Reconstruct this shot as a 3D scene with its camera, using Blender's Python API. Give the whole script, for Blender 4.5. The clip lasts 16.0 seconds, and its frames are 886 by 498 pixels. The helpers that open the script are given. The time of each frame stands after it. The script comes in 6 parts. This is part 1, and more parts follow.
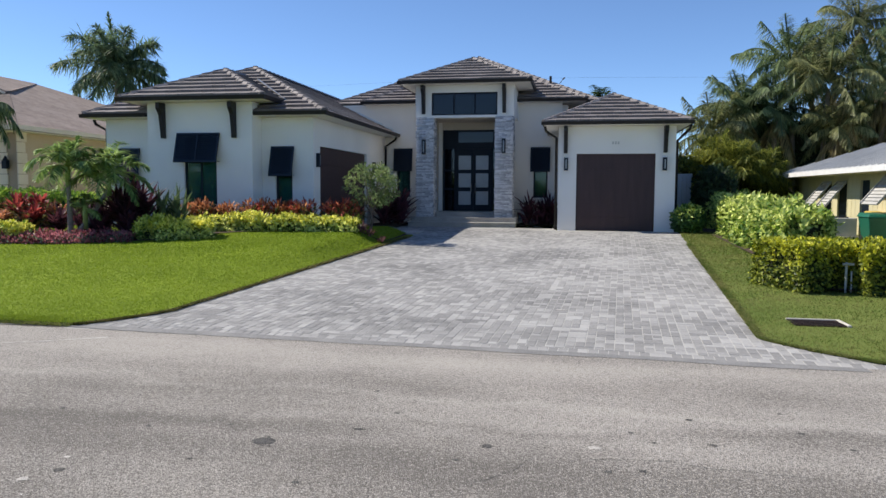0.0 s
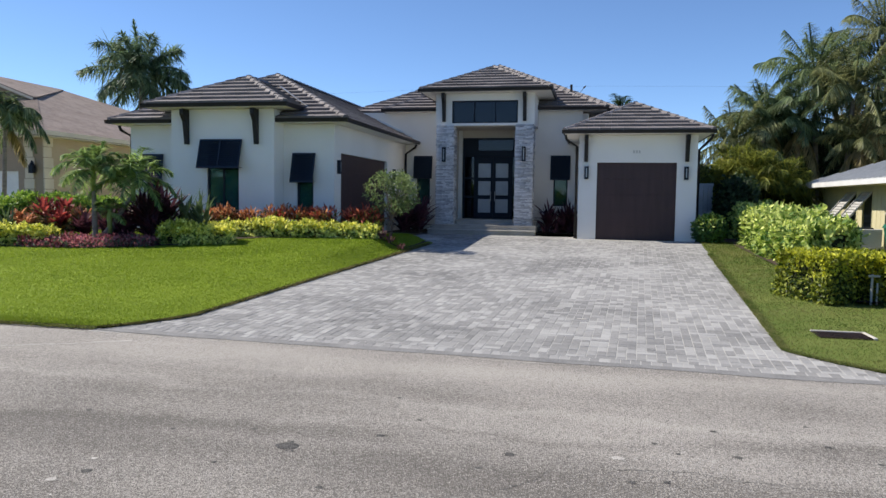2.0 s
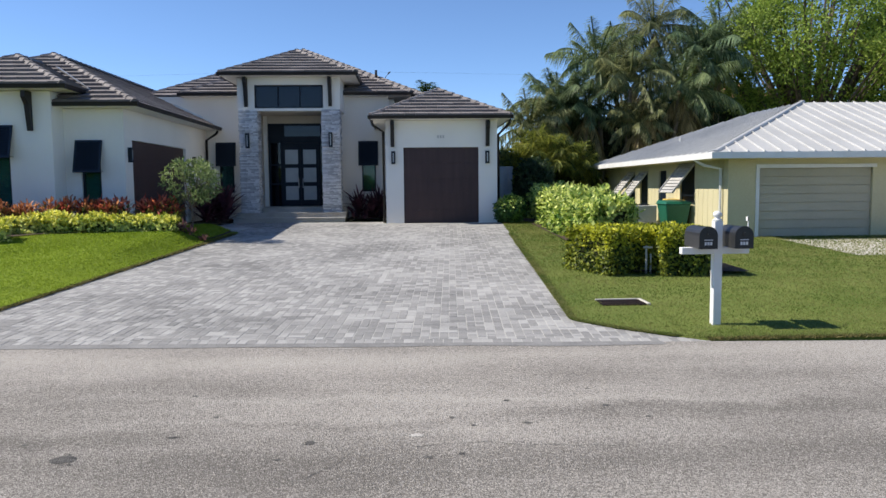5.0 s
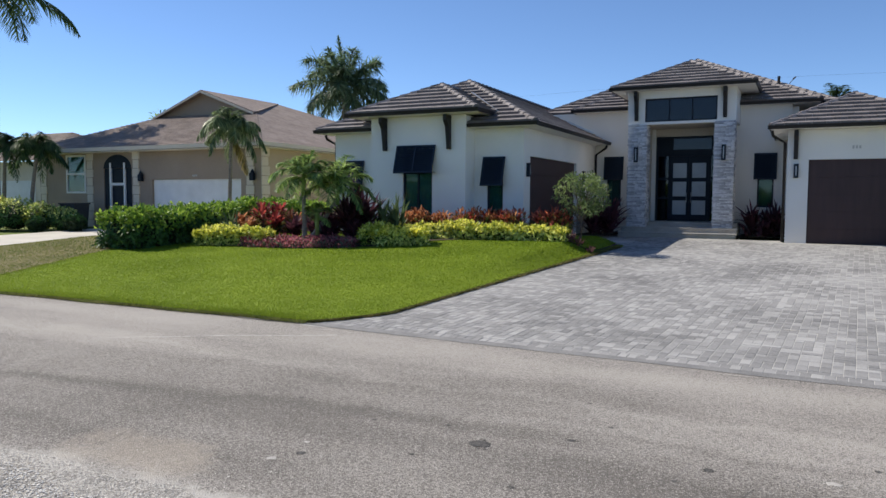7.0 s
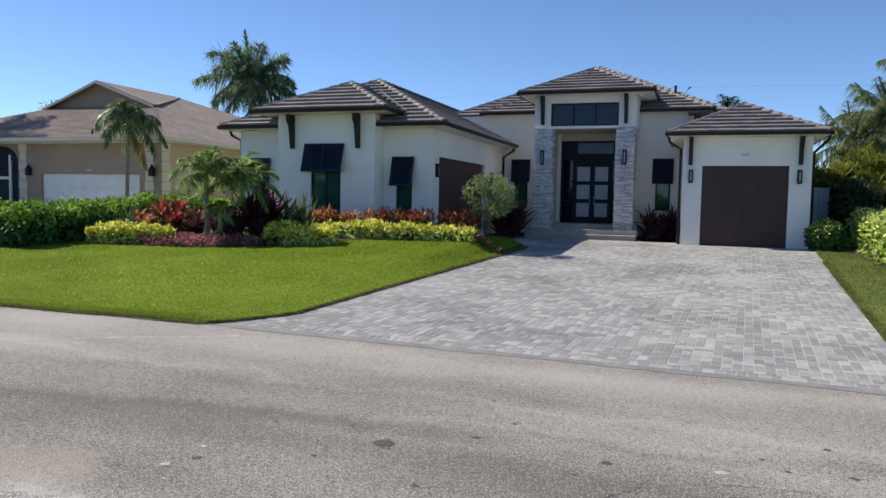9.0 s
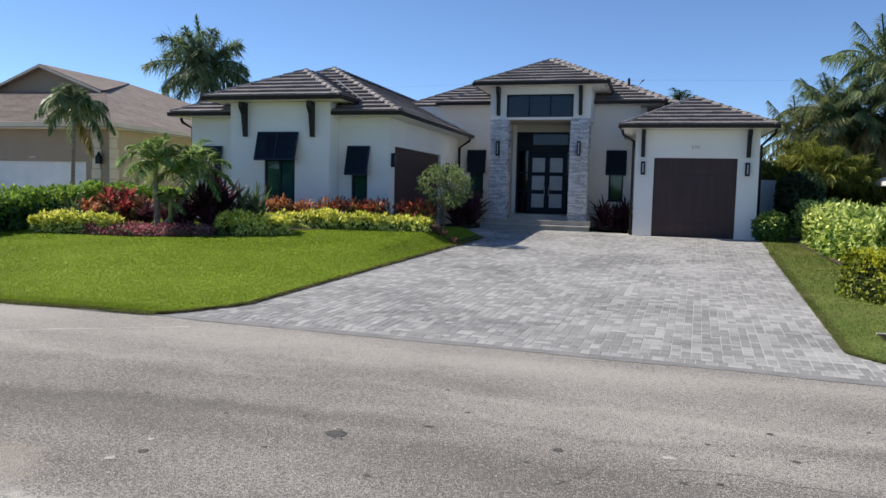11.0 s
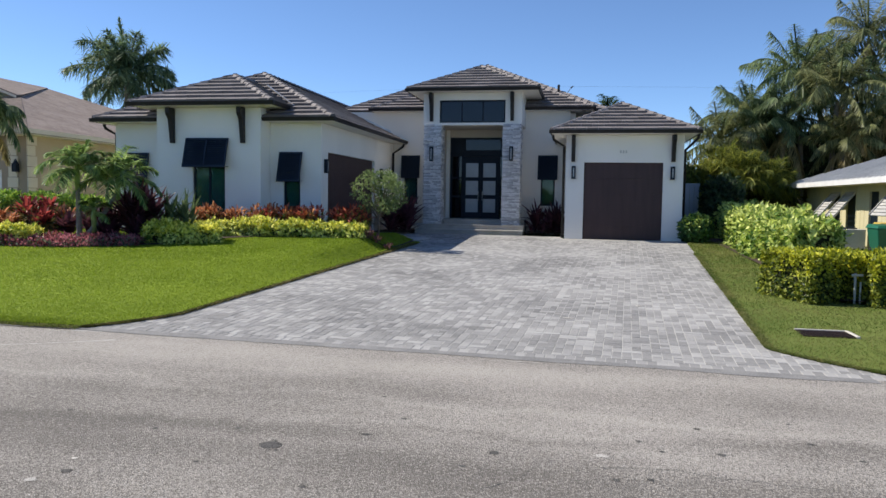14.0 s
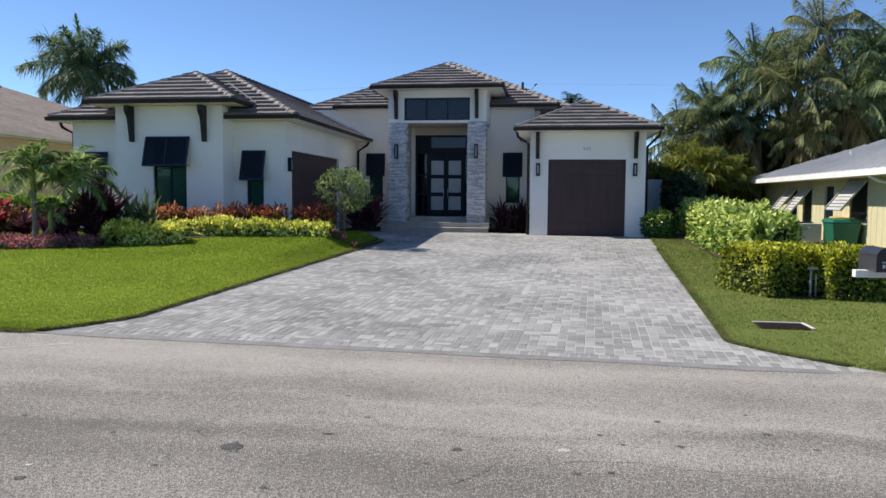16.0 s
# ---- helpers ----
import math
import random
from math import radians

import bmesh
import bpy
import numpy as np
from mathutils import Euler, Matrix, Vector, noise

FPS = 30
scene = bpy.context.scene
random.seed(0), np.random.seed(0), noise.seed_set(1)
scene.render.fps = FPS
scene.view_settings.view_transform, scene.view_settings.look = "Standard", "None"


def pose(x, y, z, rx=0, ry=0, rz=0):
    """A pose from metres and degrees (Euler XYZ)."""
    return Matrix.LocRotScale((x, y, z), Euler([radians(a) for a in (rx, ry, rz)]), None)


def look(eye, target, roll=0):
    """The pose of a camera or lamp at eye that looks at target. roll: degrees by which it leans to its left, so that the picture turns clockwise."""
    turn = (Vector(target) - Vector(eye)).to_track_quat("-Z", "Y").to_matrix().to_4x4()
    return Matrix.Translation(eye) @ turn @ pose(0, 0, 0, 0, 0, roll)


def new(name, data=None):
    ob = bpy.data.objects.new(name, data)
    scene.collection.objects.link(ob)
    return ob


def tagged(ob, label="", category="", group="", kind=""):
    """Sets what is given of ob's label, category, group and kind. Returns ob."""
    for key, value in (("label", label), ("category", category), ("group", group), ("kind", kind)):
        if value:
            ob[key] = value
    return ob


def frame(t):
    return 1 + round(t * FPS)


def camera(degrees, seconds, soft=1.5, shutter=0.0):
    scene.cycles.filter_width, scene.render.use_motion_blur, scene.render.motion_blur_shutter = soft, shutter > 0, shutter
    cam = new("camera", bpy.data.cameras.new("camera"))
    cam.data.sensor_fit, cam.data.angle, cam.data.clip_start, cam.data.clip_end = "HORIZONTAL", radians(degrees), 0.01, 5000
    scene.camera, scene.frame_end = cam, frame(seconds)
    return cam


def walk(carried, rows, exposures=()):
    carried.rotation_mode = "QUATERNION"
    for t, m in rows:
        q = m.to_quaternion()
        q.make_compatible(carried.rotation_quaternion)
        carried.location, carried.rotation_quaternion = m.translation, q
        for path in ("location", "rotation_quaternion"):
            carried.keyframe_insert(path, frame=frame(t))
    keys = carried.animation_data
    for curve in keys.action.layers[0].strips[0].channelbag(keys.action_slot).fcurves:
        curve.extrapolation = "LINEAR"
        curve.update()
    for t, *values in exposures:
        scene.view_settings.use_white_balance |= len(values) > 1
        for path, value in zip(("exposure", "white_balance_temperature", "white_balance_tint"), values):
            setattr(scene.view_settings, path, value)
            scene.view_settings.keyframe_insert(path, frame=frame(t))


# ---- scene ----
cam = camera(62.16, 16.0, soft=1.5)
# seconds, eye x, y, z in metres, then the turn about x, y and z in degrees
PATH = [
    (0.0, 0.000, 0.000, 1.700, 85.56, -0.29, 10.39),
    (0.5, -0.013, -0.026, 1.688, 85.91, -0.46, 10.75),
    (1.0, -0.034, -0.022, 1.687, 86.15, -0.62, 11.36),
    (1.5, -0.042, -0.016, 1.697, 86.21, -0.74, 11.84),
    (2.0, -0.041, -0.023, 1.701, 86.13, -0.76, 11.82),
    (2.5, -0.029, -0.023, 1.701, 85.82, -0.69, 10.81),
    (3.0, -0.025, -0.022, 1.694, 85.48, -0.51, 8.36),
    (3.2, -0.015, -0.022, 1.694, 85.31, -0.42, 6.85),
    (3.6, 0.007, -0.017, 1.694, 85.05, -0.19, 3.35),
    (4.0, 0.046, -0.007, 1.692, 84.95, 0.09, -0.35),
    (4.4, 0.087, 0.006, 1.690, 84.96, 0.35, -3.03),
    (4.8, 0.112, 0.017, 1.689, 85.03, 0.52, -3.48),
    (5.1, 0.111, 0.022, 1.688, 85.12, 0.55, -1.64),
    (5.3, 0.098, 0.023, 1.688, 85.18, 0.51, 0.92),
    (5.5, 0.071, 0.019, 1.689, 85.23, 0.43, 4.06),
    (6.0, -0.012, -0.031, 1.699, 85.44, 0.23, 14.95),
    (6.5, -0.044, -0.071, 1.719, 85.81, -0.03, 23.38),
    (7.0, -0.062, -0.074, 1.718, 86.15, -0.29, 26.34),
    (7.5, -0.055, -0.085, 1.715, 86.30, -0.53, 25.36),
    (8.0, -0.054, -0.062, 1.708, 86.39, -0.69, 23.20),
    (8.5, -0.047, -0.030, 1.701, 86.40, -0.92, 21.04),
    (9.0, -0.048, -0.028, 1.694, 86.29, -1.07, 19.35),
    (9.5, -0.035, -0.027, 1.694, 86.10, -1.18, 18.24),
    (10.3, -0.027, -0.016, 1.690, 85.81, -1.33, 16.84),
    (11.2, -0.036, 0.000, 1.682, 85.59, -1.42, 15.73),
    (12.0, -0.039, -0.001, 1.684, 85.63, -1.37, 14.63),
    (12.5, -0.035, -0.011, 1.691, 85.74, -1.28, 13.80),
    (13.0, -0.031, -0.002, 1.693, 85.95, -1.17, 12.86),
    (13.5, -0.032, 0.007, 1.689, 86.09, -1.04, 11.87),
    (14.0, -0.019, -0.006, 1.687, 86.14, -0.85, 10.90),
    (14.5, -0.010, -0.003, 1.685, 86.10, -0.79, 10.07),
    (15.0, -0.000, -0.000, 1.685, 86.02, -0.72, 9.26),
    (15.5, 0.008, 0.005, 1.687, 85.96, -0.57, 8.60),
    (16.0, 0.021, 0.002, 1.687, 85.99, -0.43, 8.31),
]
walk(cam, [(t, pose(x, y, z, a, b, c)) for t, x, y, z, a, b, c in PATH],
     exposures=[(0.0, 0.25), (3.2, 0.25), (5.5, 0.3), (7.0, 0.1), (9.0, 0.14), (12.5, 0.2), (16.0, 0.25)])

# ---- daylight ----
SUN_UP, SUN_SIDE = 47.0, 4.8
world = bpy.data.worlds.new("sky")
scene.world = world
world.use_nodes = True
wn = world.node_tree
sky = wn.nodes.new("ShaderNodeTexSky")
sky.sky_type = "NISHITA"
sky.sun_disc = False
sky.sun_elevation = radians(SUN_UP)
sky.sun_rotation = radians(-90 + SUN_SIDE)
sky.altitude = 2500
sky.air_density, sky.dust_density, sky.ozone_density = 0.9, 0.0, 6.0
wn.links.new(sky.outputs[0], wn.nodes["Background"].inputs[0])
wn.nodes["Background"].inputs[1].default_value = 0.145
sun = new("sun", bpy.data.lights.new("sun", "SUN"))
sun.data.energy, sun.data.angle, sun.data.color = 5.3, radians(0.53), (1.0, 0.925, 0.80)
cu, su = math.cos(radians(SUN_UP)), math.sin(radians(SUN_UP))
cs, ss = math.cos(radians(SUN_SIDE)), math.sin(radians(SUN_SIDE))
sun.matrix_world = look((-60 * cu * cs, 60 * cu * ss + 20, 60 * su), (0, 20, 0))

# ---- materials ----
def material(name, dark, light, scale=3.0, rough=0.7, bump=0.0, bump_scale=40.0, fine=25.0, fine_amount=0.25,
             metallic=0.0, islands=0.0, objects=0.0, translucent=0.0, stretch=(1, 1, 1), specular=0.4, stain=0.0, stain_scale=0.5, skew=1.0, dust=(), chips=0.0, chip_scale=60.0, streak=0.0, flecks=0.0, fleck_scale=55.0, bands=()):
    """Colour that wanders between two tones at a coarse and a fine scale, with optional change from piece to piece."""
    m = bpy.data.materials.new(name)
    m.use_nodes = True
    nt = m.node_tree
    n, l = nt.nodes, nt.links
    p = n["Principled BSDF"]
    tc = n.new("ShaderNodeTexCoord")
    mp = n.new("ShaderNodeMapping")
    mp.inputs["Scale"].default_value = stretch
    l.new(tc.outputs["Object"], mp.inputs[0])

    def noise_at(s, detail=3.0):
        t = n.new("ShaderNodeTexNoise")
        t.inputs["Scale"].default_value = s
        t.inputs["Detail"].default_value = detail
        l.new(mp.outputs[0], t.inputs["Vector"])
        return t.outputs["Fac"]

    def maths(op, a, b):
        k = n.new("ShaderNodeMath")
        k.operation = op
        for i, v in enumerate((a, b)):
            if isinstance(v, (int, float)):
                k.inputs[i].default_value = v
            else:
                l.new(v, k.inputs[i])
        return k.outputs[0]

    coarse, small = noise_at(scale), noise_at(fine, 4.0)
    f = maths("ADD", maths("MULTIPLY", maths("SUBTRACT", coarse, 0.5), 1.7), 0.5)
    f = maths("ADD", f, maths("MULTIPLY", maths("SUBTRACT", small, 0.5), 4 * fine_amount))
    if chips:
        for cs_, ca_ in ((chip_scale, chips), (chip_scale * 0.45, chips * 0.45)):
            vo = n.new("ShaderNodeTexVoronoi")
            vo.inputs["Scale"].default_value = cs_
            l.new(mp.outputs[0], vo.inputs["Vector"])
            sep = n.new("ShaderNodeSeparateColor")
            l.new(vo.outputs["Color"], sep.inputs[0])
            f = maths("ADD", f, maths("MULTIPLY", maths("SUBTRACT", sep.outputs[0], 0.5), ca_))
    for fs_, fa_ in ((fleck_scale, flecks), (fleck_scale * 1.9, flecks * 0.7)) if flecks else ():
        vo = n.new("ShaderNodeTexVoronoi")
        vo.inputs["Scale"].default_value = fs_
        l.new(mp.outputs[0], vo.inputs["Vector"])
        sep = n.new("ShaderNodeSeparateColor")
        l.new(vo.outputs["Color"], sep.inputs[0])
        near_ = maths("LESS_THAN", vo.outputs["Distance"], 0.42)
        f = maths("ADD", f, maths("MULTIPLY", maths("MULTIPLY", maths("GREATER_THAN", sep.outputs[0], 0.86), near_), fa_))
        f = maths("SUBTRACT", f, maths("MULTIPLY", maths("MULTIPLY", maths("LESS_THAN", sep.outputs[1], 0.16), near_), fa_ * 0.7))
    if bands:
        xyz = n.new("ShaderNodeSeparateXYZ")
        l.new(tc.outputs["Object"], xyz.inputs[0])
        ragged = maths("MULTIPLY", maths("SUBTRACT", noise_at(0.9, 4.0), 0.5), 1.1)
        for slope, middle, width, amount in bands:
            d = maths("SUBTRACT", maths("ADD", xyz.outputs[1], ragged), maths("ADD", maths("MULTIPLY", xyz.outputs[0], slope), middle))
            d = maths("MAXIMUM", maths("SUBTRACT", 1.0, maths("DIVIDE", maths("ABSOLUTE", d, 0.0), width)), 0.0)
            f = maths("ADD", f, maths("MULTIPLY", d, amount))
    if streak:
        m2 = n.new("ShaderNodeMapping")
        m2.inputs["Scale"].default_value = (0.10, 1.0, 1.0)
        m2.inputs["Rotation"].default_value = (0, 0, 0.05)
        l.new(tc.outputs["Object"], m2.inputs[0])
        t2 = n.new("ShaderNodeTexNoise")
        t2.inputs["Scale"].default_value = 1.3
        t2.inputs["Detail"].default_value = 5.0
        l.new(m2.outputs[0], t2.inputs["Vector"])
        f = maths("ADD", f, maths("MULTIPLY", maths("SUBTRACT", t2.outputs["Fac"], 0.5), streak))
    if islands:
        g = n.new("ShaderNodeNewGeometry")
        f = maths("ADD", f, maths("MULTIPLY", maths("SUBTRACT", maths("POWER", g.outputs["Random Per Island"], skew), 1 / (1 + skew)), 2 * islands))
    if objects:
        o = n.new("ShaderNodeObjectInfo")
        f = maths("ADD", f, maths("MULTIPLY", maths("SUBTRACT", maths("POWER", o.outputs["Random"], skew), 1 / (1 + skew)), 2 * objects))
    if stain:
        s = maths("SUBTRACT", noise_at(stain_scale, 6.0), 0.52)
        s = maths("MAXIMUM", maths("MULTIPLY", s, 5 * stain), 0.0)
        f = maths("SUBTRACT", f, s)
    ramp = n.new("ShaderNodeMix")
    ramp.data_type = "RGBA"
    l.new(f, ramp.inputs[0])
    ramp.inputs[6].default_value, ramp.inputs[7].default_value = (*dark, 1), (*light, 1)
    for px_, py_, rx_, ry_, amount, tint in dust:
        pos = n.new("ShaderNodeSeparateXYZ")
        l.new(tc.outputs["Object"], pos.inputs[0])
        dx_ = maths("DIVIDE", maths("SUBTRACT", pos.outputs[0], px_), rx_)
        dy_ = maths("DIVIDE", maths("SUBTRACT", pos.outputs[1], py_), ry_)
        r2 = maths("ADD", maths("MULTIPLY", dx_, dx_), maths("MULTIPLY", dy_, dy_))
        q = maths("SUBTRACT", maths("SUBTRACT", 1.0, r2), maths("MULTIPLY", maths("SUBTRACT", noise_at(1.7, 6.0), 0.5), 3.2))
        q = maths("SUBTRACT", q, maths("MULTIPLY", maths("SUBTRACT", noise_at(14.0, 4.0), 0.5), 1.6))
        q = maths("MULTIPLY", maths("MINIMUM", maths("MAXIMUM", q, 0.0), 1.0), amount)
        over = n.new("ShaderNodeMix")
        over.data_type = "RGBA"
        l.new(q, over.inputs[0])
        l.new(ramp.outputs[2], over.inputs[6])
        over.inputs[7].default_value = (*tint, 1)
        ramp = over
    l.new(ramp.outputs[2], p.inputs["Base Color"])
    p.inputs["Roughness"].default_value = rough
    p.inputs["Metallic"].default_value = metallic
    p.inputs["Specular IOR Level"].default_value = specular
    if bump:
        b = n.new("ShaderNodeBump")
        b.inputs["Strength"].default_value = 1.0
        b.inputs["Distance"].default_value = bump
        l.new(noise_at(bump_scale, 5.0), b.inputs["Height"])
        l.new(b.outputs[0], p.inputs["Normal"])
    if translucent:
        t = n.new("ShaderNodeBsdfTranslucent")
        l.new(ramp.outputs[2], t.inputs["Color"])
        mix = n.new("ShaderNodeMixShader")
        mix.inputs[0].default_value = translucent
        l.new(p.outputs[0], mix.inputs[1])
        l.new(t.outputs[0], mix.inputs[2])
        l.new(mix.outputs[0], n["Material Output"].inputs[0])
    return m


def glass(name, tint, rough=0.02):
    m = bpy.data.materials.new(name)
    m.use_nodes = True
    p = m.node_tree.nodes["Principled BSDF"]
    p.inputs["Base Color"].default_value = (*tint, 1)
    p.inputs["Transmission Weight"].default_value = 0.92
    p.inputs["Roughness"].default_value = rough
    p.inputs["IOR"].default_value = 1.45
    return m


def leafy(name, dark, light, islands=0.45, rough=0.5, translucent=0.35, scale=1.5):
    return material(name, dark, light, scale=scale, rough=rough, fine=9, fine_amount=0.1, islands=islands, translucent=translucent, specular=0.35)


STUCCO = material("white_stucco", (0.735, 0.72, 0.68), (0.825, 0.81, 0.77), scale=0.6, rough=0.85, bump=0.004, bump_scale=55, fine=30, fine_amount=0.12)
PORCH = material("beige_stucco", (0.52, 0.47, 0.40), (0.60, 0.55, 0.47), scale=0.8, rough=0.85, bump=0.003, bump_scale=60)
ROOF_TILE = material("grey_brown_tile", (0.115, 0.101, 0.103), (0.228, 0.206, 0.206), scale=0.7, rough=0.75, bump=0.003, bump_scale=50, islands=0.20, fine=14, fine_amount=0.16)
ROOF_TILE_SINGLE = material("grey_brown_single_tile", (0.115, 0.101, 0.103), (0.228, 0.206, 0.206), scale=0.7, rough=0.75, bump=0.003, bump_scale=50, objects=0.20, fine=14, fine_amount=0.16)
HIP_TILE = material("pale_ridge_tile", (0.14, 0.126, 0.128), (0.26, 0.236, 0.236), scale=1.5, rough=0.75, islands=0.28, bump=0.003)
BRONZE = material("dark_bronze", (0.011, 0.010, 0.011), (0.022, 0.020, 0.021), scale=2, rough=0.5, fine=20, fine_amount=0.1, specular=0.3)
FLASHING = material("bare_flashing", (0.45, 0.45, 0.46), (0.62, 0.62, 0.62), scale=4, rough=0.35, metallic=0.7)
GARAGE_BROWN = material("brown_door_panel", (0.038, 0.020, 0.020), (0.060, 0.032, 0.032), scale=1.2, rough=0.5, stretch=(6, 6, 0.6), fine=40, fine_amount=0.2, bump=0.0015, bump_scale=60)
SHUTTER = material("navy_black_paint", (0.007, 0.013, 0.025), (0.014, 0.025, 0.044), scale=2, rough=0.5, specular=0.25)
FRAME_DARK = material("blue_black_frame_paint", (0.005, 0.010, 0.018), (0.011, 0.019, 0.031), scale=2, rough=0.5, specular=0.2)
GLASS_TEAL = glass("teal_tinted_glass", (0.10, 0.40, 0.36))
GLASS_DARK = glass("navy_tinted_glass", (0.03, 0.06, 0.11))
GLASS_FROST = material("frosted_glass", (0.32, 0.34, 0.36), (0.40, 0.42, 0.44), scale=2, rough=0.25, specular=0.6)
CHROME = material("brushed_steel", (0.5, 0.5, 0.5), (0.65, 0.65, 0.65), scale=8, rough=0.3, metallic=1.0)
STONE = material("pale_ledge_stone", (0.25, 0.265, 0.30), (0.70, 0.71, 0.735), scale=3, rough=0.85, bump=0.012, bump_scale=22, objects=0.42, fine=18, fine_amount=0.25)
STONE_JOINED = material("pale_ledge_stone_side", (0.25, 0.265, 0.30), (0.70, 0.71, 0.735), scale=3, rough=0.85, bump=0.012, bump_scale=22, islands=0.42, fine=18, fine_amount=0.25)
MORTAR = material("grey_mortar", (0.16, 0.16, 0.16), (0.24, 0.24, 0.24), scale=6, rough=0.95)
STEP_STONE = material("pale_step_stone", (0.30, 0.285, 0.26), (0.46, 0.435, 0.40), scale=1.5, rough=0.8, bump=0.003, fine=20)
PAVER = material("grey_paver", (0.175, 0.173, 0.171), (0.40, 0.393, 0.384), skew=1.7, scale=0.5, rough=0.85, bump=0.003, bump_scale=70, islands=0.34, fine=30, fine_amount=0.2)
PAVER_SINGLE = material("grey_single_paver", (0.175, 0.173, 0.171), (0.40, 0.393, 0.384), skew=1.7, scale=0.5, rough=0.85, bump=0.003, bump_scale=70, objects=0.34, fine=30, fine_amount=0.2)
JOINT = material("joint_sand", (0.34, 0.332, 0.32), (0.48, 0.47, 0.45), scale=2, rough=0.95)
# bands: pale far strip, darker near half, thin dark and pale tracks
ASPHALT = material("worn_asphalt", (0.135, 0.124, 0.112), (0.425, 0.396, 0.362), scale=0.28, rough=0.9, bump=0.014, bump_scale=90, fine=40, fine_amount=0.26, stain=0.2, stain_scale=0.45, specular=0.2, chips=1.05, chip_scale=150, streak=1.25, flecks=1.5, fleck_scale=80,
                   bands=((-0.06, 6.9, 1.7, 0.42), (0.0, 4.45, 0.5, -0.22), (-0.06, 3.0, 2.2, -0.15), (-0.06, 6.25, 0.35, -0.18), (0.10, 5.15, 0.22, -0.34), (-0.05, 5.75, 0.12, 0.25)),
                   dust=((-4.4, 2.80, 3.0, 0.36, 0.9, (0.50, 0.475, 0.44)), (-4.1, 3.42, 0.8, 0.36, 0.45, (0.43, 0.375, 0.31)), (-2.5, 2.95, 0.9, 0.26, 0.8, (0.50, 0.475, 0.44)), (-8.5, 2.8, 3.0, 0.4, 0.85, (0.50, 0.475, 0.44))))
OIL = material("oil_stain", (0.045, 0.043, 0.041), (0.130, 0.123, 0.116), scale=9, rough=0.85, bump=0.012, bump_scale=90, chips=0.7, chip_scale=110, flecks=0.5)
PALE_PATCH = material("pale_asphalt_wear", (0.34, 0.32, 0.30), (0.60, 0.57, 0.53), scale=5, rough=0.9, bump=0.006, bump_scale=120, fine=90, fine_amount=0.35, flecks=0.6)
GRAVEL = material("pale_gravel", (0.30, 0.285, 0.26), (0.90, 0.87, 0.82), scale=4, rough=0.95, islands=0.75, fine=50)
SAND = material("sandy_shoulder", (0.25, 0.235, 0.215), (0.56, 0.53, 0.485), scale=1.4, rough=0.95, bump=0.03, bump_scale=60, fine=30, fine_amount=0.35, chips=1.0, chip_scale=70, flecks=1.4)
SEAM = material("asphalt_seam", (0.15, 0.149, 0.149), (0.28, 0.276, 0.272), scale=3, rough=0.9, bump=0.006, bump_scale=90, fine=40, flecks=0.5)
CONCRETE = material("pale_concrete", (0.44, 0.41, 0.36), (0.58, 0.55, 0.49), scale=0.8, rough=0.85, bump=0.003, stain=0.2)
GRASS = material("lawn_grass", (0.138, 0.200, 0.015), (0.225, 0.298, 0.028), scale=0.6, rough=0.8, bump=0.003, bump_scale=55, fine=22, fine_amount=0.12, specular=0.12)
BLADE = material("grass_blade", (0.158, 0.232, 0.017), (0.285, 0.372, 0.042), scale=0.5, rough=0.6, fine=6, fine_amount=0.12, islands=0.2, translucent=0.5, specular=0.15)
GRASS_DRY = material("verge_grass", (0.096, 0.138, 0.026), (0.172, 0.204, 0.054), scale=0.7, rough=0.8, bump=0.003, bump_scale=55, fine=20, fine_amount=0.14, specular=0.12)
BLADE_DRY = material("verge_blade", (0.080, 0.140, 0.022), (0.285, 0.275, 0.105), scale=1.1, rough=0.6, fine=5, fine_amount=0.3, islands=0.35, translucent=0.5, specular=0.15)
STRAW = material("straw_blade", (0.060, 0.075, 0.020), (0.26, 0.22, 0.09), scale=3, rough=0.7, fine=8, islands=0.4, translucent=0.3, specular=0.15)
DRY_PATCH = material("dry_patchy_ground", (0.105, 0.105, 0.035), (0.235, 0.195, 0.105), scale=1.3, rough=0.9, bump=0.006, bump_scale=40, fine=18, fine_amount=0.3, specular=0.12)
SHADED_RUST = material("shaded_rusty_iron", (0.012, 0.008, 0.007), (0.045, 0.024, 0.019), scale=8, rough=0.9, fine=40)
SOIL = material("dark_mulch", (0.030, 0.020, 0.014), (0.095, 0.065, 0.045), scale=6, rough=0.95, bump=0.02, bump_scale=30, fine=40, fine_amount=0.3)
BARK = material("grey_palm_bark", (0.16, 0.135, 0.105), (0.32, 0.28, 0.23), scale=3, rough=0.9, stretch=(1, 1, 6), bump=0.01, bump_scale=18)
WOOD_BARK = material("brown_bark", (0.075, 0.055, 0.040), (0.17, 0.13, 0.10), scale=5, rough=0.9, bump=0.01, bump_scale=25)
PALM = leafy("palm_green", (0.045, 0.085, 0.032), (0.36, 0.44, 0.21), translucent=0.45, rough=0.42)
PALM_OLIVE = leafy("palm_olive", (0.058, 0.085, 0.034), (0.44, 0.45, 0.21), translucent=0.45, rough=0.42)
PALM_LIME = leafy("palm_fresh_green", (0.075, 0.16, 0.040), (0.56, 0.70, 0.25), translucent=0.45, rough=0.42)
PALM_DRY = leafy("palm_dry_yellow", (0.16, 0.14, 0.06), (0.52, 0.42, 0.20), translucent=0.4)
PALM_DARK = leafy("palm_deep_green", (0.026, 0.062, 0.022), (0.12, 0.18, 0.065), translucent=0.4)
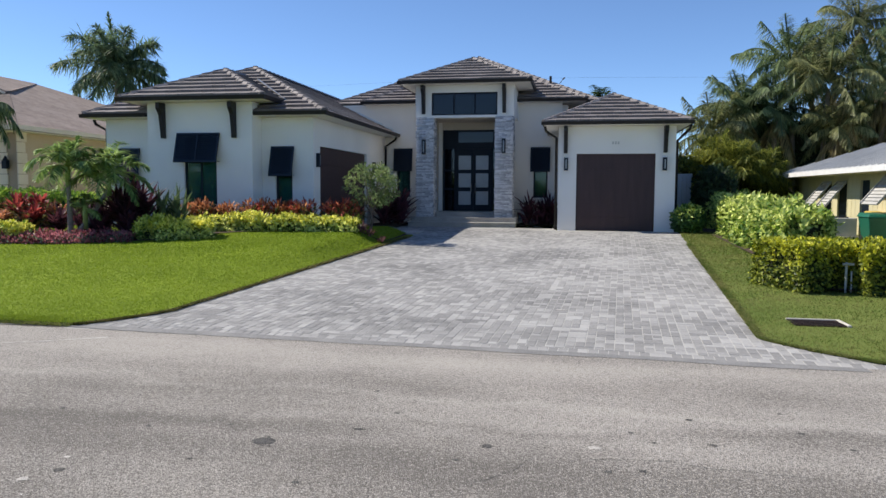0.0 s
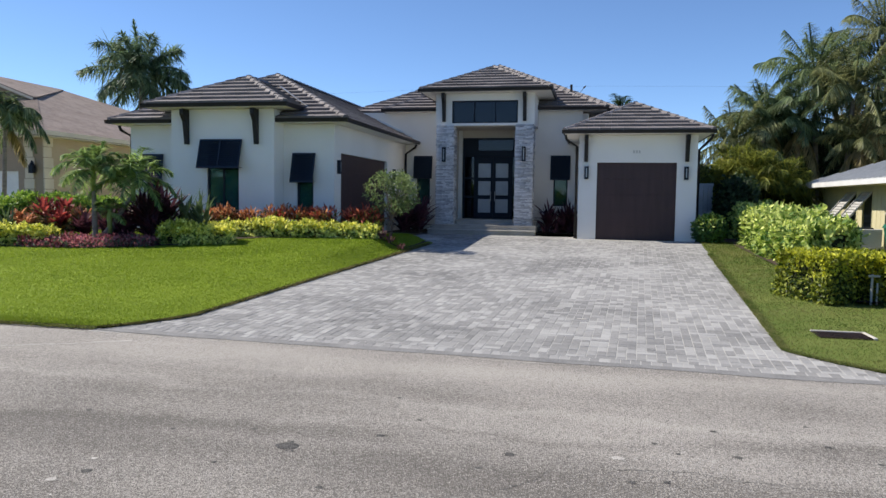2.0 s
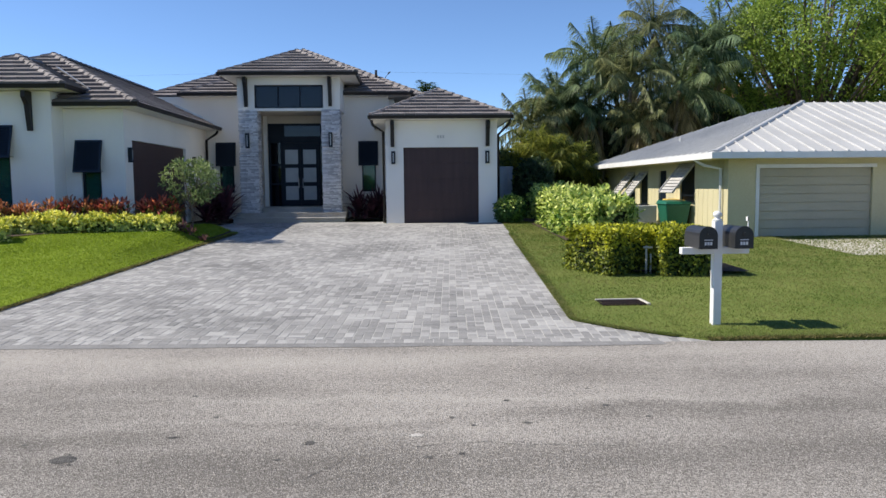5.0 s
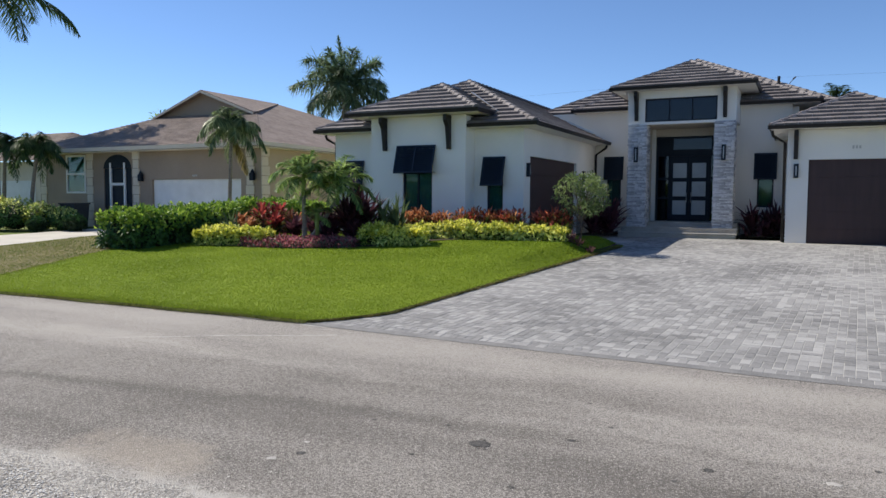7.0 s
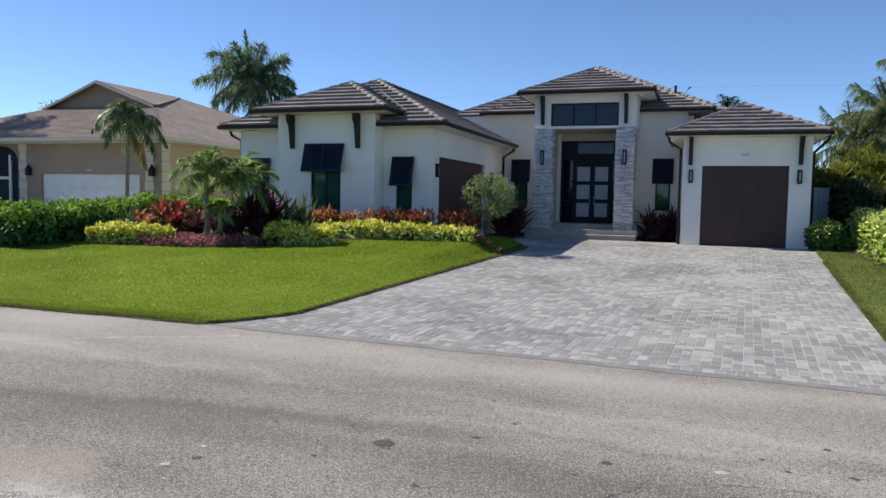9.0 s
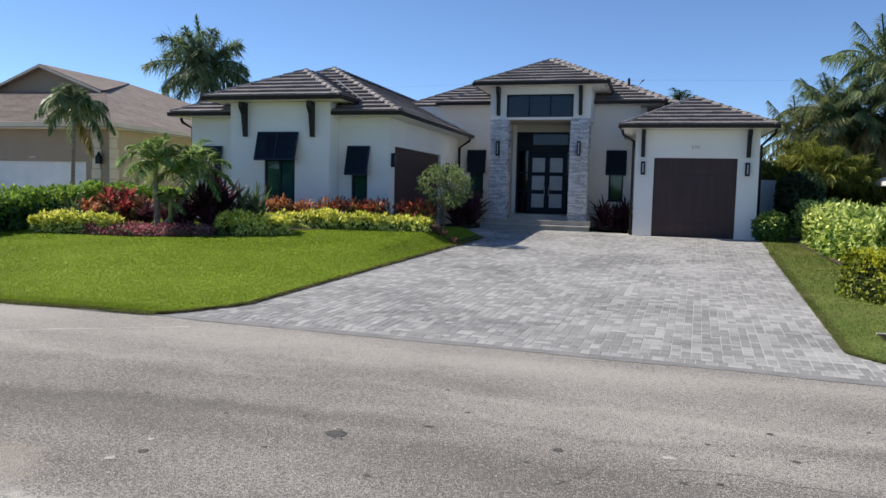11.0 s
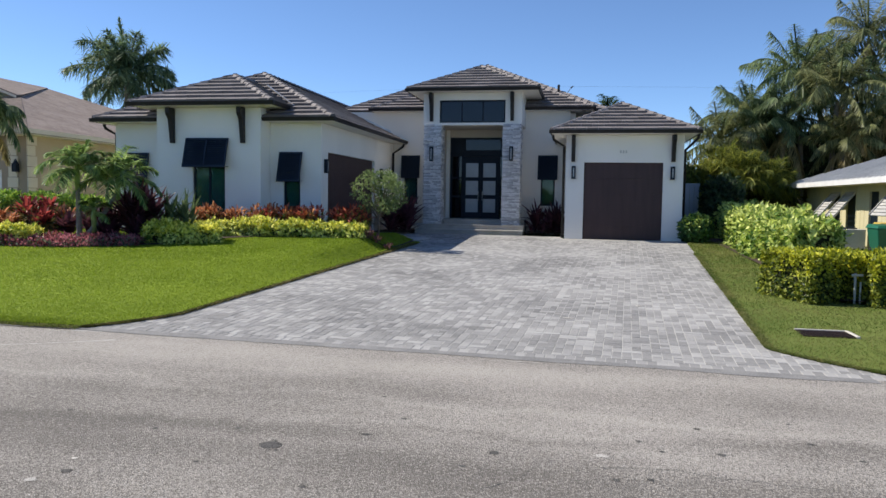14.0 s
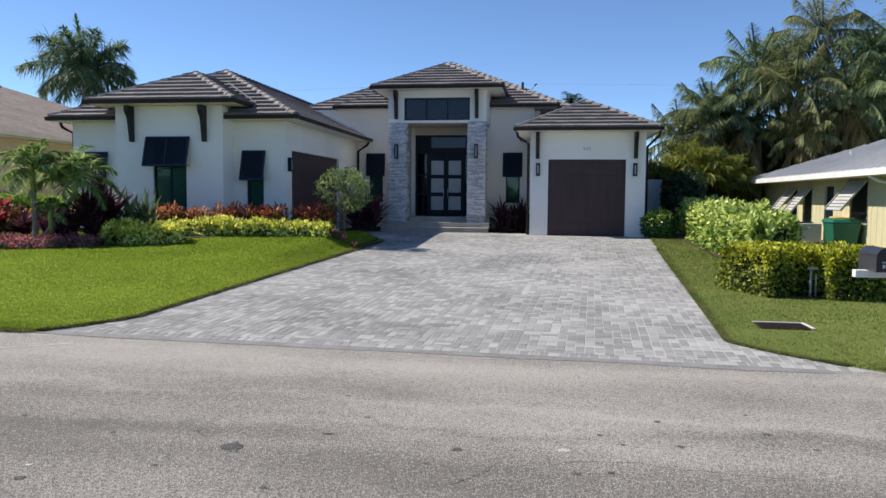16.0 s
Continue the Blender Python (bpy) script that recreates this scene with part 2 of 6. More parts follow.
PALM_BLUE = leafy("palm_blue_green", (0.045, 0.090, 0.046), (0.29, 0.39, 0.21), translucent=0.4)
ARECA = leafy("areca_yellow_green", (0.050, 0.090, 0.020), (0.42, 0.43, 0.08), translucent=0.45, islands=0.65)
HEDGE_YELLOW = leafy("yellow_new_leaf", (0.40, 0.43, 0.04), (1.0, 0.95, 0.23), islands=0.7, translucent=0.45)
HEDGE_PALE = leafy("variegated_pale_leaf", (0.12, 0.20, 0.032), (0.92, 0.94, 0.33), islands=0.9, translucent=0.45)
HEDGE_LIME = leafy("variegated_lime_leaf", (0.06, 0.14, 0.018), (0.60, 0.71, 0.17), islands=0.9)
HEDGE_CREAM = leafy("cream_lime_leaf", (0.12, 0.22, 0.03), (0.80, 0.86, 0.27), islands=0.9)
# Gold and olive leaves of one hedge: its sunlit and shaded tones.
HEDGE_GOLD = leafy("golden_green_leaf", (0.16, 0.20, 0.014), (0.70, 0.68, 0.05), islands=0.6)
HEDGE_OLIVE = leafy("olive_green_leaf", (0.030, 0.060, 0.008), (0.34, 0.37, 0.045), islands=0.75, translucent=0.25)
HEDGE_GREEN = leafy("green_hedge_leaf", (0.016, 0.058, 0.016), (0.085, 0.19, 0.045), translucent=0.2)
# Lit copy of the green hedge leaf, for the hedge's top.
HEDGE_BRIGHT = leafy("top_lit_green_leaf", (0.10, 0.21, 0.025), (0.42, 0.56, 0.09))
SHRUB_DARK = leafy("dark_shrub_leaf", (0.014, 0.034, 0.014), (0.058, 0.100, 0.038))
TREE_LEAF = leafy("olive_tree_leaf", (0.080, 0.130, 0.040), (0.36, 0.44, 0.17))
BIG_TREE_LEAF = leafy("bright_tree_leaf", (0.085, 0.150, 0.024), (0.42, 0.53, 0.10), translucent=0.5)
# Solid core of hedges and bushes: the inside's shade put into its colour.
SHADE_CORE = material("shade_core", (0.012, 0.018, 0.008), (0.028, 0.036, 0.016), scale=6, rough=0.95)
RED_LEAF = leafy("red_ti_leaf", (0.12, 0.018, 0.022), (0.56, 0.11, 0.09), islands=0.6, translucent=0.45)
ORANGE_LEAF = leafy("orange_croton_leaf", (0.22, 0.07, 0.03), (0.72, 0.34, 0.17), islands=0.75, translucent=0.45)
CROTON_GREEN = leafy("croton_lower_leaf", (0.050, 0.075, 0.025), (0.32, 0.22, 0.07), islands=0.7)
CROTON_RED = leafy("red_croton_leaf", (0.24, 0.040, 0.030), (0.88, 0.27, 0.16), islands=0.65, translucent=0.45)
PURPLE_LEAF = leafy("dark_purple_leaf", (0.042, 0.020, 0.030), (0.17, 0.058, 0.078))
PINK_LEAF = leafy("mauve_red_groundcover_leaf", (0.15, 0.035, 0.045), (0.58, 0.22, 0.25), islands=0.6, translucent=0.45)
MUTED_PINK = leafy("muted_pink_green_leaf", (0.09, 0.055, 0.040), (0.36, 0.17, 0.16), islands=0.6)
SWORD_LEAF = leafy("grey_green_sword_leaf", (0.055, 0.090, 0.040), (0.16, 0.22, 0.10))
GROUND_GREY = leafy("grey_green_groundcover_leaf", (0.07, 0.085, 0.055), (0.24, 0.26, 0.19))
WHITE_PAINT = material("white_paint", (0.66, 0.66, 0.65), (0.80, 0.80, 0.79), scale=2, rough=0.5, fine=15, fine_amount=0.1)
BLACK_METAL = material("black_enamel", (0.016, 0.017, 0.019), (0.034, 0.035, 0.038), scale=3, rough=0.35)
LETTER_GREY = material("pale_letter_paint", (0.55, 0.55, 0.55), (0.7, 0.7, 0.7), rough=0.6)
YELLOW_WALL = material("cream_yellow_siding", (0.50, 0.45, 0.28), (0.60, 0.55, 0.36), scale=0.8, rough=0.8, bump=0.002)
METAL_ROOF = material("galvanised_roof", (0.42, 0.42, 0.415), (0.55, 0.55, 0.545), scale=0.7, rough=0.55, metallic=0.1, fine=12)
TAN_DOOR = material("tan_garage_panel", (0.40, 0.36, 0.26), (0.47, 0.43, 0.32), scale=1, rough=0.6)
BEIGE_WALL = material("tan_beige_stucco", (0.275, 0.215, 0.165), (0.345, 0.275, 0.21), scale=0.7, rough=0.85, bump=0.003)
# Beige stucco again, lighter and yellower: bounced light put into the colour.
BEIGE_WALL_LIT = material("bounce_lit_beige_stucco", (0.39, 0.305, 0.205), (0.47, 0.375, 0.265), scale=0.7, rough=0.85, bump=0.003)
CREAM_TRIM = material("cream_trim", (0.58, 0.51, 0.40), (0.68, 0.61, 0.50), scale=1.5, rough=0.8)
SHINGLE = material("brown_shingle", (0.19, 0.148, 0.128), (0.30, 0.245, 0.215), scale=1.2, rough=0.9, islands=0.12, fine=16, fine_amount=0.25, bump=0.006, bump_scale=30, chips=0.5, chip_scale=7)
TERRACOTTA = material("terracotta_tile", (0.24, 0.10, 0.06), (0.40, 0.19, 0.12), scale=1.0, rough=0.85, islands=0.2)
BIN_GREEN = material("green_bin_plastic", (0.010, 0.095, 0.060), (0.018, 0.14, 0.09), scale=2, rough=0.45)
BIN_YELLOW = material("yellow_lid_plastic", (0.42, 0.30, 0.06), (0.55, 0.40, 0.09), scale=2, rough=0.5)
# Awning shutters: paint toned down in colour for the eave's shade.
AWNING = material("shaded_awning_paint", (0.33, 0.325, 0.315), (0.48, 0.47, 0.455), scale=3, rough=0.7)
UNIT_GREY = material("pale_grey_enamel", (0.42, 0.42, 0.40), (0.55, 0.55, 0.52), scale=3, rough=0.5)
VINYL = material("blue_grey_vinyl", (0.30, 0.34, 0.40), (0.38, 0.42, 0.48), scale=2, rough=0.5)
PANE_BACKING = material("dark_green_backing", (0.050, 0.115, 0.110), (0.070, 0.150, 0.142), scale=2, rough=0.8)
# Rooms behind glass get their lack of light from this dark colour.
NEAR_BLACK = material("near_black_matte", (0.05, 0.05, 0.05), (0.08, 0.08, 0.08), scale=1, rough=0.9)


# ---- builders ----
class Shape:
    """Gathers corners and faces of one mesh."""
    def __init__(self):
        self.v, self.f = [], []

    def poly(self, *pts):
        k = len(self.v)
        self.v += [tuple(p) for p in pts]
        self.f.append(tuple(range(k, k + len(pts))))
        return self

    def hexa(self, a, b):
        """A solid between two rings of four corners, a below and b above."""
        k = len(self.v)
        self.v += [tuple(p) for p in (*a, *b)]
        self.f += [tuple(k + i for i in q) for q in ((3, 2, 1, 0), (4, 5, 6, 7), (0, 1, 5, 4), (1, 2, 6, 5), (2, 3, 7, 6), (3, 0, 4, 7))]
        return self

    def box(self, x0, x1, y0, y1, z0, z1):
        return self.hexa(((x0, y0, z0), (x1, y0, z0), (x1, y1, z0), (x0, y1, z0)), ((x0, y0, z1), (x1, y0, z1), (x1, y1, z1), (x0, y1, z1)))

    def tube(self, path, radii, sides=8, caps=True):
        path = [Vector(p) for p in path]
        k0 = len(self.v)
        for i, p in enumerate(path):
            d = (path[min(i + 1, len(path) - 1)] - path[max(i - 1, 0)]).normalized()
            s = d.cross(Vector((0, 0, 1)))
            s = s.normalized() if s.length > 1e-3 else Vector((1, 0, 0))
            w = s.cross(d).normalized()
            for j in range(sides):
                a = 2 * math.pi * j / sides
                self.v.append(tuple(p + (s * math.cos(a) + w * math.sin(a)) * radii[i]))
        for i in range(len(path) - 1):
            for j in range(sides):
                a, b = k0 + i * sides + j, k0 + i * sides + (j + 1) % sides
                self.f.append((a, b, b + sides, a + sides))
        if caps:
            self.f.append(tuple(k0 + j for j in range(sides))[::-1])
            self.f.append(tuple(k0 + (len(path) - 1) * sides + j for j in range(sides)))
        return self


def mesh_of(shape, material_, smooth=False, bevel=0.0, weld=False):
    me = bpy.data.meshes.new("mesh")
    if isinstance(shape, Shape):
        me.from_pydata(shape.v, [], shape.f)
        bm = bmesh.new()
        bm.from_mesh(me)
        if len(shape.f) < 3000:
            bmesh.ops.recalc_face_normals(bm, faces=bm.faces)
        if weld:
            bmesh.ops.remove_doubles(bm, verts=bm.verts, dist=0.0005)
        if bevel:
            bmesh.ops.bevel(bm, geom=bm.edges[:], offset=bevel, segments=2, affect="EDGES", profile=0.5)
        bm.to_mesh(me)
        bm.free()
    else:
        v, f = shape
        me.from_pydata(v.tolist() if hasattr(v, "tolist") else v, [], f.tolist() if hasattr(f, "tolist") else f)
    me.materials.append(material_)
    if smooth:
        me.polygons.foreach_set("use_smooth", [True] * len(me.polygons))
    return me


def part(name, shape, material_, parent=None, label="", smooth=False, bevel=0.0, weld=False):
    ob = new(name, mesh_of(shape, material_, smooth, bevel, weld))
    if parent is not None:
        ob.parent = parent
    if label:
        ob["label"] = label
    return ob


def thing(name, place, label, category, group="", turn=0.0):
    e = new(name)
    e.empty_display_size = 0.2
    e.matrix_world = pose(*place, 0, 0, turn)
    return tagged(e, label, category, group)


def drive_left(y):
    if y < 9.3:
        return -5.44 - max(0.0, 9.3 - y) ** 1.5 * 0.55
    return -5.44 + (min(y, 21.2) - 9.3) * 0.059


def drive_right(y):
    if y < 8.9:
        return 2.06 + max(0.0, 8.9 - y) ** 1.3 * 0.95
    return 2.06 + (y - 8.9) * 0.069


def ground(y, x=0.0):
    """Height of the finished ground: level road, then a gentle rise; the front lawn is mounded towards the house."""
    z = 0.0 if y < 7.9 else min(0.47, (y - 7.9) * 0.0294)
    if y > 8.0 and x < -5.0:
        m = min(0.62, (y - 8.0) * 0.0605)
        s = max(0.0, min(1.0, (drive_left(y) - 0.02 - x) / 0.8)) * max(0.0, min(1.0, (x + 23.0) / 3.0)) * max(0.0, min(1.0, (30 - y) / 6)) * (max(0.0, min(1.0, (21.7 - y) / 0.5)) if x > -7.5 else 1.0)
        z += max(0.0, m - z) * s * s * (3 - 2 * s)
    return z


rng = np.random.default_rng(7)


def unit(a):
    return a / np.maximum(np.linalg.norm(a, axis=1, keepdims=True), 1e-6)


def leaf_cloud(P, D, L, W, fold=0.25, seed_side=None):
    """Pointed leaves: one folded quad each, from base P along D."""
    n = len(P)
    D = unit(D)
    S = unit(np.cross(D, rng.normal(size=(n, 3)) if seed_side is None else seed_side))
    N = np.cross(S, D)
    L, W = np.broadcast_to(L, n)[:, None], np.broadcast_to(W, n)[:, None]
    mid = P + D * L * 0.45 - N * L * fold * 0.2
    v = np.stack([P, mid + S * W / 2 + N * W * fold, P + D * L - N * L * fold * 0.35, mid - S * W / 2 + N * W * fold], 1).reshape(-1, 3)
    f = np.arange(n * 4).reshape(-1, 4)
    return v, f


def strap_cloud(P, D, L, W, droop=0.5, n=4):
    """Long strap leaves that arch over: a strip of n pieces each."""
    k = len(P)
    D = unit(D)
    S = unit(np.cross(D, np.array([[0, 0, 1.0]]) + rng.normal(size=(k, 3)) * 0.15))
    L, W = np.broadcast_to(L, k), np.broadcast_to(W, k)
    droop = np.broadcast_to(droop, k)
    rows = []
    for i in range(n + 1):
        s = i / n
        c = P + D * (L * s)[:, None]
        c[:, 2] -= droop * L * s * s
        w = W * (0.45 + 1.6 * s * (1 - s) + 0.3 * (1 - s)) * (1 - s ** 4)
        w = np.maximum(w, 0.002)
        rows += [c - S * (w / 2)[:, None], c + S * (w / 2)[:, None]]
    v = np.stack(rows, 1).reshape(-1, 3)
    base = (np.arange(k) * 2 * (n + 1))[:, None]
    f = np.concatenate([base + np.array([[2 * i, 2 * i + 1, 2 * i + 3, 2 * i + 2]]) for i in range(n)])
    return v, f


def join(clouds):
    vs, fs, k = [], [], 0
    for v, f in clouds:
        vs.append(v)
        fs += (np.asarray(f) + k).tolist()
        k += len(v)
    return np.concatenate(vs), fs


def frond(base, out, rise, length, leaflets, width, droop, spread=0.55, sag=0.35, plume=0.09, reach=0.36):
    """One feather leaf of a palm: a curved stalk with two rows of leaflets."""
    out = np.array([math.cos(out), math.sin(out), 0.0])
    s = np.linspace(0.0, 1.0, leaflets)
    c = base + out * (length * s * (1 - 0.18 * s * s))[:, None] * math.cos(rise)
    c[:, 2] += length * s * math.sin(rise) - droop * length * s ** 2.2
    T = unit(np.gradient(c, axis=0))
    side = np.array([-out[1], out[0], 0.0])
    keep = s > 0.12
    clouds = []
    ll = length * reach * np.sin(np.pi * np.clip(s * 0.86 + 0.12, 0, 1)) ** 0.7
    for sg in (-1, 1):
        D = side * sg * 0.8 + T * spread + np.array([0, 0, -sag]) + rng.normal(size=(leaflets, 3)) * plume
        k = keep.sum()
        v, f = strap_cloud(c[keep], D[keep], ll[keep] * rng.uniform(0.85, 1.1, k), width, droop=rng.uniform(0.1, 0.45, k), n=2)
        clouds.append((v, f))
    # stalk
    w = 0.035 * length / 3
    up = np.array([0, 0, w])
    sv = np.concatenate([c - side * w, c + side * w, c + up])
    m = leaflets
    sf = [[i, i + 1, 2 * m + i + 1, 2 * m + i] for i in range(m - 1)] + [[m + i, m + i + 1, 2 * m + i + 1, 2 * m + i] for i in range(m - 1)]
    clouds.append((sv, np.array(sf)))
    return join(clouds)


def palm(place, height, label, fronds=16, length=3.0, leaflets=24, width=0.06, trunk=0.16, leaf=None, lean=(0.0, 0.0), group="", dead=0, rise=(-0.5, 1.25), droop=0.55, category="palm tree", seed=0, shaft=True, sag=0.35, spread=0.55, plume=0.09, reach=0.36, spear=False):
    random.seed(seed)
    t = thing("palm_tree", place, label, category, group)
    n = 10
    path = [(lean[0] * (i / n) ** 1.6, lean[1] * (i / n) ** 1.6, height * i / n) for i in range(n + 1)]
    rad = [trunk * (1.25 if i == 0 else 1.0) * (1 - 0.35 * i / n) * (1.05 if i % 2 else 0.97) for i in range(n + 1)]
    part("trunk", Shape().tube(path, rad, 10), BARK, t, smooth=True)
    top = np.array(path[-1])
    if shaft:
        part("crown_shaft", Shape().tube([tuple(top - (0, 0, 0.15)), tuple(top + (0, 0, 0.25)), tuple(top + (0, 0, 0.6))], [trunk * 0.75, trunk * 0.8, trunk * 0.3], 8), leaf, t, smooth=True)
    clouds = []
    for i in range(fronds):
        a = i * 2.39996 + random.uniform(-0.25, 0.25)
        u = (i + 0.5) / fronds
        r = rise[0] + (rise[1] - rise[0]) * u ** 0.75 + random.uniform(-0.1, 0.1)
        hang = sag * (1.25 - 0.9 * u) if sag > 0 else sag
        clouds.append(frond(top + (0, 0, 0.35), a, r, length * random.uniform(0.85, 1.08) * (0.8 + 0.3 * math.sin(math.pi * u)), leaflets, width, droop * random.uniform(0.7, 1.25) * (1.15 - 0.45 * u), spread, hang * random.uniform(0.7, 1.3), plume, reach))
    if spear:
        clouds.append(frond(top + (0, 0, 0.35), random.uniform(0, 6.28), 1.42, length * 0.85, leaflets, width, 0.08, 1.2, 0.0, plume, reach * 0.7))
    for c in clouds:
        part("frond", c, leaf, t)
    if dead:
        clouds = [frond(top + (0, 0, 0.1), random.uniform(0, 6.28), -0.5 - 0.5 * random.random(), length * 0.75, leaflets, width, 0.6, sag=0.7) for _ in range(dead)]
        for c in clouds:
            part("dry_frond", c, PALM_DRY, t, "dry yellowing hanging frond")
    return t


def hedge(place, size, label, leaf, leaf_len=0.09, count=4000, group="", turn=0.0, round_=0.12, name="hedge", category="hedge", bump_=0.10, top_leaf=None):
    """A clipped hedge: leaves over an uneven block, round a near-black core with the inner shade in its colour. place
    is the middle of its foot.
    """
    t = thing(name, place, label, category, group, turn)
    sx, sy, sz = size
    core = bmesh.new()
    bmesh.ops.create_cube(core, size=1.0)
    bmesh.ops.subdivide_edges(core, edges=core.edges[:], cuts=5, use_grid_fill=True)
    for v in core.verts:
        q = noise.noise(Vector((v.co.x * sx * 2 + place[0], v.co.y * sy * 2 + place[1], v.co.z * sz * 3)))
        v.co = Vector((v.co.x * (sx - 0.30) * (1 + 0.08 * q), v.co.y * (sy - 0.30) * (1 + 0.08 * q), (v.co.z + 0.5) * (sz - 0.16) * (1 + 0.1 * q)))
    me = bpy.data.meshes.new("core_block")
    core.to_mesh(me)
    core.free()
    me.materials.append(SHADE_CORE)
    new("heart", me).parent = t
    areas = np.array([sx * sy, sx * sz, sx * sz, sy * sz, sy * sz])
    face = rng.choice(5, size=count, p=areas / areas.sum())
    a, b = rng.uniform(-0.5, 0.5, count), rng.uniform(-0.5, 0.5, count)
    P, N = np.zeros((count, 3)), np.zeros((count, 3))
    for i, (ux, uy, nz) in enumerate((((1, 0, 0), (0, 1, 0), (0, 0, 1)), ((1, 0, 0), (0, 0, 1), (0, -1, 0)), ((1, 0, 0), (0, 0, 1), (0, 1, 0)), ((0, 1, 0), (0, 0, 1), (-1, 0, 0)), ((0, 1, 0), (0, 0, 1), (1, 0, 0)))):
        k = face == i
        P[k] = a[k, None] * np.array(ux) + b[k, None] * np.array(uy) + 0.5 * np.array(nz)
        N[k] = nz
    r = np.linalg.norm(np.abs(P) ** 5, axis=1)
    P = P * np.array([sx, sy, sz])
    lump = np.array([noise.noise(Vector((p[0] * 2.2 + place[0], p[1] * 2.2 + place[1], p[2] * 2.6))) + 0.5 * noise.noise(Vector((p[0] * 6, p[1] * 6 + place[1], p[2] * 6))) for p in P])
    P += N * (lump * bump_ - rng.uniform(0, 0.12, count) - round_ * (r > 0.045))[:, None]
    P[:, 2] += sz / 2
    P[:, 2] = np.maximum(P[:, 2], 0.03)
    D = N * 0.30 + rng.normal(size=(count, 3)) * 0.75 + np.array([0, 0, 0.15])
    face_out = N + rng.normal(size=(count, 3)) * 0.38 + np.array([0, 0, 0.35])
    L = leaf_len * rng.uniform(0.7, 1.35, count)
    # paler top leaves: new growth, with light from above put into colour
    young = (P[:, 2] > sz * 0.78 - rng.uniform(0, 0.35, count) * sz) & (rng.uniform(size=count) < 0.85) if top_leaf else np.zeros(count, bool)
    part("foliage", leaf_cloud(P[~young], D[~young], L[~young], leaf_len * 0.62, 0.15, face_out[~young]), leaf, t)
    if top_leaf:
        tagged(part("new_growth", leaf_cloud(P[young], D[young] + (0, 0, 0.35), L[young], leaf_len * 0.66, 0.15, face_out[young]), top_leaf, t), "paler new growth, light from above put into its colour", kind="stuff")
    return t


def bush(place, size, label, leaf, top_leaf, leaf_len=0.1, count=2200, group="", name="shrub", category="shrub"):
    """A rounded bush: leaves over an uneven dome, paler at the top. place is the middle of its foot."""
    t = thing(name, place, label, category, group)
    sx, sy, sz = size
    # near-black core, the shade between the leaves put into its colour
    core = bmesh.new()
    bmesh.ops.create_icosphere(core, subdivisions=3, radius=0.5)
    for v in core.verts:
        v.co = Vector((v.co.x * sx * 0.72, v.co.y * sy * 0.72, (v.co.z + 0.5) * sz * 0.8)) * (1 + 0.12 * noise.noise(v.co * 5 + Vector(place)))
    me = bpy.data.meshes.new("core_block")
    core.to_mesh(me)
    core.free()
    me.materials.append(SHADE_CORE)
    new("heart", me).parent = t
    d = unit(rng.normal(size=(count, 3)))
    lump = np.array([noise.noise(Vector(q) * 2.3 + Vector(place)) + 0.5 * noise.noise(Vector(q) * 6 + Vector(place)) for q in d])
    P = d * np.array([sx, sy, sz]) * 0.5 * (1 + 0.22 * lump - rng.uniform(0, 0.25, count))[:, None] + np.array([0, 0, sz / 2])
    P[:, 2] = np.maximum(P[:, 2], 0.03)
    D = d * 0.35 + rng.normal(size=(count, 3)) * 0.7 + np.array([0, 0, 0.2])
    F = d + rng.normal(size=(count, 3)) * 0.38 + np.array([0, 0, 0.3])
    L = leaf_len * rng.uniform(0.7, 1.3, count)
    # leaves that face up take the paler colour, top light included
    young = d[:, 2] > rng.uniform(0.0, 0.7, count)
    part("foliage", leaf_cloud(P[~young], D[~young], L[~young], leaf_len * 0.6, 0.15, F[~young]), leaf, t)
    tagged(part("new_growth", leaf_cloud(P[young], D[young], L[young], leaf_len * 0.6, 0.15, F[young]), top_leaf, t), "paler new growth, light from above put into its colour", kind="stuff")
    return t


def rosettes(name, spots, label, category, leaf, height=0.7, leaves=14, width=0.09, droop=0.35, group="", spread=0.7):
    """Tufted plants, one thing each."""
    made = []
    for (x, y, h) in spots:
        t = thing(name, (x, y, ground(y, x) + 0.02), label, category, group)
        part("stem", Shape().tube([(0, 0, 0), (0.01, 0, h * 0.3)], [0.025, 0.018], 6), WOOD_BARK, t)
        P = np.zeros((leaves, 3))
        P[:, 2] = rng.uniform(0.05, 0.5, leaves) * h
        P[:, :2] += rng.normal(size=(leaves, 2)) * 0.06
        ang = rng.uniform(0, 2 * np.pi, leaves)
        el = rng.uniform(0.35, 1.35, leaves)
        D = np.stack([np.cos(ang) * np.cos(el) * spread * 1.4, np.sin(ang) * np.cos(el) * spread * 1.4, np.sin(el)], 1)
        part("leaves", strap_cloud(P, D, h * rng.uniform(0.5, 0.8, leaves), width * rng.uniform(0.8, 1.2, leaves), droop=rng.uniform(0.1, 1.0, leaves) * droop), leaf, t)
        made.append(t)
    return made


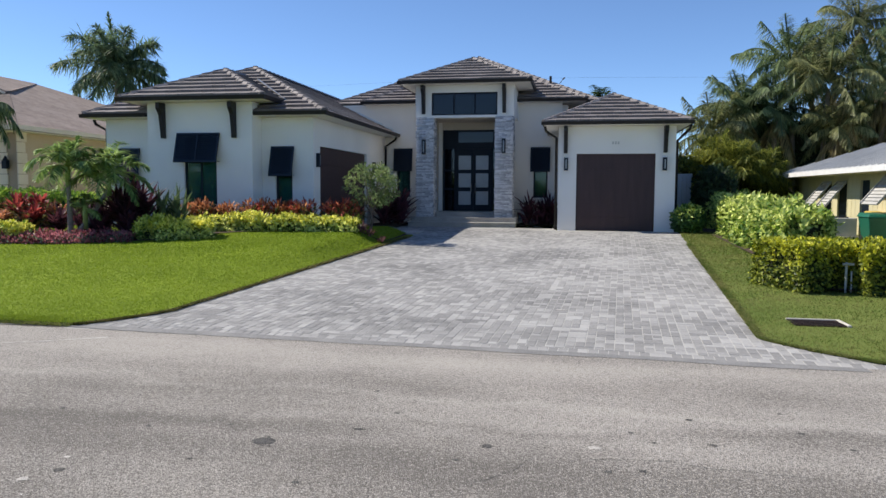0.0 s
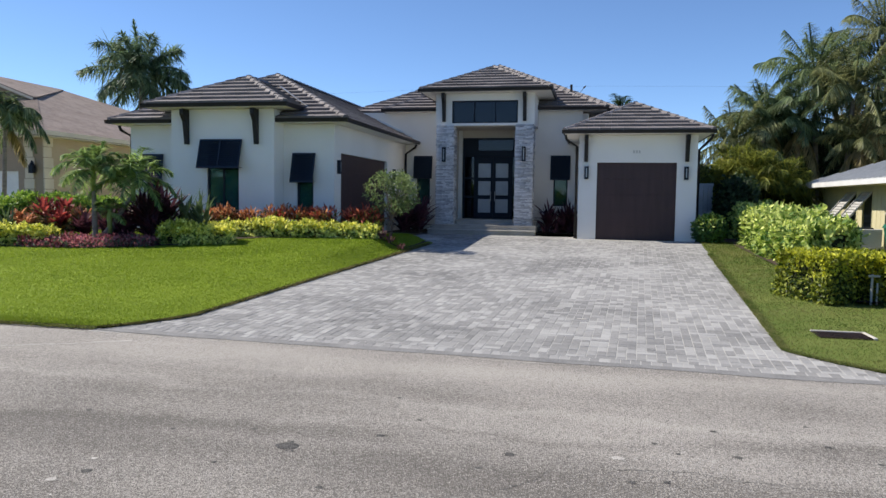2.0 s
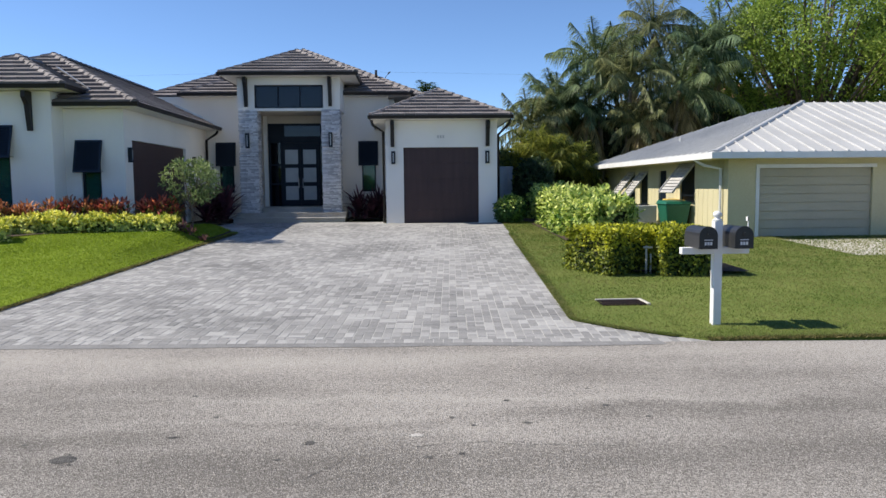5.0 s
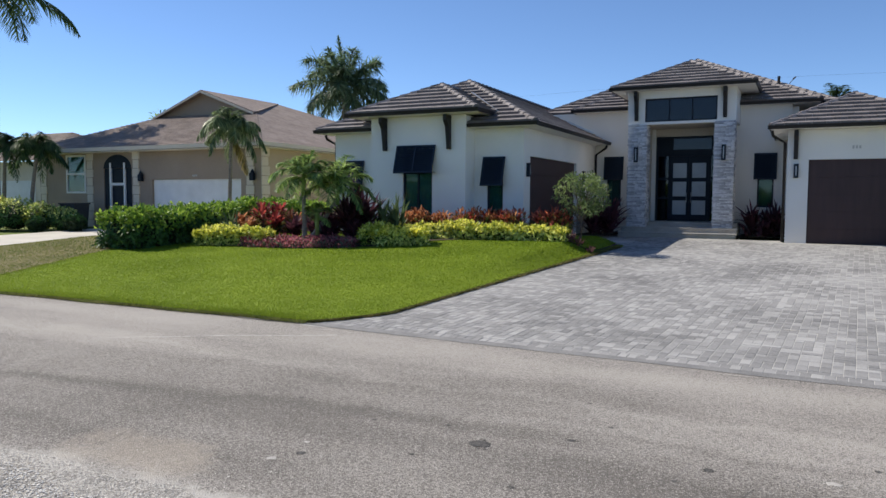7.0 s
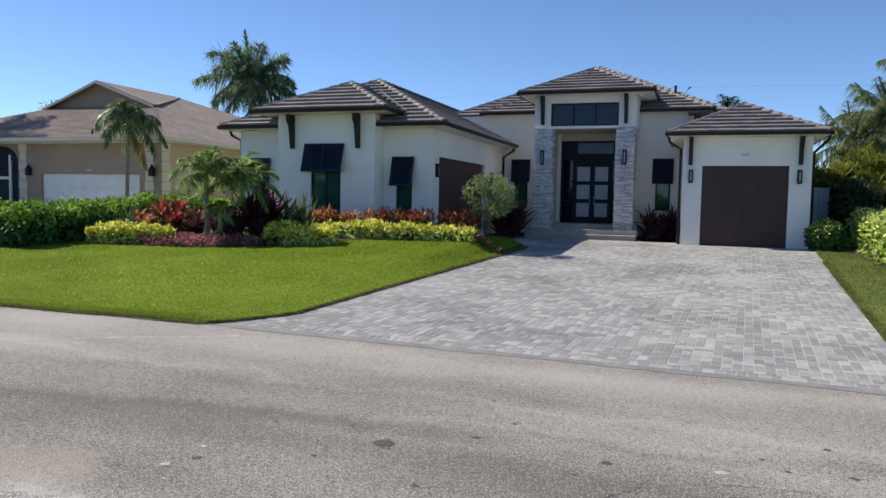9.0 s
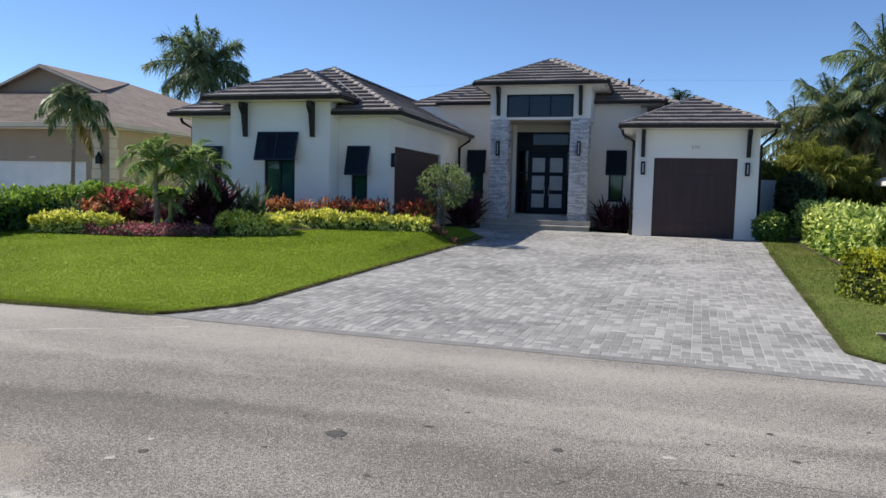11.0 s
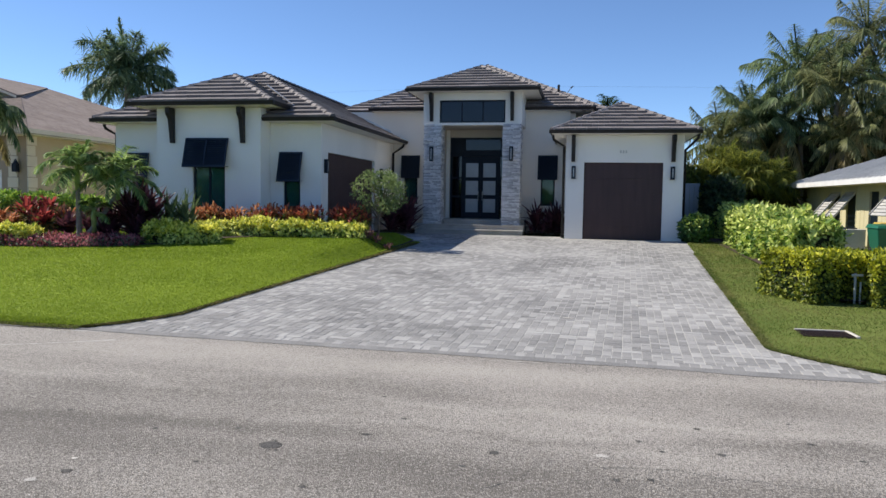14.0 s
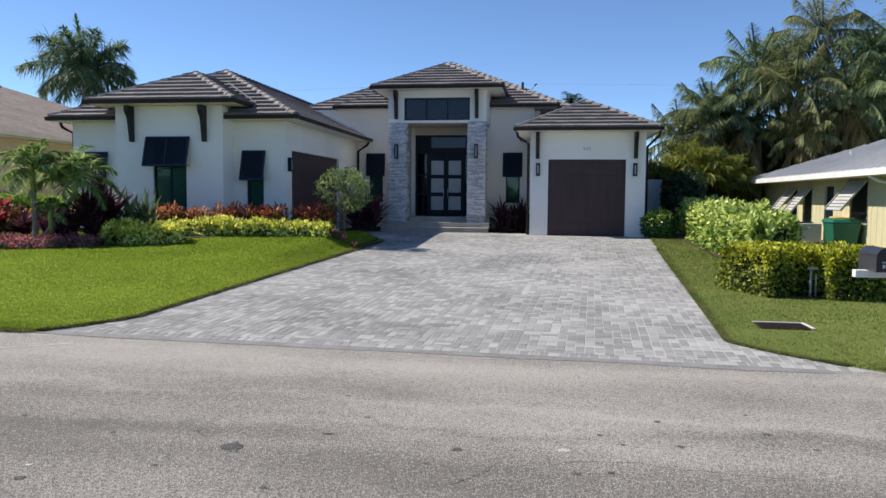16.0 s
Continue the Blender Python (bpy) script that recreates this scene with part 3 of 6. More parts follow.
def leafy_tree(place, height, radius, label, leaf, bark=None, clumps=26, per=150, leaf_len=0.12, trunk=0.05, crown_base=0.35, category="tree", seed=3, name="tree", flat=0.85, clump=0.34):
    random.seed(seed)
    t = thing(name, place, label, category)
    bark = bark or WOOD_BARK
    h0 = height * crown_base
    part("trunk", Shape().tube([(0, 0, 0), (0.02, 0.01, h0 * 0.6), (0.0, 0.03, h0 + 0.25 * (height - h0))], [trunk * 1.2, trunk, trunk * 0.6], 8), bark, t, smooth=True)
    cz = h0 + (height - h0) * 0.5
    limbs, P, D = Shape(), [], []
    for i in range(clumps):
        a = random.uniform(0, 6.283)
        u = random.uniform(-1, 1)
        rr = radius * (0.35 + 0.65 * random.random() ** 0.5)
        c = np.array([math.cos(a) * math.sqrt(1 - u * u) * rr, math.sin(a) * math.sqrt(1 - u * u) * rr, cz + u * (height - h0) * 0.5 * flat * (0.5 + 0.5 * random.random() ** 0.4)])
        limbs.tube([(0, 0.02, h0 * random.uniform(0.75, 1.0)), tuple(c * (0.5, 0.5, 0.5) + np.array([0, 0, h0 * 0.45])), tuple(c)], [trunk * 0.45, trunk * 0.25, trunk * 0.1], 5, caps=False)
        d = unit(rng.normal(size=(per, 3)))
        q = radius * clump * rng.uniform(0.3, 1.0, per)[:, None] * np.array([1, 1, 0.75])
        P.append(c + d * q)
        D.append(d + rng.normal(size=(per, 3)) * 0.5)
    part("branchwork", limbs, bark, t)
    P, D = np.concatenate(P), np.concatenate(D)
    part("crown", leaf_cloud(P, D, leaf_len * rng.uniform(0.7, 1.3, len(P)), leaf_len * 0.5), leaf, t)
    return t

# ---- ground, road, drive ----
def strip_sheet(name, ys, left, right, lift, material_, label, nx=2, thick=0.0, mounded=False):
    """A sheet that follows the ground, between two edges given as functions of y."""
    s = Shape()
    grid = []
    for y in ys:
        a, b = left(y), right(y)
        row = []
        for i in range(nx + 1):
            f = i / nx
            f = 1 - (1 - f) ** 2.2 if mounded else f
            row.append((a + (b - a) * f, y, (ground(y, a + (b - a) * f) if mounded else ground(y)) + lift * (min(1.0, 0.2 + (y - ys[0]) / 0.35) if mounded else 1.0)))
        grid.append(row)
    k = len(s.v)
    for row in grid:
        s.v += row
    for j in range(len(ys) - 1):
        for i in range(nx):
            a = k + j * (nx + 1) + i
            s.f.append((a, a + 1, a + nx + 2, a + nx + 1))
    if thick:
        loop = [(j, 0) for j in range(len(ys))] + [(len(ys) - 1, i) for i in range(1, nx + 1)] + [(j, nx) for j in range(len(ys) - 2, -1, -1)] + [(0, i) for i in range(nx - 1, 0, -1)]
        for (j0, i0), (j1, i1) in zip(loop, loop[1:] + loop[:1]):
            p, q = grid[j0][i0], grid[j1][i1]
            s.poly(p, q, (q[0], q[1], q[2] - thick), (p[0], p[1], p[2] - thick))
    ob = part(name, s, material_)
    return tagged(ob, label, kind="structure")


GY = [-2500, -300, -60, -8, 0, 4, 7.9, 10, 14, 18, 22, 23.9, 30, 60, 300, 2500]
strip_sheet("ground", GY, lambda y: -2500, lambda y: 2500, -0.07, GRASS_DRY, "flat grassy ground reaching the horizon", 12)


def road_edge(x):
    return 7.84 - 0.0559 * max(-8.0, min(x, 9.0))


road = Shape()
xs = [-400, -120, -60, -40, -25] + [-20 + i * 0.8 for i in range(16)] + [-7.6 + i * 0.12 for i in range(56)] + [-0.8 + i * 0.8 for i in range(27)] + [25, 40, 80, 200, 400]
for a, b in zip(xs, xs[1:]):
    ea, eb = road_edge(max(a, -25)) + 0.03 * noise.noise(Vector((a, 0, 3))), road_edge(max(b, -25)) + 0.03 * noise.noise(Vector((b, 0, 3)))
    near_edge = lambda q: 2.80 if q < -2.6 else max(-1.4, 2.80 - (q + 2.6) ** 1.5 * 1.7)
    na, nb = near_edge(a), near_edge(b)
    rag = lambda q: 0.16 * noise.noise(Vector((q * 1.1, 1, 0))) + 0.09 * noise.noise(Vector((q * 4.3, 2, 0))) + 0.04 * noise.noise(Vector((q * 11, 3, 0)))
    na, nb = na + rag(a), nb + rag(b)
    ra, rb = na + 0.3, nb + 0.3
    road.hexa(((a, na, -0.06), (b, nb, -0.06), (b, rb, -0.06), (a, ra, -0.06)), ((a, na, -0.012), (b, nb, -0.012), (b, rb, 0), (a, ra, 0)))
    road.hexa(((a, ra, -0.06), (b, rb, -0.06), (b, eb, -0.06), (a, ea, -0.06)), ((a, ra, 0), (b, rb, 0), (b, eb, 0), (a, ea, 0)))
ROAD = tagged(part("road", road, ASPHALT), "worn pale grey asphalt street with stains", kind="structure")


def blob(cx, cy, rx, ry, z, seed, n=18):
    s = Shape()
    s.poly(*[(cx + rx * math.cos(2 * math.pi * i / n) * (1 + 0.25 * noise.noise(Vector((math.cos(6.283 * i / n) * 1.5, math.sin(6.283 * i / n) * 1.5, seed)))),
              cy + ry * math.sin(2 * math.pi * i / n) * (1 + 0.25 * noise.noise(Vector((math.cos(6.283 * i / n) * 1.5, math.sin(6.283 * i / n) * 1.5, seed + 9)))), z) for i in range(n)])
    return s


def smear(cx, cy, rx, ry, seed):
    """A stain with a frayed edge: one blot with small crumbs round it."""
    s = blob(cx, cy, rx, ry, 0.003, seed, 26)
    q = random.Random(seed)
    for _ in range(3 if rx > 0.05 else 8):
        a, r = q.uniform(0, 6.283), q.uniform(1.1, 1.6)
        b = blob(cx + rx * r * math.cos(a), cy + ry * r * math.sin(a), rx * 0.16, ry * 0.16, 0.003, seed + q.random(), 8)
        k = len(s.v)
        s.v += b.v
        s.f += [tuple(k + m for m in f) for f in b.f]
    return s


SPOTS = ((-2.07, 4.59, 0.085), (-3.08, 3.87, 0.035), (-1.52, 4.96, 0.032), (-1.34, 5.39, 0.024), (-1.6, 3.96, 0.022), (-1.65, 5.96, 0.020), (-3.03, 4.74, 0.022), (-3.93, 5.0, 0.024), (-2.4, 4.19, 0.018), (-2.46, 4.88, 0.018), (-0.57, 4.79, 0.036), (-0.74, 4.5, 0.018), (0.21, 4.48, 0.024), (0.42, 4.53, 0.022), (0.4, 5.26, 0.020), (0.54, 5.07, 0.018), (0.93, 5.1, 0.028), (1.59, 5.47, 0.026), (1.56, 5.94, 0.018), (1.83, 5.18, 0.020), (0.85, 5.65, 0.026))
for i, (x, y, r) in enumerate(SPOTS):
    part("oil_spot", smear(x, y, r, r * 0.8, i), OIL, ROAD, "dark oil spot")
for i, (x, y, rx, ry) in enumerate(((0.14, 4.89, 0.045, 0.032), (-3.19, 3.7, 0.035, 0.028), (-3.18, 4.07, 0.02, 0.016), (-0.6, 7.62, 0.25, 0.012))):
    part("pale_scuff", smear(x, y, rx, ry, i + 30), PALE_PATCH, ROAD, "pale worn scuff")


def strip_line(pts, width, seed, z=0.003):
    """A thin uneven line on the road through the given places."""
    q, s, fine_ = random.Random(seed), Shape(), []
    for (a, b), (c, d) in zip(pts, pts[1:]):
        m = max(2, int(math.hypot(c - a, d - b) / 0.06))
        fine_ += [(a + (c - a) * i / m + q.uniform(-0.012, 0.012), b + (d - b) * i / m + q.uniform(-0.012, 0.012)) for i in range(m)]
    for (a, b), (c, d) in zip(fine_, fine_[1:]):
        L = math.hypot(c - a, d - b) or 1
        w = width * q.uniform(0.35, 1.0)
        u, v = -(d - b) / L * w, (c - a) / L * w
        s.poly((a - u, b - v, z), (c - u, d - v, z), (c + u, d + v, z), (a + u, b + v, z))
    return s


for i, pts in enumerate((((0.06, 4.66), (0.35, 4.71), (0.59, 4.73), (0.8, 4.66), (1.28, 4.62), (1.62, 4.60)), ((-0.65, 4.12), (-0.51, 4.21), (-0.37, 4.39), (-0.23, 4.70)), ((-6.98, 5.47), (-6.57, 5.36), (-6.32, 5.49), (-5.95, 5.39)))):
    part("crack", strip_line(pts, 0.0032, i), OIL, ROAD, "thin dark crack in the asphalt")
part("paint_line", strip_line(((-7.88, 6.04), (-7.21, 6.45), (-6.48, 6.95), (-5.93, 7.21), (-5.27, 7.62)), 0.03, 9), PALE_PATCH, ROAD, "faded pale line on the asphalt")

# gravel shoulder on the camera's side of the street
k = 52000
gx, gy = rng.uniform(-8.5, -1.6, k), rng.uniform(1.9, 3.95, k)
fringe = 2.82 + 0.06 * np.sin(gx * 2.1) + 0.04 * np.sin(gx * 5.3) - 0.12 * (gx > -2.9)
loose = rng.exponential(0.16, k) * (rng.uniform(size=k) < 0.35)
ok = gy < fringe + loose
gx, gy, off = gx[ok], gy[ok], (gy - fringe)[ok]
gr = np.where(off > 0, rng.uniform(0.002, 0.005, len(gx)), rng.uniform(0.003, 0.009, len(gx)))
base = np.array([[1, 0, 0], [0, 1, 0], [-1, 0, 0], [0, -1, 0], [0, 0, 0.38], [0, 0, -0.5]])
turn_ = rng.uniform(0, 6.28, len(gx))
gv = base[None] * gr[:, None, None] * rng.uniform(0.7, 1.4, (len(gx), 6, 1))
cs_, sn_ = np.cos(turn_)[:, None], np.sin(turn_)[:, None]
gv = np.stack([gv[..., 0] * cs_ - gv[..., 1] * sn_, gv[..., 0] * sn_ + gv[..., 1] * cs_, gv[..., 2]], -1)
gv += np.stack([gx, gy, gr * 0.25 + 0.001], 1)[:, None, :]
gf = np.concatenate([np.arange(len(gx))[:, None] * 6 + np.array([[a, b, c]]) for a, b, c in ((0, 1, 4), (1, 2, 4), (2, 3, 4), (3, 0, 4), (1, 0, 5), (2, 1, 5), (3, 2, 5), (0, 3, 5))])
tagged(part("gravel", (gv.reshape(-1, 3), gf), GRAVEL), "loose pale gravel on the street's shoulder", "gravel", kind="stuff")
tagged(part("shoulder", Shape().box(-30, 3.0, -12, 3.5, -0.065, -0.002), SAND), "sandy gravel shoulder beside the street", kind="structure")

# paved drive: sand bed, soldier course along the street, then columns of pavers
DRIVE = strip_sheet("driveway", [7.70 + 0.1 * i for i in range(17)] + [10, 12, 14, 16, 18, 20, 21.25, 23.9, 24.25], drive_left, drive_right, -0.0028, JOINT, "grey concrete paver driveway in mixed tones", 3)
APRON = tagged(part("apron_bed", Shape().box(-7.55, -4.83, 21.9, 28.2, 0.2, 0.45), JOINT), "paved apron before the side garage", kind="structure")

seam = Shape()
for i in range(55):
    a, b = -8.2 + i * 0.2, -8.0 + i * 0.2
    ya, yb = road_edge(a), road_edge(b)
    za, zb = max(0, ground(ya)) + 0.004, max(0, ground(yb)) + 0.004
    w = 0.17 + 0.05 * noise.noise(Vector((a * 0.9, 4, 1)))
    seam.poly((a, ya - w, max(0, ground(ya - w)) + 0.004), (b, yb - w, max(0, ground(yb - w)) + 0.004), (b, yb + 0.014, zb), (a, ya + 0.014, za))
part("asphalt_seam", seam, SEAM, ROAD, "smooth darker asphalt seam along the pavers")

def pale_mark(cx, cy, rx, ry, seed):
    s = smear(cx, cy, rx, ry, seed)
    s.v = [(x, y, ground(y) + 0.005) for x, y, _ in s.v]
    part("paint_mark", s, PALE_PATCH, DRIVE, "small white paint mark on a paver")


pale_mark(-0.2, 10.25, 0.07, 0.03, 71)
pale_mark(0.82, 11.49, 0.035, 0.03, 72)
PAVER_MESH = {}


def paver_mesh(w, d):
    key = (round(w, 3), round(d, 3))
    if key not in PAVER_MESH:
        c, h = 0.002, 0.05
        s = Shape()
        a, b = w / 2, d / 2
        s.hexa(((-a, -b, -h), (a, -b, -h), (a, b, -h), (-a, b, -h)), ((-a, -b, -c), (a, -b, -c), (a, b, -c), (-a, b, -c)))
        s.f = s.f[2:]
        k = len(s.v)
        s.v += [(-a + c, -b + c, 0), (a - c, -b + c, 0), (a - c, b - c, 0), (-a + c, b - c, 0)]
        s.f += [(k, k + 1, k + 2, k + 3)] + [(4 + i, 4 + (i + 1) % 4, k + (i + 1) % 4, k + i) for i in range(4)]
        PAVER_MESH[key] = s
    return PAVER_MESH[key]


PAVERS = []   # x, y, width, depth, in the drive's own axes, which are turned 3 degrees from the house's
prng = random.Random(11)
CELL = 0.107
TURN_D = radians(-3.2)
CT, ST = math.cos(TURN_D), math.sin(TURN_D)


def from_drive(u, v):
    return (CT * u - ST * v, ST * u + CT * v)


def paved(x, y, m):
    if drive_left(y) + m < x < drive_right(y) - m and road_edge(x) + 0.22 < y < 23.85:
        return True
    return (21.95 < y < 28.0 and -7.42 < x < -6.0) or (21.3 < y < 25.5 and -7.42 + max(0, 22.5 - y) * 2 < x < -0.75)


for i in range(130):
    u = -8.6 + i * CELL
    x, y = from_drive(u, 7.95)
    y = road_edge(x) + 0.10
    if drive_left(y) - 0.1 < x < drive_right(y) + 0.1:
        v = -ST * x + CT * y
        PAVERS.append((CT * x + ST * y, v, CELL, 0.20))
NU, NV = 128, 196
taken = [[False] * (NV + 3) for _ in range(NU + 3)]
for i in range(NU):
    j = 0
    while j < NV:
        if taken[i][j]:
            j += 1
            continue
        q = prng.random()
        w, d = 1, 2
        if j == 0 and prng.random() < 0.5 or q < 0.14:
            w, d = 1, 1
        elif q < 0.31 and not taken[i + 1][j]:
            w, d = 2, 1
        elif q < 0.36 and not (taken[i + 1][j] or taken[i + 1][j + 1] or taken[i][j + 1]):
            w, d = 2, 2
        elif taken[i][j + 1]:
            d = 1
        for e in range(w):
            for g in range(d):
                taken[i + e][j + g] = True
        uu, vv = -8.7 + (i + w / 2) * CELL, 8.03 + (j + d / 2) * CELL
        x, y = from_drive(uu, vv)
        if paved(x, y, -0.10):
            PAVERS.append((uu, vv, w * CELL, d * CELL))
        j += d
tagged(part("threshold_strip", Shape().box(-0.6, 3.0, 23.86, 24.2, 0.3, 0.474), CONCRETE), "pale concrete threshold before the garage", kind="structure")
PAVERS.sort(key=lambda p: p[1])
SLOPE = math.degrees(math.atan(0.0294))

# ---- lawns ----
LY = [8.14 + 0.1 * i for i in range(13)] + [10 + 0.7 * i for i in range(17)]
def property_line(y):
    return -14.3 - min(y - 8.1, 7.0) * 0.40


LAWN = strip_sheet("lawn", LY, property_line, lambda y: drive_left(y) - 0.05, 0.038, GRASS, "freshly mown bright green lawn", 40, 0.08, True)
strip_sheet("dry_strip", LY, lambda y: -21.3, property_line, 0.030, DRY_PATCH, "dry patchy grass strip along the property line", 16, 0.08, True)
strip_sheet("lawn_back", [21.2, 22, 24, 40], lambda y: -21.3, lambda y: -7.6, 0.012, GRASS, "green lawn beside the house", 20, 0.08, True)
VERGE = strip_sheet("verge", [7.70 + 0.08 * i for i in range(18)] + [9.5, 12, 16, 20, 23.9, 40], lambda y: drive_right(y) + 0.03 if y < 24.2 else 3.1, lambda y: 40, 0.012, GRASS_DRY, "green and yellowing grass verge", 10, 0.08)
strip_sheet("neighbour_drive", [8.2, 12, 16, 20, 23.2], lambda y: -27.6, lambda y: -21.3, -0.01, CONCRETE, "pale concrete driveway of the beige house", 2)
strip_sheet("neighbour_path", [14.5, 15.5, 16.6, 17.6], lambda y: 9.2, lambda y: 18, 0.016, CONCRETE, "pale concrete drive of the yellow house", 2)


def blades(name, n, x0, x1, y0, y1, inside, material_, label, tall=0.024, lift=0.01, wide=1.0):
    X, Y = rng.uniform(x0, x1, n * 2), y0 + (y1 - y0) * rng.uniform(0, 1, n * 2) ** 1.7
    ok = np.array([inside(a, b) for a, b in zip(X, Y)])
    return blades_at(name, X[ok][:n], Y[ok][:n], material_, label, tall, lift, wide)


def blades_at(name, X, Y, material_, label, tall, lift, wide=1.0):
    n = len(X)
    Z = np.array([ground(q, p) for p, q in zip(X, Y)]) + lift
    P = np.stack([X, Y, Z], 1)
    a = rng.uniform(0, 2 * np.pi, n)
    h = tall * rng.uniform(0.6, 1.4, n) * (1 + 0.05 * (Y - 8))
    w = (0.006 + 0.0011 * (Y - 8)) * wide
    S = np.stack([np.cos(a), np.sin(a), np.zeros(n)], 1) * w[:, None]
    tip = P + np.stack([rng.normal(size=n) * 0.9 * h, rng.normal(size=n) * 0.9 * h, h], 1)
    v = np.stack([P - S, P + S, tip], 1).reshape(-1, 3)
    return tagged(part(name, (v, np.arange(3 * n).reshape(-1, 3)), material_), label, "grass", kind="stuff")


blades("lawn_grass", 260000, -21, -4.7, 8.13, 21.2, lambda a, b: property_line(b) - 0.15 < a < drive_left(b) - 0.05, BLADE, "short mown bright green grass blades", 0.018, 0.034)
blades("dry_strip_grass", 26000, -21, -14, 8.13, 16, lambda a, b: a < property_line(b) + 0.1, BLADE_DRY, "thin dry grass along the property line", 0.02, 0.03)
blades("verge_grass", 230000, 2.0, 16, 7.75, 24, lambda a, b: a > drive_right(b) + 0.02 and not (2.72 < a < 3.34 and 9.68 < b < 10.12), BLADE_DRY, "short green and straw-coloured grass blades", 0.020, 0.011, 0.6)

k = 11000
eg = rng.uniform(0, 1, k)
side_y = 8.14 + 12.6 * eg ** 1.6
street_x, verge_y, verge_x = rng.uniform(-20, -6.2, k), 7.9 + 12 * rng.uniform(0, 1, k) ** 1.6, rng.uniform(drive_right(7.72) + 0.06, 14, k)
EDGE = (("lawn_edge_grass", np.array([drive_left(q) for q in side_y]) - 0.045 + rng.normal(size=k) * 0.022, side_y, STRAW, 0.030),
        ("street_edge_grass", street_x, 8.13 - np.abs(rng.normal(size=k)) * 0.035 + 0.03 * np.sin(street_x * 3.1), BLADE_DRY, 0.034),
        ("street_edge_straw", rng.uniform(-20, -6.2, k // 2), 8.11 + rng.normal(size=k // 2) * 0.035, STRAW, 0.030),
        ("verge_edge_grass", verge_x, 7.715 + rng.normal(size=k) * 0.025, STRAW, 0.030),
        ("drive_edge_grass", np.array([drive_right(q) for q in verge_y]) + 0.03 + np.abs(rng.normal(size=k)) * 0.05 - 0.03, verge_y, BLADE_DRY, 0.024))
for name_, ex, ey, m_, tall_ in EDGE:
    blades_at(name_, ex, ey, m_, "ragged straw-coloured grass along a lawn's edge", tall_, 0.008)

# ---- the white house ----
HOUSE = thing("house", (0, 0, 0), "single-storey white stucco house with grey tile hip roofs", "house")


def wall_along_x(name, x0, x1, z0, z1, y, thick, holes, material_, parent, label=""):
    """A wall whose face looks to -y at y; holes are (xa, xb, za, zb), cut right through."""
    s = Shape()
    cuts = sorted({x0, x1, *[h[0] for h in holes], *[h[1] for h in holes]})
    for a, b in zip(cuts, cuts[1:]):
        spans = sorted((h[2], h[3]) for h in holes if h[0] <= a and h[1] >= b)
        z = z0
        for lo, hi in spans + [(z1, z1)]:
            if lo > z:
                s.box(a, b, y, y + thick, z, lo)
            z = max(z, hi)
    return part(name, s, material_, parent, label, weld=True)


def wall_along_y(name, y0, y1, z0, z1, x, thick, holes, material_, parent, label=""):
    """A wall whose outer face lies at x and that goes thick metres towards -x (or +x if thick is negative)."""
    s = Shape()
    cuts = sorted({y0, y1, *[h[0] for h in holes], *[h[1] for h in holes]})
    for a, b in zip(cuts, cuts[1:]):
        spans = sorted((h[2], h[3]) for h in holes if h[0] <= a and h[1] >= b)
        z = z0
        for lo, hi in spans + [(z1, z1)]:
            if lo > z:
                s.box(min(x, x - thick), max(x, x - thick), a, b, z, lo)
            z = max(z, hi)
    return part(name, s, material_, parent, label, weld=True)


W1 = (-11.12, -10.12, 0.85, 3.22)     # bay window
W0 = (-13.52, -12.98, 1.05, 2.86)     # window at the far end of the wing
W2 = (-8.62, -8.11, 0.85, 2.88)
W3 = (-7.02, -6.48, 1.50, 3.28)
W4 = (-1.68, -1.15, 1.50, 3.28)
DOOR = (-5.19, -2.79, 0.97, 4.08)
CLERE = (-5.27, -2.88, 4.45, 5.26)
G1 = (-0.07, 2.39, 0.40, 2.945)
G2 = (20.72, 25.58, 0.35, 3.02)
wall_along_x("wall", -14.02, -12.235, 0.2, 3.82, 20.15, 0.22, [W0], STUCCO, HOUSE)
wall_along_x("wall", -9.03, -7.47, 0.2, 3.82, 20.15, 0.22, [W2], STUCCO, HOUSE)
wall_along_x("wall", -12.24, -9.03, 0.2, 4.2, 19.5, 0.22, [W1], STUCCO, HOUSE)
wall_along_y("wall", 19.72, 22, 0.2, 4.2, -12.238, -0.2, [], STUCCO, HOUSE)
wall_along_y("wall", 19.72, 22, 0.2, 4.2, -9.032, 0.2, [], STUCCO, HOUSE)
wall_along_y("wall", 20.37, 28.2, 0.2, 3.82, -7.475, 0.22, [G2], STUCCO, HOUSE)
wall_along_y("wall", 20.37, 40, 0.2, 3.82, -14.0, -0.22, [], STUCCO, HOUSE)
wall_along_x("wall", -7.69, -5.205, 0.3, 5.08, 28.2, 0.22, [W3], STUCCO, HOUSE)
wall_along_x("wall", -2.785, -0.64, 0.3, 5.08, 28.2, 0.22, [W4], STUCCO, HOUSE)
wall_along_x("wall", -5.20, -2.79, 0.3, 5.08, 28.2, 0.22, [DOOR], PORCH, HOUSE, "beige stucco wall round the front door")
wall_along_x("wall", -0.65, 3.0, 0.2, 3.82, 24.2, 0.22, [G1], STUCCO, HOUSE)
wall_along_y("wall", 24.42, 40, 0.2, 3.82, 3.0, 0.22, [], STUCCO, HOUSE)
wall_along_y("wall", 24.42, 28.2, 0.2, 3.82, -0.65, -0.22, [], STUCCO, HOUSE)
part("wall", Shape().box(-14, 3, 39.8, 40, 0.2, 3.82), STUCCO, HOUSE)
part("wall", Shape().box(-7.69, -7.47, 28.43, 40, 0.2, 5.0), STUCCO, HOUSE)
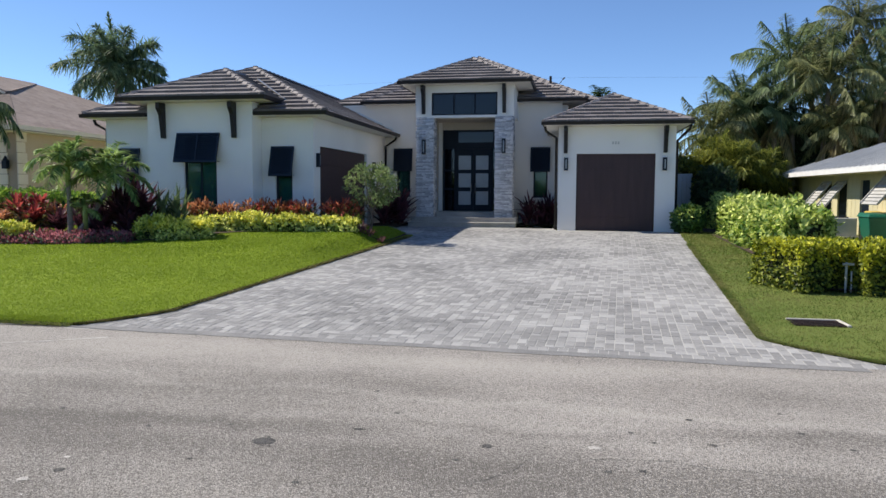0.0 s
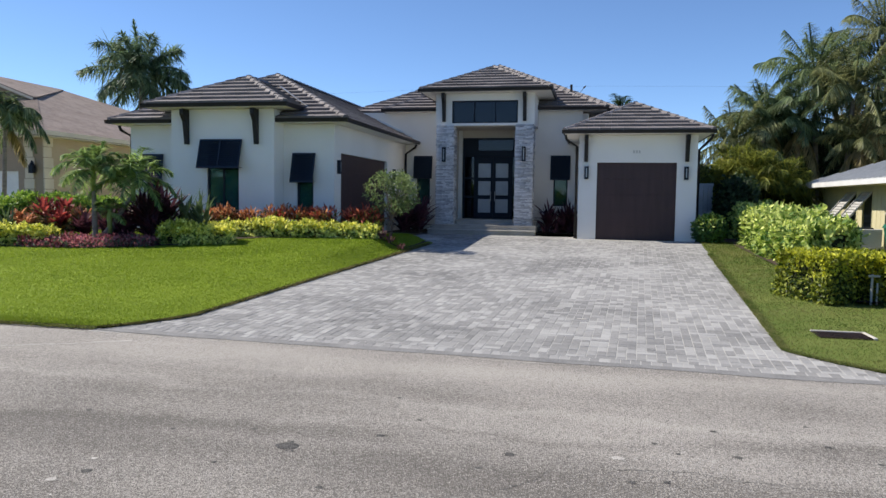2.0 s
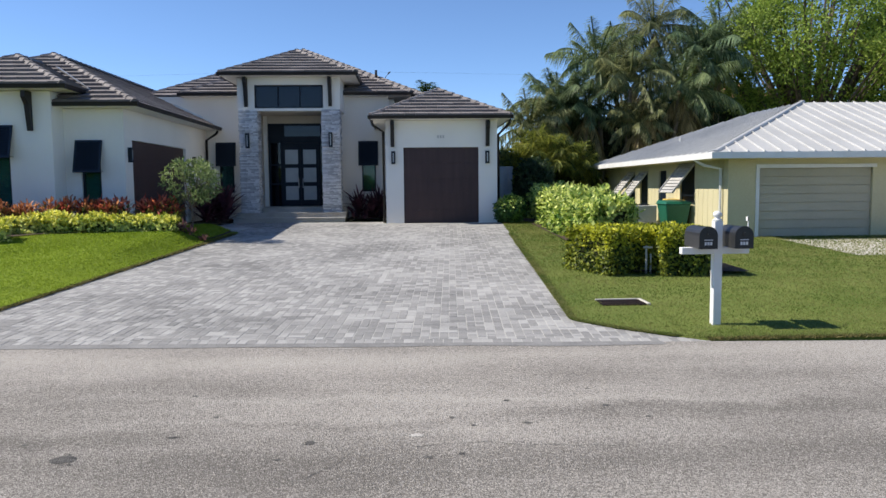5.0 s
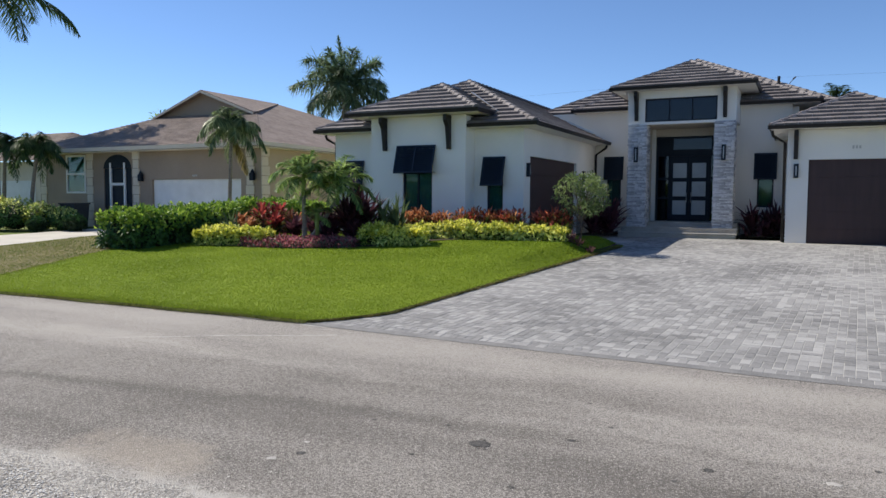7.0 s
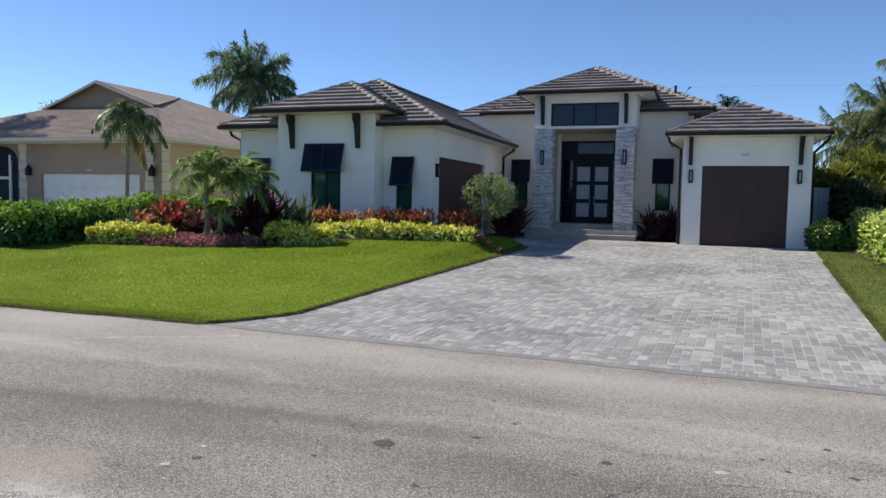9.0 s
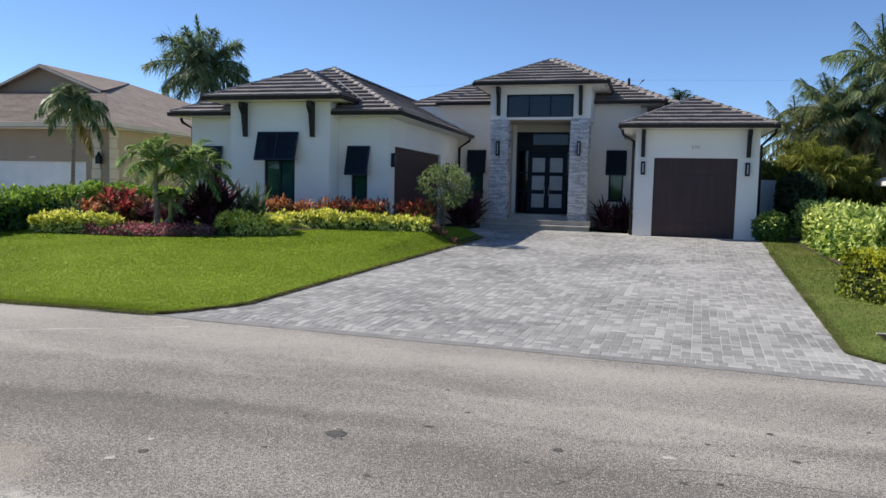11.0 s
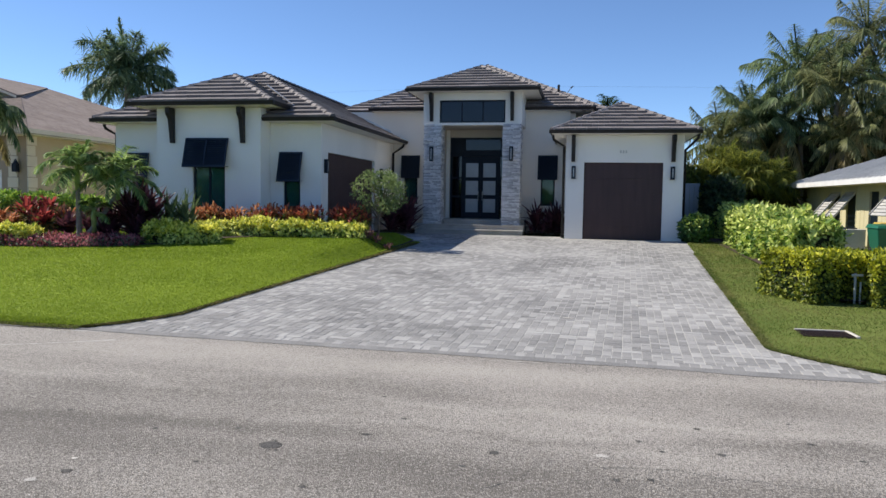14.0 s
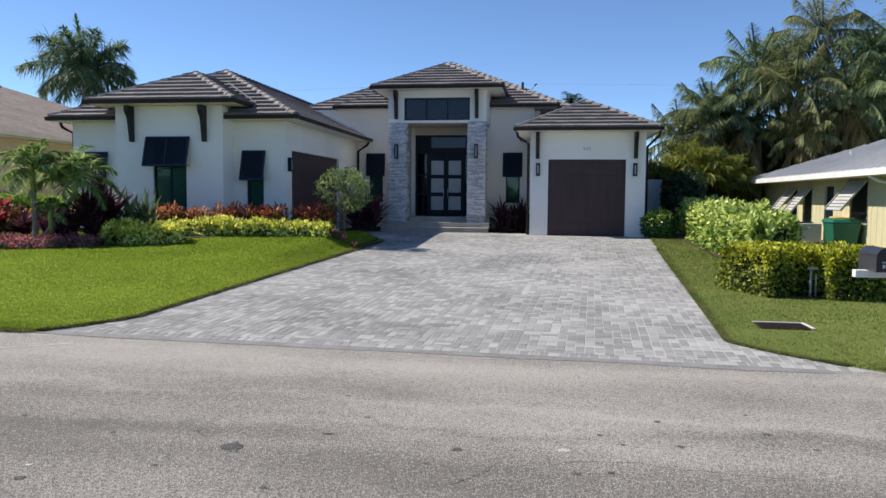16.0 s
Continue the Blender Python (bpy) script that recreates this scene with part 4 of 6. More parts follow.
part("wall", Shape().box(-0.65, -0.43, 28.43, 40, 0.2, 5.0), STUCCO, HOUSE)
# entry tower
wall_along_x("tower_wall", -5.86, -2.29, 4.40, 5.55, 26.35, 0.25, [CLERE], STUCCO, HOUSE)
part("tower_wall", Shape().box(-5.86, -5.62, 26.6, 28.2, 4.40, 5.55), STUCCO, HOUSE)
part("tower_wall", Shape().box(-2.53, -2.29, 26.6, 28.2, 4.40, 5.55), STUCCO, HOUSE)
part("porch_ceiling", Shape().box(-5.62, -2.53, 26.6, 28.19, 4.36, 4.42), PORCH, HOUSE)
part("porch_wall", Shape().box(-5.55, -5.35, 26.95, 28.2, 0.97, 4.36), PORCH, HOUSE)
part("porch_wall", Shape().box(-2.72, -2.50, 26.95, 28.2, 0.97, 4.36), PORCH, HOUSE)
# unseen rooms added behind the glass, their dimness put into the colour
# added dark board close behind the clerestory panes
part("room_wall", Shape().box(-5.6, -2.55, 26.9, 26.94, 4.43, 5.5), SHUTTER, HOUSE)
part("room_floor", Shape().box(-13.8, 2.8, 28.5, 39.7, 0.6, 0.95), NEAR_BLACK, HOUSE)
part("room_wall", Shape().box(-13.8, -7.8, 25.9, 26.0, 0.2, 3.7), NEAR_BLACK, HOUSE)
part("room_wall", Shape().box(-7.4, -0.7, 31.5, 31.6, 0.95, 5.0), NEAR_BLACK, HOUSE)
part("room_ceiling", Shape().box(-13.7, -7.75, 20.4, 39.7, 3.72, 3.8), NEAR_BLACK, HOUSE)


def hip_roof(name, x0, x1, y0, y1, z, pitch, label="grey-brown flat concrete tile roof", singles=False, side_butt=0.076):
    """A hip roof whose ridge runs back along y, with tiles, ridge caps, gutters and soffit. z is the eave's upper edge."""
    cx, half = (x0 + x1) / 2, (x1 - x0) / 2
    apex = (cx, y0 + half, z + half * pitch)
    end = (cx, y1, z + half * pitch)
    dz = 0.02
    d = Shape()
    d.poly((x0, y0, z - dz), (x1, y0, z - dz), (apex[0], apex[1], apex[2] - dz))
    d.poly((x1, y0, z - dz), (x1, y1, z - dz), (end[0], end[1], end[2] - dz), (apex[0], apex[1], apex[2] - dz))
    d.poly((x0, y1, z - dz), (x0, y0, z - dz), (apex[0], apex[1], apex[2] - dz), (end[0], end[1], end[2] - dz))
    d.poly((x0, y1, z - dz), (end[0], end[1], end[2] - dz), (x1, y1, z - dz))
    d.poly((x0, y0, z - 0.1), (x0, y1, z - 0.1), (x1, y1, z - 0.1), (x1, y0, z - 0.1))
    for a, b in (((x0, y0), (x1, y0)), ((x1, y0), (x1, y1)), ((x1, y1), (x0, y1)), ((x0, y1), (x0, y0))):
        d.poly((*a, z - 0.1), (*b, z - 0.1), (*b, z - dz), (*a, z - dz))
    roof = part(name, d, STUCCO, HOUSE, label)
    tiles = Shape()
    tile_list = []
    for A, B, C, D in (((x0, y0, z), (x1, y0, z), apex, apex), ((x1, y0, z), (x1, y1, z), end, apex), ((x0, y1, z), (x0, y0, z), apex, end)):
        A, B, C, D = map(Vector, (A, B, C, D))
        u = (B - A).normalized()
        n = u.cross(D - A if (D - A).cross(u).length > 1e-4 else C - A).normalized()
        if n.z < 0:
            n = -n
        v = n.cross(u)
        H = (D - A).dot(v)
        lw, rw = (D - A).dot(u), (C - A).dot(u)
        W = (B - A).length
        rows = max(1, round(H / 0.33))
        butt = 0.076 if abs(n.x) < 0.01 else side_butt
        dv, w = H / rows, 0.36
        for r in range(rows):
            va, vb = r * dv - (0.03 if r == 0 else 0.012), (r + 1) * dv
            l0, l1 = lw * max(va, 0) / H, lw * vb / H
            r0, r1 = W + (rw - W) * max(va, 0) / H, W + (rw - W) * vb / H
            lo = math.floor(min(l0, l1) / w) - 1
            hi = math.ceil(max(r0, r1) / w) + 1
            for i in range(lo, hi):
                a, b = (i + 0.5 * (r % 2)) * w + 0.005, (i + 1 + 0.5 * (r % 2)) * w - 0.005
                a0, b0, a1, b1 = max(a, l0), min(b, r0), max(a, l1), min(b, r1)
                if b0 - a0 < 0.02 and b1 - a1 < 0.02:
                    continue
                b0, b1 = max(b0, a0 + 0.004), max(b1, a1 + 0.004)
                t0 = butt + prng.uniform(-0.08, 0.08) * butt
                P = lambda s_, q, h_: A + u * s_ + v * q + n * h_
                tile_list.append(((P(a0, va, 0.0), P(b0, va, 0.0), P(b1, vb, 0.0), P(a1, vb, 0.0)), (P(a0, va, t0), P(b0, va, t0), P(b1, vb, min(0.006, butt * 0.6)), P(a1, vb, min(0.006, butt * 0.6))), A is not None and abs(n.x) < 0.01))
    single = [t for t in tile_list if t[2]] if singles else []
    for low, top, _ in tile_list:
        if singles and _:
            continue
        tiles.hexa(low, top)
    if single:
        for low, top, _ in single:
            c = sum(low, Vector()) / 4
            s = Shape().hexa([p - c for p in low], [p - c for p in top])
            ob = part("tile", s, ROOF_TILE_SINGLE, roof)
            ob.location = c
    tagged(part("tiles", tiles, ROOF_TILE, roof), kind="stuff")
    caps = Shape()
    for P, Q in ((Vector((x0, y0, z)), Vector(apex)), (Vector((x1, y0, z)), Vector(apex)), (Vector(apex), Vector(end))):
        d_ = (Q - P)
        m = max(2, round(d_.length / 0.36))
        side = d_.cross(Vector((0, 0, 1))).normalized()
        up = side.cross(d_).normalized()
        for i in range(m):
            a, b = P + d_ * (i / m), P + d_ * ((i + 1.04) / m)
            ha, hb = 0.085, 0.06
            caps.hexa((a - side * 0.12 + up * 0.0, a + side * 0.12 + up * 0.0, b + side * 0.10 + up * 0.0, b - side * 0.10 + up * 0.0),
                      (a - side * 0.055 + up * ha, a + side * 0.055 + up * ha, b + side * 0.045 + up * hb, b - side * 0.045 + up * hb))
    tagged(part("hip_and_ridge", caps, HIP_TILE, roof, "pale hip and ridge cap tiles"), kind="stuff")
    g = Shape()
    zt, zb, w = z - 0.002, z - 0.105, 0.085
    for (ax, ay), (bx, by), (ox, oy) in (((x0 - w, y0), (x1 + w, y0), (0, -1)), ((x1, y0), (x1, y1), (1, 0)), ((x0, y0), (x0, y1), (-1, 0))):
        g.hexa(((ax, ay, zb), (bx, by, zb), (bx + ox * w * 0.6, by + oy * w * 0.6, zb), (ax + ox * w * 0.6, ay + oy * w * 0.6, zb)),
               ((ax, ay, zt), (bx, by, zt), (bx + ox * w, by + oy * w, zt), (ax + ox * w, ay + oy * w, zt)))
    part("gutter", g, BRONZE, roof, "dark bronze gutter")
    return roof


PITCH = 0.485
hip_roof("wing_roof", -14.4, -6.95, 19.62, 33.0, 3.93, 0.496, side_butt=0.034)
hip_roof("bay_roof", -12.79, -8.48, 19.0, 22.7, 4.31, PITCH, singles=True)
hip_roof("garage_roof", -1.10, 3.38, 23.68, 31.0, 3.93, PITCH, singles=True)
hip_roof("entry_roof", -6.33, -1.70, 25.82, 33.5, 5.62, PITCH)
hip_roof("front_roof", -8.25, 0.22, 27.72, 31.6, 5.16, PITCH)
hip_roof("main_roof", -9.9, 0.75, 28.7, 40.3, 5.17, 0.50)
valley = Shape()
valley.hexa(((-8.42, 20.33, 4.36), (-8.36, 20.33, 4.33), (-9.9, 22.0, 5.16), (-10.0, 22.0, 5.19)), ((-8.42, 20.33, 4.39), (-8.36, 20.33, 4.36), (-9.9, 22.0, 5.19), (-10.0, 22.0, 5.22)))
part("valley_flashing", valley, FLASHING, HOUSE, "bright metal valley flashing")
part("valley_flashing", Shape().hexa(((-8.42, 27.55, 4.68), (-8.34, 27.55, 4.66), (-7.45, 27.75, 4.24), (-7.53, 27.75, 4.22)), ((-8.42, 27.55, 4.74), (-8.34, 27.55, 4.72), (-7.45, 27.75, 4.30), (-7.53, 27.75, 4.28))), FLASHING, HOUSE, "bright metal valley flashing")
part("wall", Shape().box(-9.3, -7.69, 28.2, 28.42, 3.4, 5.08), STUCCO, HOUSE)
part("vent_pipe", Shape().tube([(-1.18, 30.4, 5.85), (-1.18, 30.4, 6.38)], [0.05, 0.05], 8), BRONZE, HOUSE, "dark roof vent pipe")
part("aerial", Shape().tube([(-0.95, 30.4, 5.9), (-0.66, 30.4, 6.28)], [0.012, 0.012], 6).tube([(-0.70, 30.4, 6.24), (-0.60, 30.4, 6.32)], [0.035, 0.02], 6), BRONZE, HOUSE, "thin slanted roof aerial")


def bracket(x, y, z0, z1, out=0.34, w=0.13):
    """A timber knee under the eave, deep at the top and slim at its foot."""
    s = Shape()
    prof = [(0.0, z1), (-out, z1), (-out, z1 - 0.16), (-0.20, z1 - 0.34 * (z1 - z0)), (-0.13, z0 + 0.25 * (z1 - z0)), (-0.10, z0), (0.0, z0)]
    k = len(prof)
    for dx in (-w / 2, w / 2):
        s.v += [(x + dx, y + a, b) for a, b in prof]
    s.f += [tuple(range(k))[::-1], tuple(range(k, 2 * k))] + [(i, (i + 1) % k, k + (i + 1) % k, k + i) for i in range(k)]
    part("bracket", s, BRONZE, HOUSE, "dark timber eave bracket", bevel=0.008)


for x, y, z0, z1 in ((-0.42, 24.2, 2.96, 3.80), (2.68, 24.2, 2.97, 3.80), (-11.72, 19.5, 3.19, 4.18), (-9.55, 19.5, 3.19, 4.18), (-5.55, 26.35, 4.50, 5.50), (-2.63, 26.35, 4.51, 5.50)):
    bracket(x, y, z0, z1, w=0.12)


def wall_lamp(x, y, z0, z1, side=False):
    s, gl = Shape(), Shape()
    if side:
        s.box(x, x + 0.11, y - 0.06, y + 0.06, z0, z1)
        gl.box(x + 0.11, x + 0.114, y - 0.018, y + 0.018, z0 + 0.06, z1 - 0.06)
    else:
        s.box(x - 0.065, x + 0.065, y - 0.11, y, z0, z1)
        gl.box(x - 0.018, x + 0.018, y - 0.114, y - 0.11, z0 + 0.06, z1 - 0.06)
    lamp = part("wall_lamp", s, FRAME_DARK, HOUSE, "slim black outdoor wall lamp", bevel=0.006)
    part("diffuser", gl, GLASS_FROST, lamp)


for x, y, z0, z1, sd in ((-0.40, 24.2, 2.41, 2.82, 0), (2.67, 24.2, 2.41, 2.82, 0), (-7.475, 20.43, 2.40, 2.80, 1), (-7.475, 26.35, 2.40, 2.78, 1), (-5.52, 26.25, 3.06, 3.58, 0), (-2.63, 26.25, 3.08, 3.60, 0)):
    wall_lamp(x, y, z0, z1, sd)


def window(x0, x1, z0, z1, y, panes=1, glass_=None, label="dark framed tinted window", rows=1):
    f = Shape()
    b, d0, d1 = 0.055, y + 0.06, y + 0.13
    f.box(x0, x1, d0, d1, z0, z0 + b).box(x0, x1, d0, d1, z1 - b, z1).box(x0, x0 + b, d0, d1, z0 + b, z1 - b).box(x1 - b, x1, d0, d1, z0 + b, z1 - b)
    ob = part("window", f, FRAME_DARK, HOUSE, label)
    part("sill", Shape().box(x0 - 0.06, x1 + 0.06, y - 0.05, y + 0.05, z0 - 0.09, z0 - 0.002), STUCCO, ob)
    # added dark panel, so that no bright room shows through the pane
    part("blind", Shape().box(x0, x1, y + 0.215, y + 0.222, z0, z1), PANE_BACKING, ob, "added dark panel that keeps the glass dark")
    w = (x1 - x0 - 2 * b)
    for i in range(panes):
        a, c = x0 + b + w * i / panes, x0 + b + w * (i + 1) / panes
        part("pane", Shape().box(a + (0.02 if i else 0), c - (0.02 if i < panes - 1 else 0), d0 + 0.025, d0 + 0.037, z0 + b, z1 - b), glass_ or GLASS_TEAL, ob).visible_shadow = False
        if i:
            part("mullion", Shape().box(a - 0.022, a + 0.022, d0 - 0.004, d1, z0 + b, z1 - b), FRAME_DARK, ob)


window(*W1, 19.5, 2)
window(*W0, 20.15)
window(*W2, 20.15)
window(*W3, 28.2)
window(*W4, 28.2)
window(*CLERE, 26.35, 3, GLASS_DARK, "wide dark clerestory window over the entry")


def bahama_shutter(x0, x1, zt, zb, y, panels=1, out=0.36):
    """A top-hung louvred shutter propped open at its foot."""
    h = math.hypot(zt - zb, out)
    ang = math.degrees(math.atan2(out, zt - zb))
    fr = Shape()
    e = 0.05
    fr.box(x0, x1, -0.02, 0.02, -e, 0).box(x0, x1, -0.02, 0.02, -h, -h + e)
    pw = (x1 - x0) / panels
    for i in range(panels + 1):
        c = x0 + pw * i
        a, b = (c, c + e) if i == 0 else (c - e, c) if i == panels else (c - e / 2, c + e / 2)
        fr.box(a, b, -0.02, 0.02, -h + e, -e)
    m = pose(0, y - 0.045, zt, -ang, 0, 0)
    ob = part("shutter", fr, SHUTTER, HOUSE, "navy-black louvred shutter propped open")
    ob.matrix_local = m
    n = int((h - 2 * e) / 0.055)
    slat = None
    for i in range(n):
        if slat is None:
            slat = Shape().hexa(((x0 + e, -0.018, -0.03), (x1 - e, -0.018, -0.03), (x1 - e, -0.011, -0.033), (x0 + e, -0.011, -0.033)), ((x0 + e, 0.011, 0.033), (x1 - e, 0.011, 0.033), (x1 - e, 0.018, 0.030), (x0 + e, 0.018, 0.030)))
            me = mesh_of(slat, SHUTTER)
        s = new("slat", me)
        s.parent = ob
        s.location = (0, 0, -e - 0.028 - i * (h - 2 * e - 0.056) / max(1, n - 1))
    for x in (x0 + 0.04, x1 - 0.04):
        part("stay", Shape().tube([(x, y, zb + 0.03), (x, y - out + 0.03, zb + 0.03)], [0.008, 0.008], 6), SHUTTER, HOUSE)


bahama_shutter(-11.30, -9.99, 3.33, 2.50, 19.5, 2, 0.24)
bahama_shutter(-13.62, -12.90, 2.95, 2.15, 20.15, 1, 0.12)
bahama_shutter(-8.73, -8.03, 2.98, 2.13, 20.15, 1, 0.24)
bahama_shutter(-7.12, -6.38, 3.38, 2.50, 28.2, 1, 0.1)
bahama_shutter(-1.80, -1.06, 3.40, 2.48, 28.2, 1, 0.1)


def garage_door(parent, along_x, a0, a1, z0, z1, face, planks):
    d = part("garage_door", Shape().box(a0, a1, face + 0.11, face + 0.14, z0, z1) if along_x else Shape().box(face - 0.14, face - 0.11, a0, a1, z0, z1), GARAGE_BROWN, parent, "dark brown garage door")
    h = (z1 - z0) / planks
    for i in range(planks):
        lo, hi = z0 + i * h + 0.003, z0 + (i + 1) * h - 0.003
        s = Shape().box(a0 + 0.003, a1 - 0.003, face + 0.085, face + 0.112, lo, hi) if along_x else Shape().box(face - 0.112, face - 0.085, a0 + 0.003, a1 - 0.003, lo, hi)
        part("panel", s, GARAGE_BROWN, d)


garage_door(HOUSE, True, *G1, 24.2, 5)
garage_door(HOUSE, False, *G2, -7.475, 5)

# front door
door = part("front_door", Shape().box(-5.19, -2.79, 28.25, 28.30, 3.36, 3.60), FRAME_DARK, HOUSE, "tall black double front door with frosted panes")
for x0, x1, z0, z1, y1 in ((-5.19, -2.79, 4.0, 4.08, 28.33), (-5.19, -5.11, 0.97, 4.0, 28.33), (-2.87, -2.79, 0.97, 4.0, 28.33), (-4.74, -4.66, 0.97, 3.36, 28.33), (-3.32, -3.24, 0.97, 3.36, 28.33), (-4.66, -4.58, 3.60, 4.0, 28.33), (-5.11, -4.66, 3.60, 4.0, 28.31), (-3.24, -2.87, 3.60, 4.0, 28.31)):
    part("frame_bar", Shape().box(x0, x1, 28.26, y1, z0, z1), FRAME_DARK, door)
part("transom_pane", Shape().box(-4.58, -3.24, 28.28, 28.29, 3.60, 4.0), GLASS_DARK, door)
for a, b in ((-5.11, -4.74), (-3.24, -2.87)):
    part("sidelight_pane", Shape().box(a, b, 28.28, 28.29, 0.99, 3.36), GLASS_DARK, door)
    # added navy panel that darkens the sidelight from behind
    part("sidelight_blind", Shape().box(a, b, 28.315, 28.322, 0.99, 3.36), SHUTTER, door, "added dark blue panel that keeps the sidelight dark")
    for zc in (1.78, 2.50):
        part("glazing_bar", Shape().box(a, b, 28.265, 28.279, zc, zc + 0.07), FRAME_DARK, door)
for a, b, hx in ((-4.66, -3.995, -4.07), (-3.985, -3.32, -3.91)):
    lf = Shape()
    lf.box(a, a + 0.09, 28.24, 28.29, 0.99, 3.35).box(b - 0.09, b, 28.24, 28.29, 0.99, 3.35)
    for lo, hi in ((0.99, 1.21), (1.73, 1.88), (2.42, 2.56), (3.10, 3.35)):
        lf.box(a + 0.09, b - 0.09, 28.24, 28.29, lo, hi)
    leaf_ = part("door_leaf", lf, FRAME_DARK, door)
    for lo, hi in ((1.21, 1.73), (1.88, 2.42), (2.56, 3.10)):
        part("pane", Shape().box(a + 0.09, b - 0.09, 28.26, 28.27, lo, hi), GLASS_FROST, leaf_)
    part("handle", Shape().tube([(hx, 28.17, 1.66), (hx, 28.17, 2.02)], [0.014, 0.014], 8).tube([(hx, 28.24, 1.72), (hx, 28.17, 1.72)], [0.01, 0.01], 6).tube([(hx, 28.24, 1.96), (hx, 28.17, 1.96)], [0.01, 0.01], 6), CHROME, leaf_, "steel pull handle")

# landing and steps
for i, (y, z) in enumerate(((25.62, 0.635), (25.98, 0.80), (26.62, 0.97))):
    x0, x1 = (-5.98, -2.12) if i < 2 else (-5.14, -2.96)
    back = 28.2 if i == 2 else 26.64
    st = part("step", Shape().box(x0 + 0.02, x1 - 0.02, y + 0.03, back, 0.3, z - 0.045), STEP_STONE, HOUSE, "pale stone entry step")
    part("tread", Shape().box(x0, x1, y, back, z - 0.044, z), STEP_STONE, st, bevel=0.008)
part("landing", Shape().box(-5.9, -2.2, 26.95, 28.2, 0.3, 0.966), STEP_STONE, HOUSE)

# stone-clad columns
STONES = {}


def stone_mesh(i):
    if i not in STONES:
        r = random.Random(i)
        w = (0.12, 0.19, 0.26, 0.34)[i % 4]
        h, d = 0.049, 0.05 + 0.008 * (i // 4)
        j = lambda q: r.uniform(-q, q)
        s = Shape().hexa(((0.003, -d, 0.002), (w - 0.003, -d + j(0.008), 0.002), (w, 0, 0), (0, 0, 0)), ((0.003 + j(0.003), -d + j(0.010), h - 0.004), (w - 0.004, -d + j(0.010), h - 0.004), (w, 0, h), (0, 0, h)))
        STONES[i] = (mesh_of(s, STONE), w, s)
    return STONES[i]


for cx0 in (-5.83, -2.96):
    col = part("column", Shape().box(cx0 + 0.05, cx0 + 0.60, 26.35, 26.93, 0.47, 4.40), MORTAR, HOUSE, "pale grey stacked ledge-stone column")
    sides = Shape()
    r = random.Random(int(cx0 * 100))
    rows = int((4.40 - 0.60) / 0.05)
    for k in range(rows):
        z = 0.60 + k * 0.05
        x = cx0 + r.uniform(0.0, 0.03)
        while x < cx0 + 0.62:
            i = r.randrange(12)
            me, w, s = stone_mesh(i)
            if x + w > cx0 + 0.665:
                w2 = cx0 + 0.65 - x
                if w2 < 0.06:
                    break
                o = new("stone", me)
                o.scale = (w2 / w, 1, 1)
            else:
                o = new("stone", me)
            o.parent = col
            o.location = (x, 26.352 - r.choice((0.0, 0.008, 0.018, 0.034)), z)
            o.rotation_euler = (r.uniform(-0.10, 0.10), 0, r.uniform(-0.09, 0.09))
            x += w
        for sx, sg in ((cx0 + 0.05, -1), (cx0 + 0.60, 1)):
            y = 26.30 + r.uniform(0, 0.03)
            while y < 26.90:
                w = r.choice((0.13, 0.18, 0.22, 0.27))
                d = r.uniform(0.035, 0.07)
                y1 = min(y + w, 26.96)
                sides.hexa(((sx, y + 0.003, z), (sx, y1 - 0.003, z), (sx + sg * d, y1 - 0.003, z), (sx + sg * d, y + 0.003, z)), ((sx, y + 0.003, z + 0.046), (sx, y1 - 0.003, z + 0.046), (sx + sg * d, y1 - 0.003, z + 0.046), (sx + sg * d, y + 0.003, z + 0.046)))
                y += w
    tagged(part("side_stone", sides, STONE_JOINED, col), kind="stuff")
    part("plinth", Shape().box(cx0 - 0.04, cx0 + 0.69, 26.24, 27.0, 0.47, 0.60), STEP_STONE, col, bevel=0.01)

# downpipes
for path in ([(-6.9, 27.62, 3.78), (-6.95, 27.66, 3.68), (-7.40, 27.95, 3.45), (-7.40, 27.95, 0.45)], [(3.40, 23.95, 3.80), (3.38, 24.05, 3.70), (3.06, 24.42, 3.35), (3.06, 24.42, 0.47)], [(-1.08, 24.0, 3.80), (-1.05, 24.05, 3.66), (-0.72, 24.3, 3.46), (-0.72, 24.3, 0.5)], [(-14.2, 19.85, 3.78), (-14.18, 19.9, 3.66), (-14.06, 20.25, 3.5), (-14.06, 20.25, 0.4)]):
    part("downpipe", Shape().tube(path, [0.045] * 4, 8), BRONZE, HOUSE, "dark bronze downpipe", smooth=True)
# house number as plain bars
for i in range(3):
    part("number_bar", Shape().box(1.04 + i * 0.085, 1.09 + i * 0.085, 24.18, 24.2, 3.24, 3.33), UNIT_GREY, HOUSE, "small dark number plate bar")
# ---- the beige house ----
BEIGE = thing("neighbour_house", (0, 0, 0), "beige stucco house with brown shingle roof and white garage door", "house")
FY = 23.3
LG = (-25.9, -20.85, 0.35, 2.53)
LD = (-28.95, -27.15, 0.40, 3.05)
LW = (-31.5, -30.15, 1.92, 3.70)
wall_along_x("wall", -33.4, -19.75, 0.2, 3.85, FY, 0.22, [LG, LD, LW], BEIGE_WALL, BEIGE)
wall_along_y("wall", FY + 0.22, 44, 0.2, 3.85, -19.75, 0.22, [], BEIGE_WALL_LIT, BEIGE, "beige stucco side wall, bounced light in its colour")
part("wall", Shape().box(-33.4, -33.2, FY + 0.22, 44, 0.2, 3.85), BEIGE_WALL, BEIGE)
